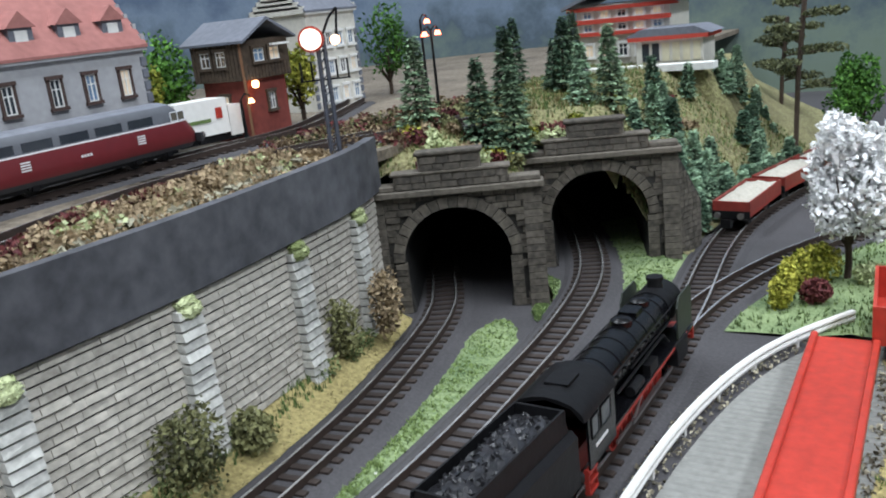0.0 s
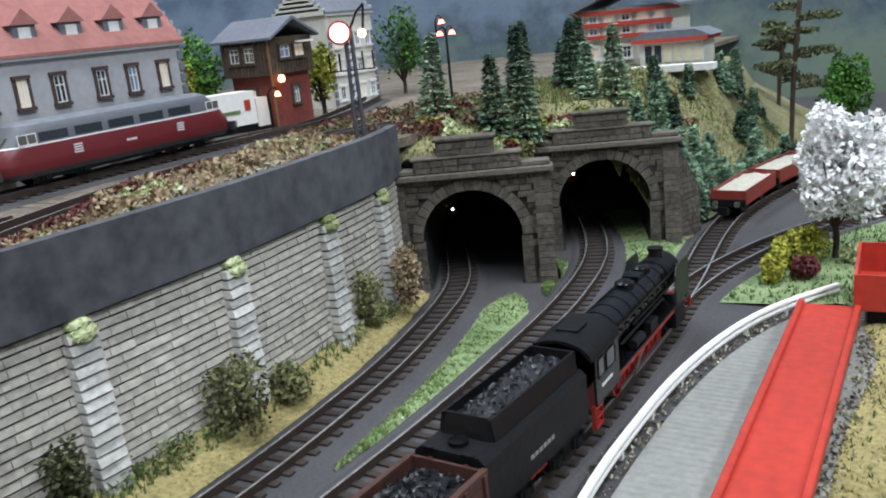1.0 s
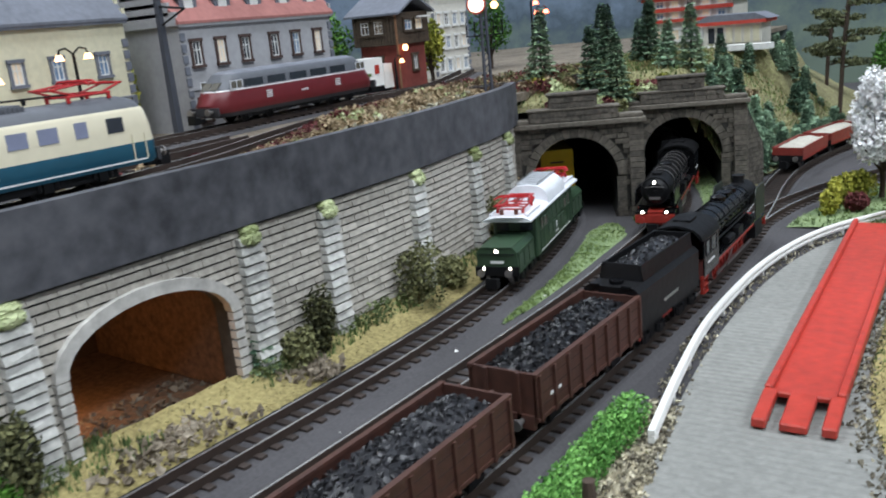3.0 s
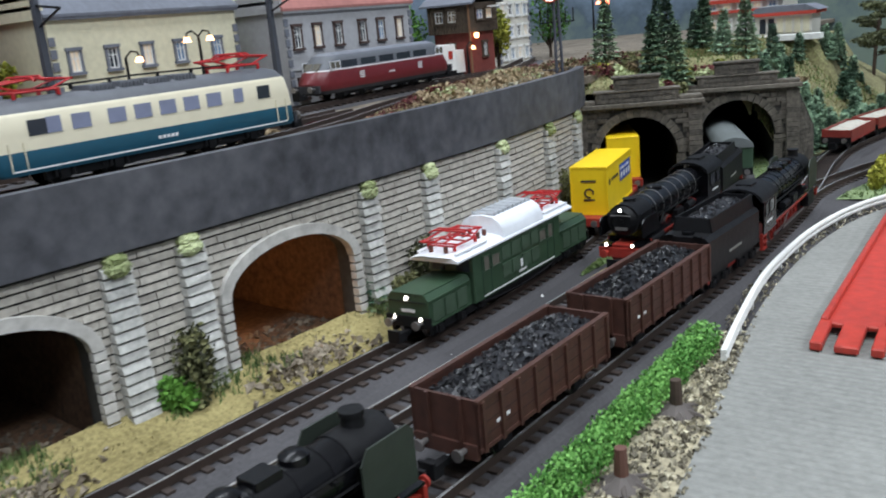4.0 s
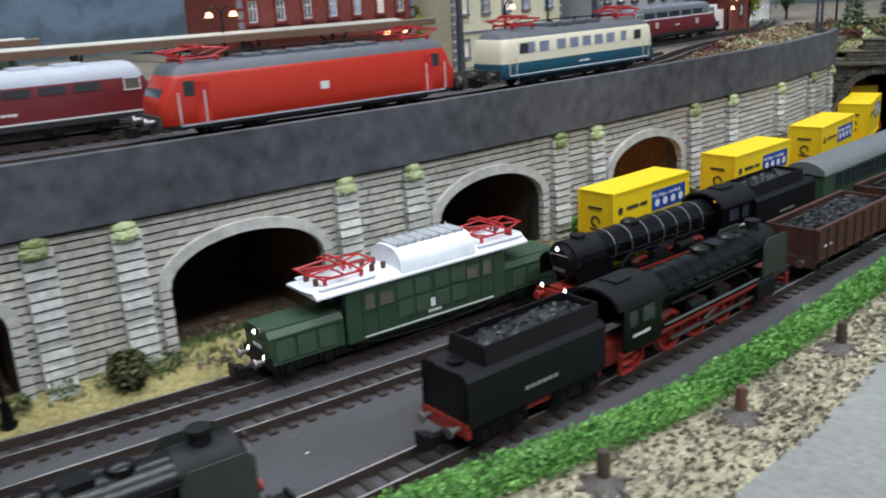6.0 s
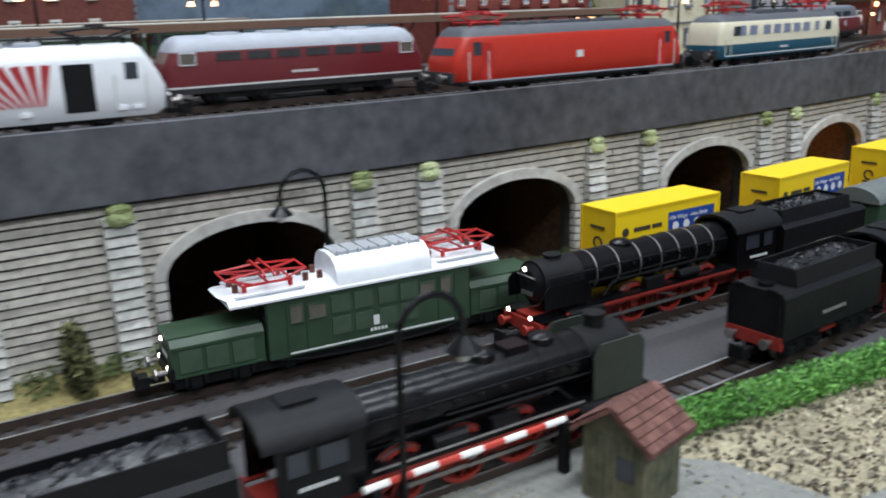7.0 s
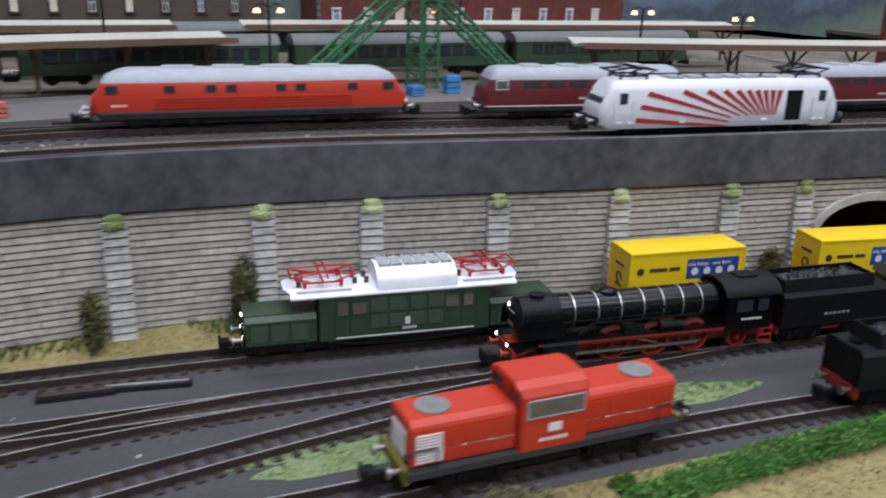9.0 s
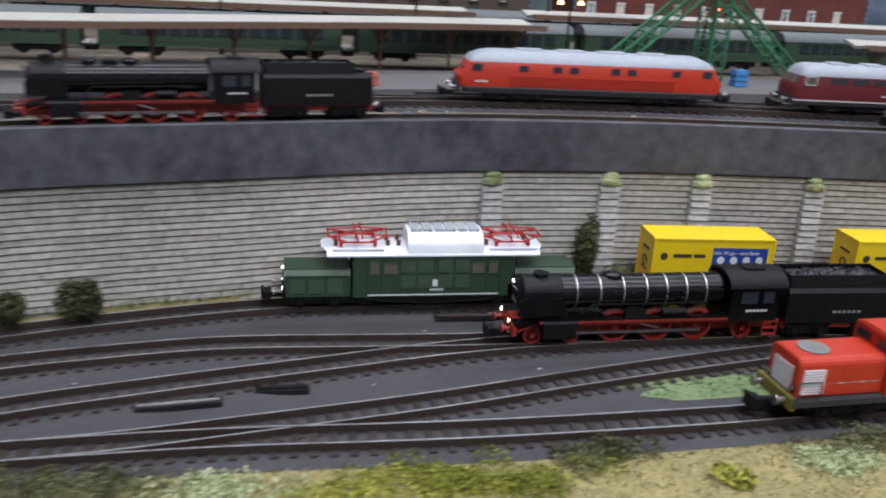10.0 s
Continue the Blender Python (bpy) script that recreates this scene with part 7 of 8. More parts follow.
# ---- parked diesel and electric locomotives ----
BEIGE = mat("cream_loco_paint", (0.72, 0.66, 0.50), 0.4, var=0.05, bump=0.03)
OCEAN = mat("ocean_blue_paint", (0.012, 0.085, 0.14), 0.4, var=0.08, bump=0.03)
DARKGREY = mat("dark_grey_roof", (0.09, 0.095, 0.11), 0.55, var=0.15, bump=0.1)
MIDGREY = mat("light_grey_roof", (0.36, 0.38, 0.43), 0.5, var=0.1, bump=0.08)
WINE = mat("dark_red_paint", (0.13, 0.014, 0.018), 0.38, var=0.08, bump=0.03)
TRAFFIC = mat("traffic_red_paint", (0.48, 0.026, 0.012), 0.35, var=0.06, bump=0.03)
ORANGE = mat("orange_red_paint", (0.50, 0.034, 0.012), 0.42, var=0.06, bump=0.03)
WHITEL = mat("gloss_white_paint", (0.74, 0.75, 0.78), 0.3, var=0.04, bump=0.02)
SKIRT = mat("black_grey_skirt", (0.03, 0.03, 0.034), 0.6)
BLUEWIN = mat("blue_grey_window", (0.22, 0.24, 0.34), 0.15, var=0.1, bump=0)


def box_loco(name, label, levels, mats_, L, nb=2, wins=(), wmat=GLASS, wframe=None, bog=None, lit=None):
    t = thing(name, label, "locomotive", "locomotives")
    bm = N()
    shell(bm, levels)
    body = part("body", bm, mats_, t, smooth=True)
    hw = levels[1][2]
    if wins:
        panes(body, wins, hw, "window", wmat, wframe, 0.16)
    bm = N()
    box(bm, -L / 2 + 30, L / 2 - 30, -7.8, 7.8, 2.4, 6)
    part("underframe_tank", bm, BLACKM, t)
    b = bog if bog else L / 2 - 27
    for d in (-1, 1):
        bogie(t, d * b, 16 if nb == 2 else 22, nb, 3.4, 26 if nb == 2 else 31)
        buffers(t, d * (L / 2), BLACKM, SKIRT)
    return t, body, hw


def nose_panes(body, hx, items, material=GLASS, tilt=0.0):
    """End windows on both noses: (y0, y1, z0, z1)."""
    for d in (-1, 1):
        for y0, y1, z0, z1 in items:
            bm = N()
            vs = [bm.verts.new(p) for p in ((d * (hx + 0.15), y0, z0), (d * (hx + 0.15), y1, z0), (d * (hx - tilt + 0.15), y1, z1), (d * (hx - tilt + 0.15), y0, z1),
                  (d * (hx - 0.6), y0, z0), (d * (hx - 0.6), y1, z0), (d * (hx - tilt - 0.6), y1, z1), (d * (hx - tilt - 0.6), y0, z1))]
            quad_faces(bm, vs, ((3, 2, 1, 0), (4, 5, 6, 7), (0, 1, 5, 4), (1, 2, 6, 5), (2, 3, 7, 6), (3, 0, 4, 7)))
            bmesh.ops.recalc_face_normals(bm, faces=bm.faces[:])
            part("windscreen", bm, material, body)


def roof_gear(t, L, z, material, panto, hatches=True, single_arm=False):
    for d in (-1, 1):
        pantograph(t, d * (L / 2 - 17), z, panto)
    bm = N()
    for x in np.arange(-L / 2 + 32, L / 2 - 34, 9.0):
        box(bm, x, x + 7.4, -5.4, 5.4, z - 1.4, z + 0.7, ins=0.5)
        for q in np.arange(x + 0.8, x + 7, 1.2):
            for s_ in (-1, 1):
                box(bm, q, q + 0.6, s_ * 5.5 - 0.2, s_ * 5.5 + 0.2, z - 1, z + 0.3)
    part("roof_hatch", bm, material, t)
    bm = N()
    rods(bm, [(-L / 2 + 18, 2, z + 1.4), (0, 3, z + 1.8), (L / 2 - 18, 2, z + 1.4)], 0.3)
    for x in (-20, -8, 8, 20):
        cyl(bm, (x, 2.6, z), (x, 2.6, z + 1.8), 0.6, 6)
    part("roof_line", bm, BLACKM, t)


def cream_electric():
    t, b, hw = box_loco("electric_locomotive", "cream and blue electric locomotive with red pantographs on the upper deck",
                        [(4.6, 49, 8.8, 2.0, 1), (5.4, 50, 9.2, 2.2, 1), (10.6, 50, 9.2, 2.4, 0), (15, 49.6, 9.2, 2.6, 0), (19.2, 48.5, 9.2, 2.7, 0), (20.2, 48.0, 8.7, 2.8, 2), (22.2, 46.8, 7.4, 3, 2), (23.4, 44, 4.6, 3, 2)], [BEIGE, OCEAN, DARKGREY], 102,
                        wins=[(x, x + 5.4, 14.2, 18.2) for x in (-28, -17.4, -9.2, -1, 7.2, 15.4)] + [(25.6, 29.2, 14.2, 18.4), (-35, -31, 14.2, 18.4)], wmat=BLUEWIN)
    panes(b, [(x, x + 5, 14.2, 18.2) for x in (-40, 35)], hw, "window", GLASS, None, 0.16)
    nose_panes(b, 49.4, [(-6.6, -2.4, 14.2, 18), (-1.6, 1.6, 14.2, 18), (2.4, 6.6, 14.2, 18)], GLASS, 0.9)
    stripe(b, -46, 46, 5.6, 6.0, hw, WHITEPR, "white_line")
    bars(b, -3, 4, 7.6, hw, 5)
    bm = N()
    for x in (-46, -42, 42, 46):
        for s_ in (-1, 1):
            rods(bm, [(x, s_ * 9.5, 6), (x, s_ * 9.5, 13)], 0.2)
    part("handrail", bm, BEIGE, b)
    roof_gear(t, 102, 24, DARKGREY, PANTO)
    lights(b, [(-50, -5.4, 8), (-50, 5.4, 8)], -1, LITWIN, 0.9)
    return t


def modern_electric(label, paint, roof, lion=False):
    t, b, hw = box_loco("electric_locomotive", label,
                        [(3.4, 55, 8.6, 2.0, 1), (5.0, 57.5, 9.2, 2.6, 0), (11, 58, 9.3, 3, 0), (13.5, 57, 9.3, 3, 0), (18.9, 54.2, 9.3, 3, 0), (20.0, 53.5, 8.9, 3, 2), (22, 52.4, 8.0, 3, 2), (23.2, 51, 6.4, 3, 2)], [paint, SKIRT if not lion else paint, roof], 118)
    nose_panes(b, 56.8, [(-6.8, 6.8, 13.8, 18.6)], GLASS, 2.7)
    panes(b, [(x, x + 3.6, 13.6, 18.2) for x in (-50, 46)], hw, "window", GLASS, None, 0.16)
    bm = N()
    for d in (-1, 1):
        for x in (43.5, 52):
            for s_ in (-1, 1):
                rods(bm, [(d * x, s_ * 9.6, 5.2), (d * x, s_ * 9.6, 15)], 0.22)
    part("handrail", bm, WHITEPR, b)
    roof_gear(t, 118, 23.6, MIDGREY if lion else DARKGREY, PANTO if not lion else BLACKM)
    if lion:
        # fan of red stripes, a black loading door and grey fittings
        ST = mat("red_fan_stripe", (0.42, 0.03, 0.035), 0.35, var=0.1, bump=0)
        for s_ in (-1, 1):
            for i in range(12):
                a = radians(7 + 8.0 * i)
                x0, z0 = -24.0, 2.0
                c_, n_ = math.cos(a), math.sin(a) * 0.62
                r1 = min(66.0, 16.6 / max(0.12, n_))
                r0 = max(r1 * 0.34, 6.0 / max(0.12, n_) if i > 2 else 22.0)
                q = [(x0 + c_ * r0, z0 + n_ * r0, 0.35), (x0 + c_ * r1, z0 + n_ * r1, 1.25)]
                vs = []
                for xx, zz, w in q:
                    vs += [(xx - math.sin(a) * w, zz + c_ * w * 0.8), (xx + math.sin(a) * w, zz - c_ * w * 0.8)]
                bm = N()
                prism(bm, [vs[0], vs[1], vs[3], vs[2]], "y", s_ * 9.28, s_ * 9.5)
                part("red_stripe", bm, ST, b)
        panes(b, [(-38, -30, 5.6, 18.4)], hw, "loading_door", BLACKM, None, 0.25)
        for x in (-49, -45, -20, 20, 44, 49):
            panes(b, [(x - 1.3, x + 1.3, 5.4, 6.4)], hw, "vent", SILVER, None, 0.5)
    else:
        panes(b, [(-1.6, 1.6, 10.6, 13.2)], hw + 0.05, "emblem", WHITEPR)
        for x in (-44, 44):
            panes(b, [(x - 2.3, x + 2.3, 5.2, 17.8)], hw, "cab_door", mat("door_red", (0.5, 0.02, 0.013), 0.45), None, 0.2)
        stripe(b, -52, 52, 4.4, 5.0, hw, MIDGREY, "grey_sill")
    return t


def wine_diesel(label, L=101.0):
    t, b, hw = box_loco("diesel_locomotive", label,
                        [(4.4, L / 2 - 2, 8.8, 2.2, 1), (6.4, L / 2 - 0.6, 9.2, 2.5, 3), (7.0, L / 2 - 0.5, 9.2, 2.5, 0), (12.6, L / 2 - 0.5, 9.2, 2.8, 0), (14.4, L / 2 - 1.4, 9.2, 3, 0), (18.2, L / 2 - 3.4, 9.0, 3, 2), (20.6, L / 2 - 4.4, 8.2, 3, 2), (22.6, L / 2 - 6, 6.0, 3, 2), (23.4, L / 2 - 8, 3, 2, 2)], [WINE, SKIRT, MIDGREY, WHITEPR], L)
    nose_panes(b, L / 2 - 1.6, [(-6.4, -0.7, 14.6, 18), (0.7, 6.4, 14.6, 18)], LITWIN, 1.8)
    panes(b, [(x, x + 5, 14.2, 17.8) for x in (-L / 2 + 6, L / 2 - 11)], hw, "window", LITWIN, SILVER, 0.16)
    panes(b, [(x, x + 8.5, 15.0, 17.6) for x in (-32, -21, -10, 1, 12, 23)], hw, "ventilation_grille", SKIRT, None, 0.2)
    bm = N()
    for x in (-26, -8, 10, 24):
        box(bm, x - 5, x + 5, -4.5, 4.5, 22.6, 24, ins=0.6)
    part("roof_fan", bm, MIDGREY, b)
    bars(b, -5, 5, 9.4, hw, 6)
    return t


def rounded_diesel():
    L = 115.0
    t, b, hw = box_loco("diesel_locomotive", "dark red diesel locomotive with rounded noses and grey top",
                        [(3.6, 54, 8.4, 6, 1), (5.4, 56.6, 9.2, 7.5, 0), (9, 57.4, 9.4, 8, 0), (14.4, 53.6, 9.3, 8, 3), (14.9, 53.0, 9.25, 8, 2), (18.8, 48.6, 8.8, 6.5, 2), (21.4, 46, 7.0, 5, 4), (22.6, 43, 4, 3, 4)], [WINE, SKIRT, DARKGREY, WHITEPR, mat("blue_grey_roof", (0.15, 0.16, 0.19), 0.5)], L)
    panes(b, [(x, x + 12, 15.4, 18.6) for x in (-40, -25, -10, 5, 20)], 9.1, "window_band", GLASS, None, 0.1)
    panes(b, [(x, x + 3.2, 15.3, 18.4) for x in (-48, -44.4, 41.4, 45)], 8.95, "window", LITWIN, SILVER, 0.25)
    nose_panes(b, 52.8, [(-4.6, -0.4, 15.2, 18.2), (0.4, 4.6, 15.2, 18.2)], LITWIN, 3.2)
    for z in (9.2, 10.1, 11.0, 11.9):
        panes(b, [(x, x + 3.8, z, z + 0.5) for x in (-27, 23)], 9.38, "ventilation_slat", WHITEPR, None, 0.1)
    bars(b, -3, 2, 9.5, 9.4, 4)
    return t


def long_red_diesel():
    L = 129.0
    t, b, hw = box_loco("diesel_locomotive", "orange-red heavy diesel locomotive with grey roof on the upper deck",
                        [(4.4, 60.5, 8.8, 2.0, 1), (6.6, 63, 9.2, 2.4, 3), (7.4, 63.4, 9.2, 2.4, 0), (12, 64, 9.2, 2.4, 0), (14, 62, 9.2, 2.4, 0), (18.6, 59.6, 9.1, 3, 2), (20.8, 58, 8.0, 4, 2), (23.0, 53, 5, 4, 2), (23.6, 50, 2.6, 2, 2)], [ORANGE, SKIRT, MIDGREY, DARKGREY], L, nb=3, bog=37)
    for z in (8.6, 9.8, 11, 12.2):
        panes(b, [(-40, 40, z, z + 0.35)], hw, "ridge", ORANGE, None, 0.35)
    panes(b, [(x, x + 4.2, 14.6, 17.4) for x in (-36, -20, -12, 8, 16, 38)], hw, "window", GLASS, None, 0.16)
    panes(b, [(x, x + 4.8, 14.4, 17.6) for x in (-58, 53)], hw, "window", GLASS, None, 0.16)
    nose_panes(b, 61.6, [(-6.4, -0.6, 14.6, 18), (0.6, 6.4, 14.6, 18)], GLASS, 2.0)
    bm = N()
    for x in (-30, -10, 10, 30):
        box(bm, x - 7, x + 7, -4, 4, 22.8, 24.2, ins=0.8)
    part("roof_hatch", bm, MIDGREY, b)
    bars(b, -56, -50, 9.4, hw, 3)
    return t


def red_shunter():
    t = thing("diesel_shunter", "orange-red diesel shunter with end hoods parked on the front track", "locomotive", "locomotives")
    bm = N()
    box(bm, -37.5, 37.5, -9, 9, 5.6, 7.4)
    part("frame", bm, SKIRT, t)
    for x0, x1, nm in ((-36, -9, "short_hood"), (9, 36, "long_hood")):
        bm = N()
        prism(bm, [(-6.9, 7.4), (6.9, 7.4), (6.9, 17.4), (5.4, 18.8), (-5.4, 18.8), (-6.9, 17.4)], "x", x0, x1)
        bevelled(bm, 0.5)
        hood = part(nm, bm, ORANGE, t)
        stripe(hood, x0 + 1, x1 - 1, 11.2, 11.6, 6.9, WHITEPR)
        panes(hood, [(x0 + 1 + 6.4 * i, x0 + 6.6 + 6.4 * i, 8.6, 16) for i in range(4)], 6.86, "hood_door", ORANGE, None, 0.14)
        d = -1 if x0 < 0 else 1
        xe = x0 if d < 0 else x1
        for z in np.arange(8.6, 15.6, 0.8):
            bm = N()
            box(bm, min(xe, xe + d * 0.4), max(xe, xe + d * 0.4), -4.2, 4.2, z, z + 0.45)
            part("grille_slat", bm, SILVER, hood)
        bm = N()
        cyl(bm, (xe - d * 8, 0, 18.7), (xe - d * 8, 0, 19.2), 4.3, 24)
        part("roof_fan", bm, mat("dull_fan_grey", (0.2, 0.2, 0.19), 0.6), hood, "grey round fan cover")
        lights(hood, [(xe, -5.2, 9.4), (xe, 5.2, 9.4)], d, LITWIN, 0.8)
    # louvre panel on the flank of the far hood
    for s_ in (-1, 1):
        for z in np.arange(8.6, 16, 0.75):
            bm = N()
            box(bm, -34.6, -28, s_ * 7.05 - 0.2, s_ * 7.05 + 0.2, z, z + 0.42)
            part("louvre", bm, SILVER, t)
    bm = N()
    shell(bm, [(7.4, 9, 9.0, 0.8, 0), (21.4, 9, 8.8, 0.8, 0), (23.2, 9.6, 7.6, 1, 0), (24.2, 9.2, 5, 1, 0)])
    cab = part("cab", bm, ORANGE, t)
    panes(cab, [(-7.4, 7.4, 16.2, 20.4)], 8.95, "window", LITWIN, MIDGREY, 0.2)
    nose_panes(cab, 9.1, [(-7, -1.5, 19.2, 21.4), (1.5, 7, 19.2, 21.4)], GLASS)
    panes(cab, [(-1.8, 1.8, 11.8, 14)], 9.05, "emblem", WHITEPR)
    bars(cab, -4, 4, 9.4, 9.0, 5)
    bm = N()
    for s_ in (-1, 1):
        for x in (-37, -30, 30, 37):
            rods(bm, [(x, s_ * 8.8, 7.4), (x, s_ * 8.8, 13)], 0.25)
        rods(bm, [(-37, s_ * 8.8, 13), (-30, s_ * 8.8, 13)], 0.25)
        rods(bm, [(37, s_ * 8.8, 13), (30, s_ * 8.8, 13)], 0.25)
    part("handrail", bm, SKIRT, t)
    bm = N()
    box(bm, -9, 9, -7, 7, 2.4, 5.6)
    part("fuel_tank", bm, BLACKM, t)
    for d in (-1, 1):
        bogie(t, d * 20, 13.5, 2, 3.0, 20)
        buffers(t, d * 37.8, BLACKM, mat("yellow_beam", (0.2, 0.16, 0.03), 0.5))
    return t


def red_open_wagon(label, load):
    t = thing("open_wagon", label, "wagon", "red open wagons")
    bm = N()
    box(bm, -24, 24, -8.6, 8.6, 5.4, 6.6)
    part("floor", bm, FRAME_RED, t)
    for s_ in (-1, 1):
        bm = N()
        box(bm, -24, 24, s_ * 8.3 - 0.35, s_ * 8.3 + 0.35, 6.6, 12.6)
        part("side_wall", bm, mat("bright_wagon_red", (0.22, 0.03, 0.022), 0.5), t)
        bm = N()
        box(bm, s_ * 24 - 0.4, s_ * 24 + 0.4, -8.3, 8.3, 6.6, 12.6)
        part("end_wall", bm, mat("bright_wagon_red", (0.22, 0.03, 0.022), 0.5), t)
        buffers(t, s_ * 24.6, BLACKM, BLACKM)
    bm = N()
    heap(bm, -23.4, 23.4, -7.8, 7.8, 11.4, 1.6)
    part("load", bm, load, t, kind="stuff")
    wheels(t, (-14, 14), 3, BLACKM)
    bm = N()
    box(bm, -23, 23, -5, 5, 3.4, 5.4)
    part("underframe", bm, BLACKM, t)
    return t


# train A and train B
e94 = green_electric()
run(e94, T1, TRAIN_A, 61, ZL, 62)
w0, c0 = container_wagon(), container()
for i in range(6):
    w = w0 if i == 0 else copy_thing(w0, Matrix())
    c = c0 if i == 0 else copy_thing(c0, Matrix())
    run(w, T1, TRAIN_A, 174 + 86 * i, ZL, 50)
    run(c, T1, TRAIN_A, 174 + 86 * i, ZL, 50)
sb = steam_loco("black steam locomotive with silver boiler bands hauling green coaches", "low", True, 3, True)
for ob in sb.children:
    if "wheel" in ob.name:
        ob.location.x *= 1.1
    else:
        ob.matrix_basis = Matrix.Diagonal((1.1, 1, 1, 1)) @ ob.matrix_basis
run(sb, T2, TRAIN_B, 53, ZL, 48)
SPIN_B = [w for t_, w in SPINS if t_ is sb]
td = tender("black tender heaped with coal, behind a running locomotive")
run(td, T2, TRAIN_B, 131, ZL, 27)
k0 = coach("dark green passenger coach with a grey rounded roof")
for i in range(3):
    k = k0 if i == 0 else copy_thing(k0, Matrix())
    run(k, T2, TRAIN_B, 229 + 141 * i, ZL, 88)

# the parked row
c1 = steam_loco("black freight steam locomotive with red running gear parked near the tunnels", "tall", False, 5)
c1.matrix_basis = place(c1, T3, T3.s_of_y(150), ZL, 44)
t1 = tender("black tender heaped with coal beside the white guard rail")
t1.matrix_basis = place(t1, T3, T3.s_of_y(150) - 73, ZL, 27)
wa = coal_wagon()
wa.matrix_basis = place(wa, T3, T3.s_of_y(18.5), ZL, 36)
wb = copy_thing(wa, place(wa, T3, T3.s_of_y(-53), ZL, 36))
c2 = steam_loco("black express steam locomotive with tall smoke deflectors and red wheels", "tall", False, 3, False, True)
c2.matrix_basis = place(c2, T3, T3.s_of_y(-146), ZL, 44)
t2 = copy_thing(t1, place(t1, T3, T3.s_of_y(-146) - 76, ZL, 27))
c3 = copy_thing(c2, place(c2, T3, T3.s_of_y(-344), ZL, 44))
t3 = copy_thing(t1, place(t1, T3, T3.s_of_y(-344) - 76, ZL, 27))
v1 = red_shunter()
v1.matrix_basis = place(v1, T3, T3.s_of_y(-551), ZL, 40) @ Matrix.Scale(1.14, 4)
SANDL = mat("pale_sand_load", (0.45, 0.42, 0.36), 0.95, scale=900)
ro = red_open_wagon("dark red open wagon with a pale load on the far track", SANDL)
ro.matrix_basis = place(ro, T3, T3.s_of_y(362), ZL, 28)
for yy in (414, 462):
    copy_thing(ro, place(ro, T3, T3.s_of_y(yy), ZL, 28))

# the upper deck
def park(t, curve, y, flip=False, wb=62):
    t.matrix_basis = place(t, curve, curve.s_of_y(y), ZU, wb, flip)
    return t


park(cream_electric(), U1, -65)
park(modern_electric("bright red electric locomotive with a dark roof on the deck edge", TRAFFIC, DARKGREY), U1, -197)
park(modern_electric("white electric locomotive with a fan of red stripes", WHITEL, WHITEL, True), U1, -410, True)
d0 = park(wine_diesel("dark red diesel locomotive with a silver-grey roof on the upper deck"), U2, -285)
copy_thing(d0, place(d0, U2, U2.s_of_y(-448), ZU, 62))
park(long_red_diesel(), U2, -590)
park(rounded_diesel(), U3, 140)
s01 = steam_loco("black and red steam locomotive standing on the upper deck", "low", False, 3)
s01.matrix_basis = place(s01, U1, U1.s_of_y(-790), ZU, 44, True) @ Matrix.Scale(0.88, 4)
ts = copy_thing(t1, place(t1, U1, U1.s_of_y(-790) + 64, ZU, 27, True) @ Matrix.Scale(0.88, 4))

# rows of green coaches at the far platforms
for cx, y0, cnt in ((-262, -900, 5), (-350, -960, 6)):
    for i in range(cnt):
        copy_thing(k0, pose(cx * M, (y0 + 141 * i) * M, (ZD + 4) * M, 0, 0, 90))


# ---- stones, pilasters and arch rings of the retaining wall ----
def stone_verts(a, b, z0, z1, d, o0=0.0, lean=0.55, jit=0.1):
    """A rough block on the wall from s=a to s=b."""
    g, gz = 0.015, 0.27
    j = [random.uniform(-jit, jit) for _ in range(8)]
    bk = [WALL.side(a + g, o0 - 0.3, z0 + gz), WALL.side(b - g, o0 - 0.3, z0 + gz), WALL.side(b - g, o0 - 0.3, z1 - gz), WALL.side(a + g, o0 - 0.3, z1 - gz)]
    fr = [WALL.side(a + g + 0.1, o0 + d + j[0], z0 + gz + 0.08), WALL.side(b - g - 0.1, o0 + d + j[1], z0 + gz + 0.08), WALL.side(b - g - 0.1, o0 + d * lean + j[2], z1 - gz - 0.15), WALL.side(a + g + 0.1, o0 + d * lean + j[3], z1 - gz - 0.15)]
    return [(p[0] * M, p[1] * M, p[2] * M) for p in bk + fr]


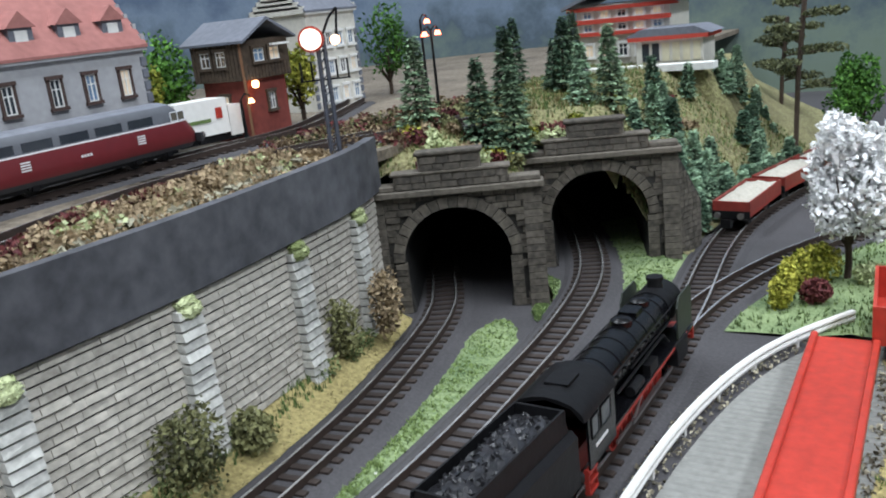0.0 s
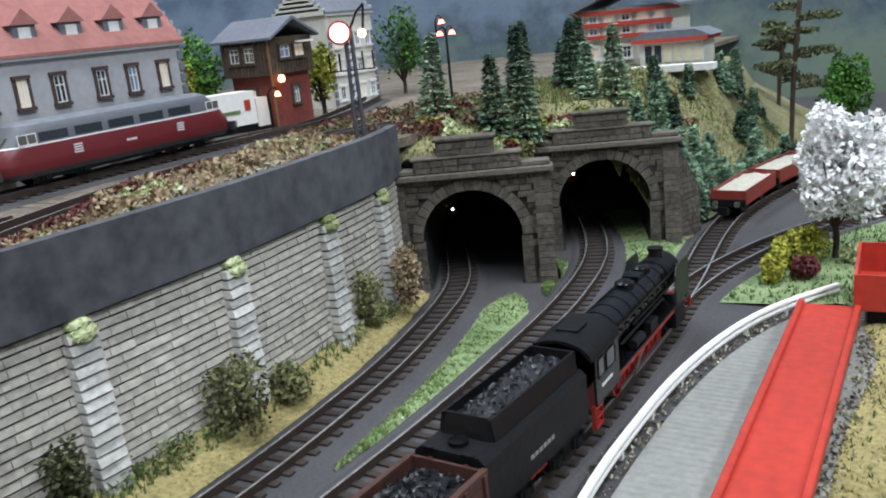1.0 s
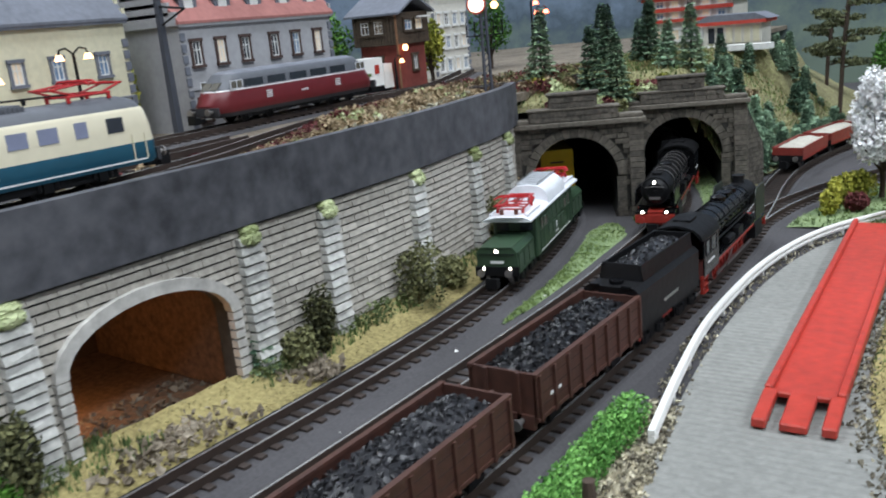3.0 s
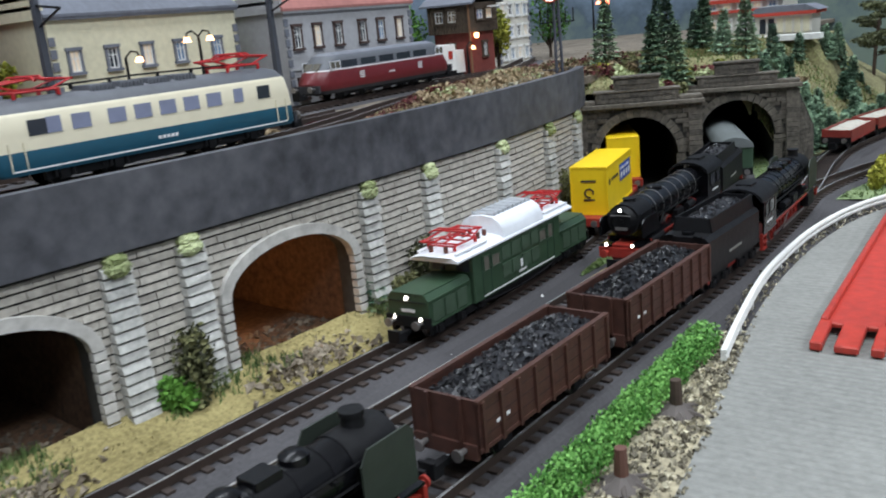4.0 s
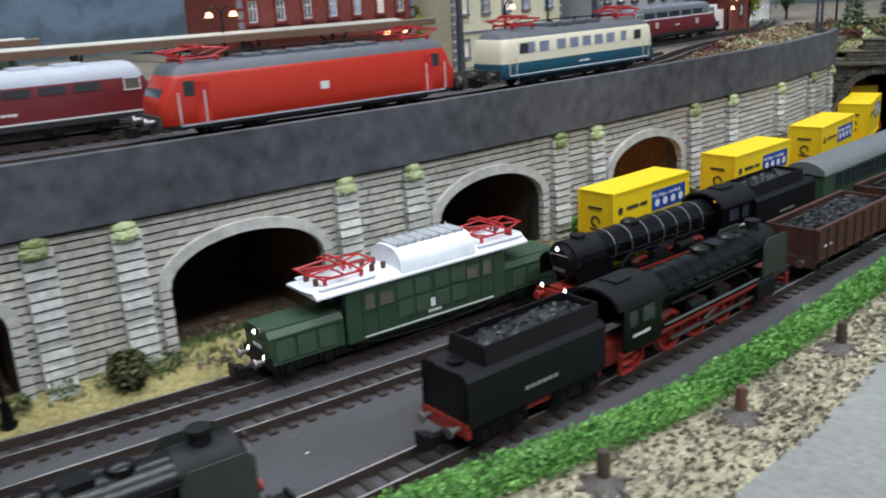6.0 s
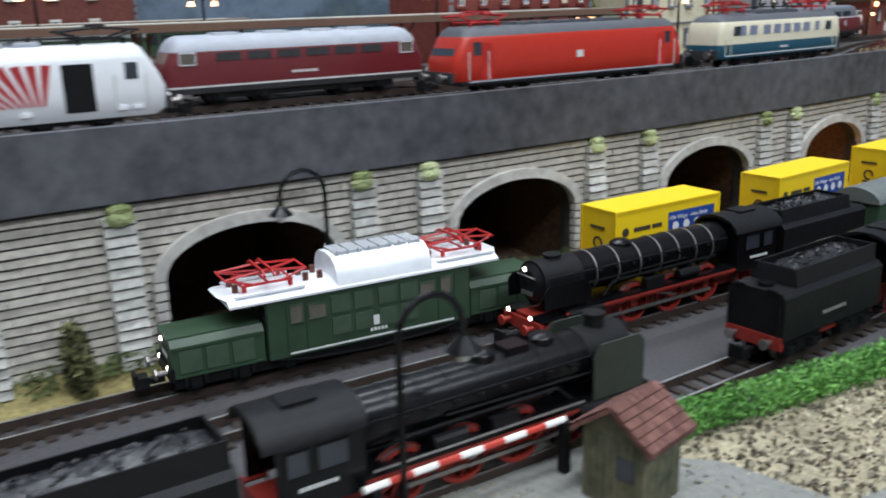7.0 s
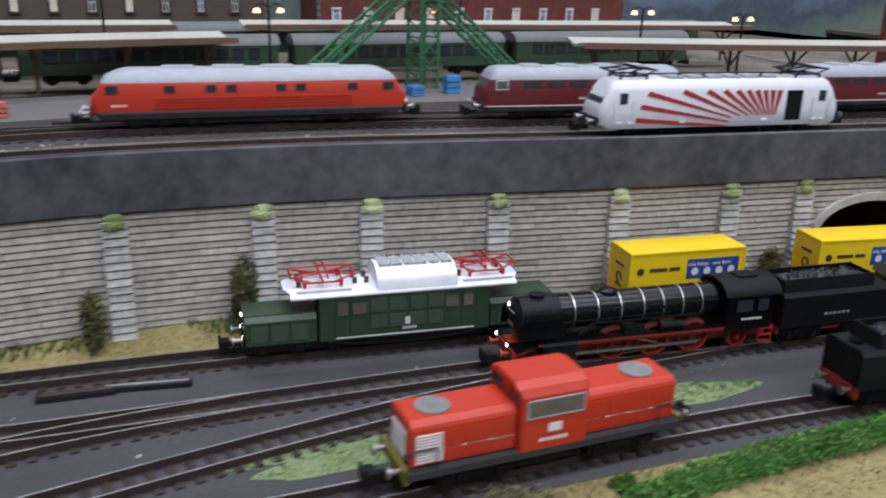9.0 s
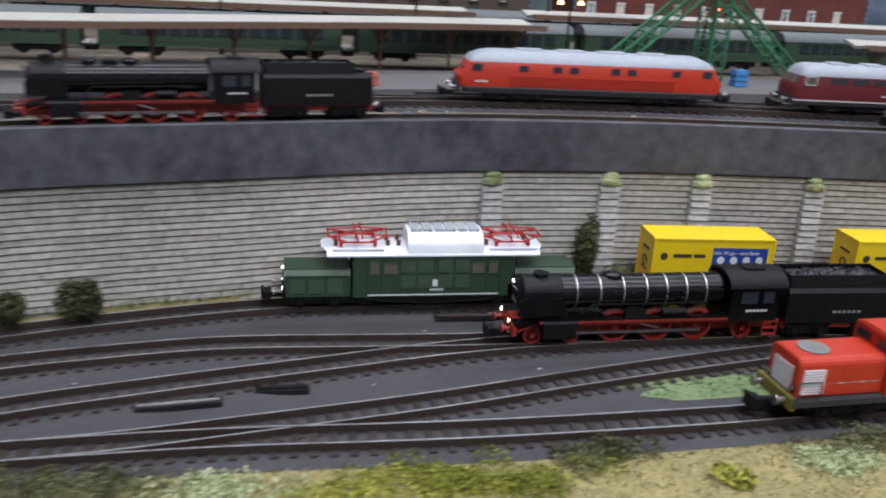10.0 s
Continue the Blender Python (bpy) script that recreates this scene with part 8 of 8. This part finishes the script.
SF = ((4, 5, 6, 7), (0, 1, 5, 4), (1, 2, 6, 5), (2, 3, 7, 6), (3, 0, 4, 7))
near, far_v, far_f = [], [], []
ROW = 2.6
for row in range(19):
    z0 = 0.8 + row * ROW
    z1 = min(z0 + ROW, 51.2)
    s = S(-1080) + random.uniform(0, 5)
    while s < S(205):
        y = WALL.at(s).y
        w = random.uniform(5.5, 9.5) if y > -380 else random.uniform(13, 24)
        a, b = s, min(s + w, S(205))
        s += w
        o = open_at((a + b) / 2) or open_at(a) or open_at(b)
        if o:
            zt = max(arch_z(q, *o) for q in np.linspace(max(a, o[0] + 0.01), min(b, o[1] - 0.01), 5)) if a < o[1] and b > o[0] else 0
            if z0 < zt + 1.5:
                lo, hi = o[0] - 1.0, o[1] + 1.0
                n_ = max(2, int((b - a) / 1.6))
                cuts = [a + (b - a) * k / n_ for k in range(n_ + 1)]
                keep = [k for k in range(n_) if cuts[k + 1] <= lo or cuts[k] >= hi or z0 >= max(arch_z(cuts[k], *o), arch_z(cuts[k + 1], *o), 27) + 0.8]
                if not keep:
                    continue
                if keep[-1] - keep[0] + 1 == len(keep):
                    a, b = cuts[keep[0]], cuts[keep[-1] + 1]
                else:
                    gap = next(k for k in keep if k + 1 not in keep)
                    a, b = cuts[keep[0]], cuts[gap + 1]
        v = stone_verts(a, b, z0, z1, random.uniform(0.5, 0.95))
        if -206 < y < -72 and len(near) < 290:
            near.append(v)
        else:
            n0 = len(far_v)
            far_v += v
            far_f += [tuple(n0 + i for i in f) for f in SF]
me = bpy.data.meshes.new("masonry")
me.from_pydata(far_v, [], far_f)
me.materials.append(STONE)
ob = new("masonry", me)
ob.parent = WALL_OB
tagged(ob, "pale embossed stone courses", kind="stuff")
for v in near:
    me = bpy.data.meshes.new("stone")
    me.from_pydata(v, [], SF)
    me.materials.append(STONE)
    ob = new("stone", me)
    ob.parent = WALL_OB

PIL = mat("light_pilaster_stone", (0.43, 0.425, 0.395), 0.9, var=0.25, scale=500, big=18, obj_random=0.3, bump=0.4, col2=(0.66, 0.65, 0.61), dist=0.0005)
for y in CAPY:
    s = S(y)
    for k in range(16):
        z0 = 0.5 + k * 2.96
        e = 4.6 - 0.105 * k
        me = bpy.data.meshes.new("pilaster_stone")
        me.from_pydata(stone_verts(s - 4.4, s + 4.4, z0, z0 + 2.96, e + random.uniform(-0.25, 0.25), 0, 0.84, 0.28), [], SF)
        me.materials.append(PIL)
        ob = new("pilaster_stone", me)
        ob.parent = WALL_OB
    bm = N()
    for o_, zz, rx, rz in ((2.2, 46.8, 3.9, 2.2), (1.6, 49.2, 3.4, 1.6)):
        p = WALL.side(s + random.uniform(-0.5, 0.5), o_, zz)
        r = bmesh.ops.create_icosphere(bm, subdivisions=3, radius=1.0)
        for v in r["verts"]:
            k = 1 + 0.28 * noise.noise(v.co * 3.1 + Vector(p))
            v.co = Vector((p[0] + v.co.x * 2.4 * k, p[1] + v.co.y * rx * k, p[2] + v.co.z * rz * k))
        for _k in range(260):
            d = Vector((random.gauss(0, 1), random.gauss(0, 1), random.gauss(0, 1))).normalized()
            leaf(bm, Vector((p[0] + d.x * 2.5, p[1] + d.y * rx * 1.05, p[2] + d.z * rz * 1.08)), 0.38)
    part("moss_cap", bm, PALEGREEN, WALL_OB, "lime green flock on a pilaster head")
RING = mat("smooth_arch_stone", (0.42, 0.40, 0.37), 0.85, var=0.2, scale=300, big=30, col2=(0.62, 0.60, 0.56))
for o in OPEN:
    c, h = (o[0] + o[1]) / 2, (o[1] - o[0]) / 2
    n = 15
    def ring_pt(k, r):
        a = math.pi * k / n
        return c - (h + r) * math.cos(a), 27 + (13 + r) * math.sin(a)
    for k in range(n):
        vs = []
        for off in (-1.0, 2.3):
            for kk, r in ((k, -0.2), (k + 1, -0.2), (k + 1, 3.4), (k, 3.4)):
                s_, z = ring_pt(kk, r)
                p = WALL.side(s_, off, z)
                vs.append((p[0] * M, p[1] * M, p[2] * M))
        me = bpy.data.meshes.new("arch_stone")
        me.from_pydata(vs, [], ((4, 5, 6, 7), (0, 1, 5, 4), (1, 2, 6, 5), (2, 3, 7, 6), (3, 0, 4, 7)))
        me.materials.append(RING)
        ob = new("arch_stone", me)
        ob.parent = WALL_OB
    for side_ in (-1, 1):
        for k in range(9):
            e = o[0] if side_ < 0 else o[1]
            a, b = (e - 3.6, e + 0.2) if side_ < 0 else (e - 0.2, e + 3.6)
            me = bpy.data.meshes.new("jamb_stone")
            me.from_pydata(stone_verts(a, b, 0.3 + k * 2.97, 0.3 + (k + 1) * 2.97, 2.3 + random.uniform(-0.12, 0.12), 0, 0.96, 0.06), [], SF)
            me.materials.append(RING)
            ob = new("jamb_stone", me)
            ob.parent = WALL_OB
# vault floors and side walls behind the arches; warm light burns in the first
EARTH = mat("red_brown_earth", (0.075, 0.038, 0.022), 0.95, var=0.4, scale=500, col2=(0.18, 0.10, 0.055))
for i, o in enumerate(OPEN):
    bm = N()
    for s_ in (o[0] - 1.5, o[1] + 0.5):
        p = [WALL.side(s_, -2, 0), WALL.side(s_ + 1, -2, 0), WALL.side(s_ + 1, -74, 0), WALL.side(s_, -74, 0)]
        lo = [bm.verts.new((q[0], q[1], 0)) for q in p]
        hi = [bm.verts.new((q[0], q[1], 62)) for q in p]
        for k in range(4):
            bm.faces.new((lo[k], lo[(k + 1) % 4], hi[(k + 1) % 4], hi[k]))
    part("vault_side", bm, EARTH, WALL_OB)
    bm = N()
    vs = [bm.verts.new(q) for q in (WALL.side(o[0], 4, 0.5), WALL.side(o[1], 4, 0.5), WALL.side(o[1], -74, 3), WALL.side(o[0], -74, 3))]
    bm.faces.new(vs)
    part("vault_floor", bm, EARTH, WALL_OB)
    for _ in range(1):
        bm = N()
        for _k in range(260):
            q = WALL.side(random.uniform(o[0] + 2, o[1] - 2), -random.uniform(0, 30), 1.5)
            lumps(bm, q[0], q[0] + 0.01, q[1], q[1] + 0.01, q[2], 0, 1, 0.6, 1.8)
        part("rubble", bm, mat("vault_rubble", (0.10, 0.075, 0.055), 0.95, obj_random=0.5, col2=(0.24, 0.2, 0.15)), WALL_OB, "dark rubble inside an arch", kind="stuff")

# the lamp that burns behind the first arch
q = WALL.side(S(-60), -32, 22)
bm = N()
cyl(bm, (q[0], q[1], q[2] - 1.5), (q[0], q[1], q[2] + 1.5), 1.5, 12, 1.0)
tagged(part("arch_lamp", bm, GLOW, None, "warm orange bulb burning inside an arch"), category="lamp")
arch_light = bpy.data.lights.new("arch_bulb_light", "POINT")
arch_light.energy, arch_light.color, arch_light.shadow_soft_size = 0.026, (1.0, 0.52, 0.2), 0.004
new("arch_bulb_light", arch_light).location = (q[0] * M, q[1] * M, (q[2] - 5) * M)

# ---- movement ----
TIMES = [i * 0.25 for i in range(41)]


def motions():
    for t, curve, train, offset, z, wb, flip in MOVERS:
        walk(t, [(k, place(t, curve, head_s(train, k) + offset, z, wb, flip)) for k in TIMES])
    for ob, x, side, r in SPIN_B:
        rows = []
        for i in range(201):
            k = i * 0.05
            a = math.degrees((head_s(TRAIN_B, 0) - head_s(TRAIN_B, k)) / r)
            m = pose(x * 1.1 * M, side * 4.6 * M, r * M, 0, a, 0) @ pose(0, 0, 0, 0, 0, 0 if side > 0 else 180)
            rows.append((k, m))
        walk(ob, rows)


motions()
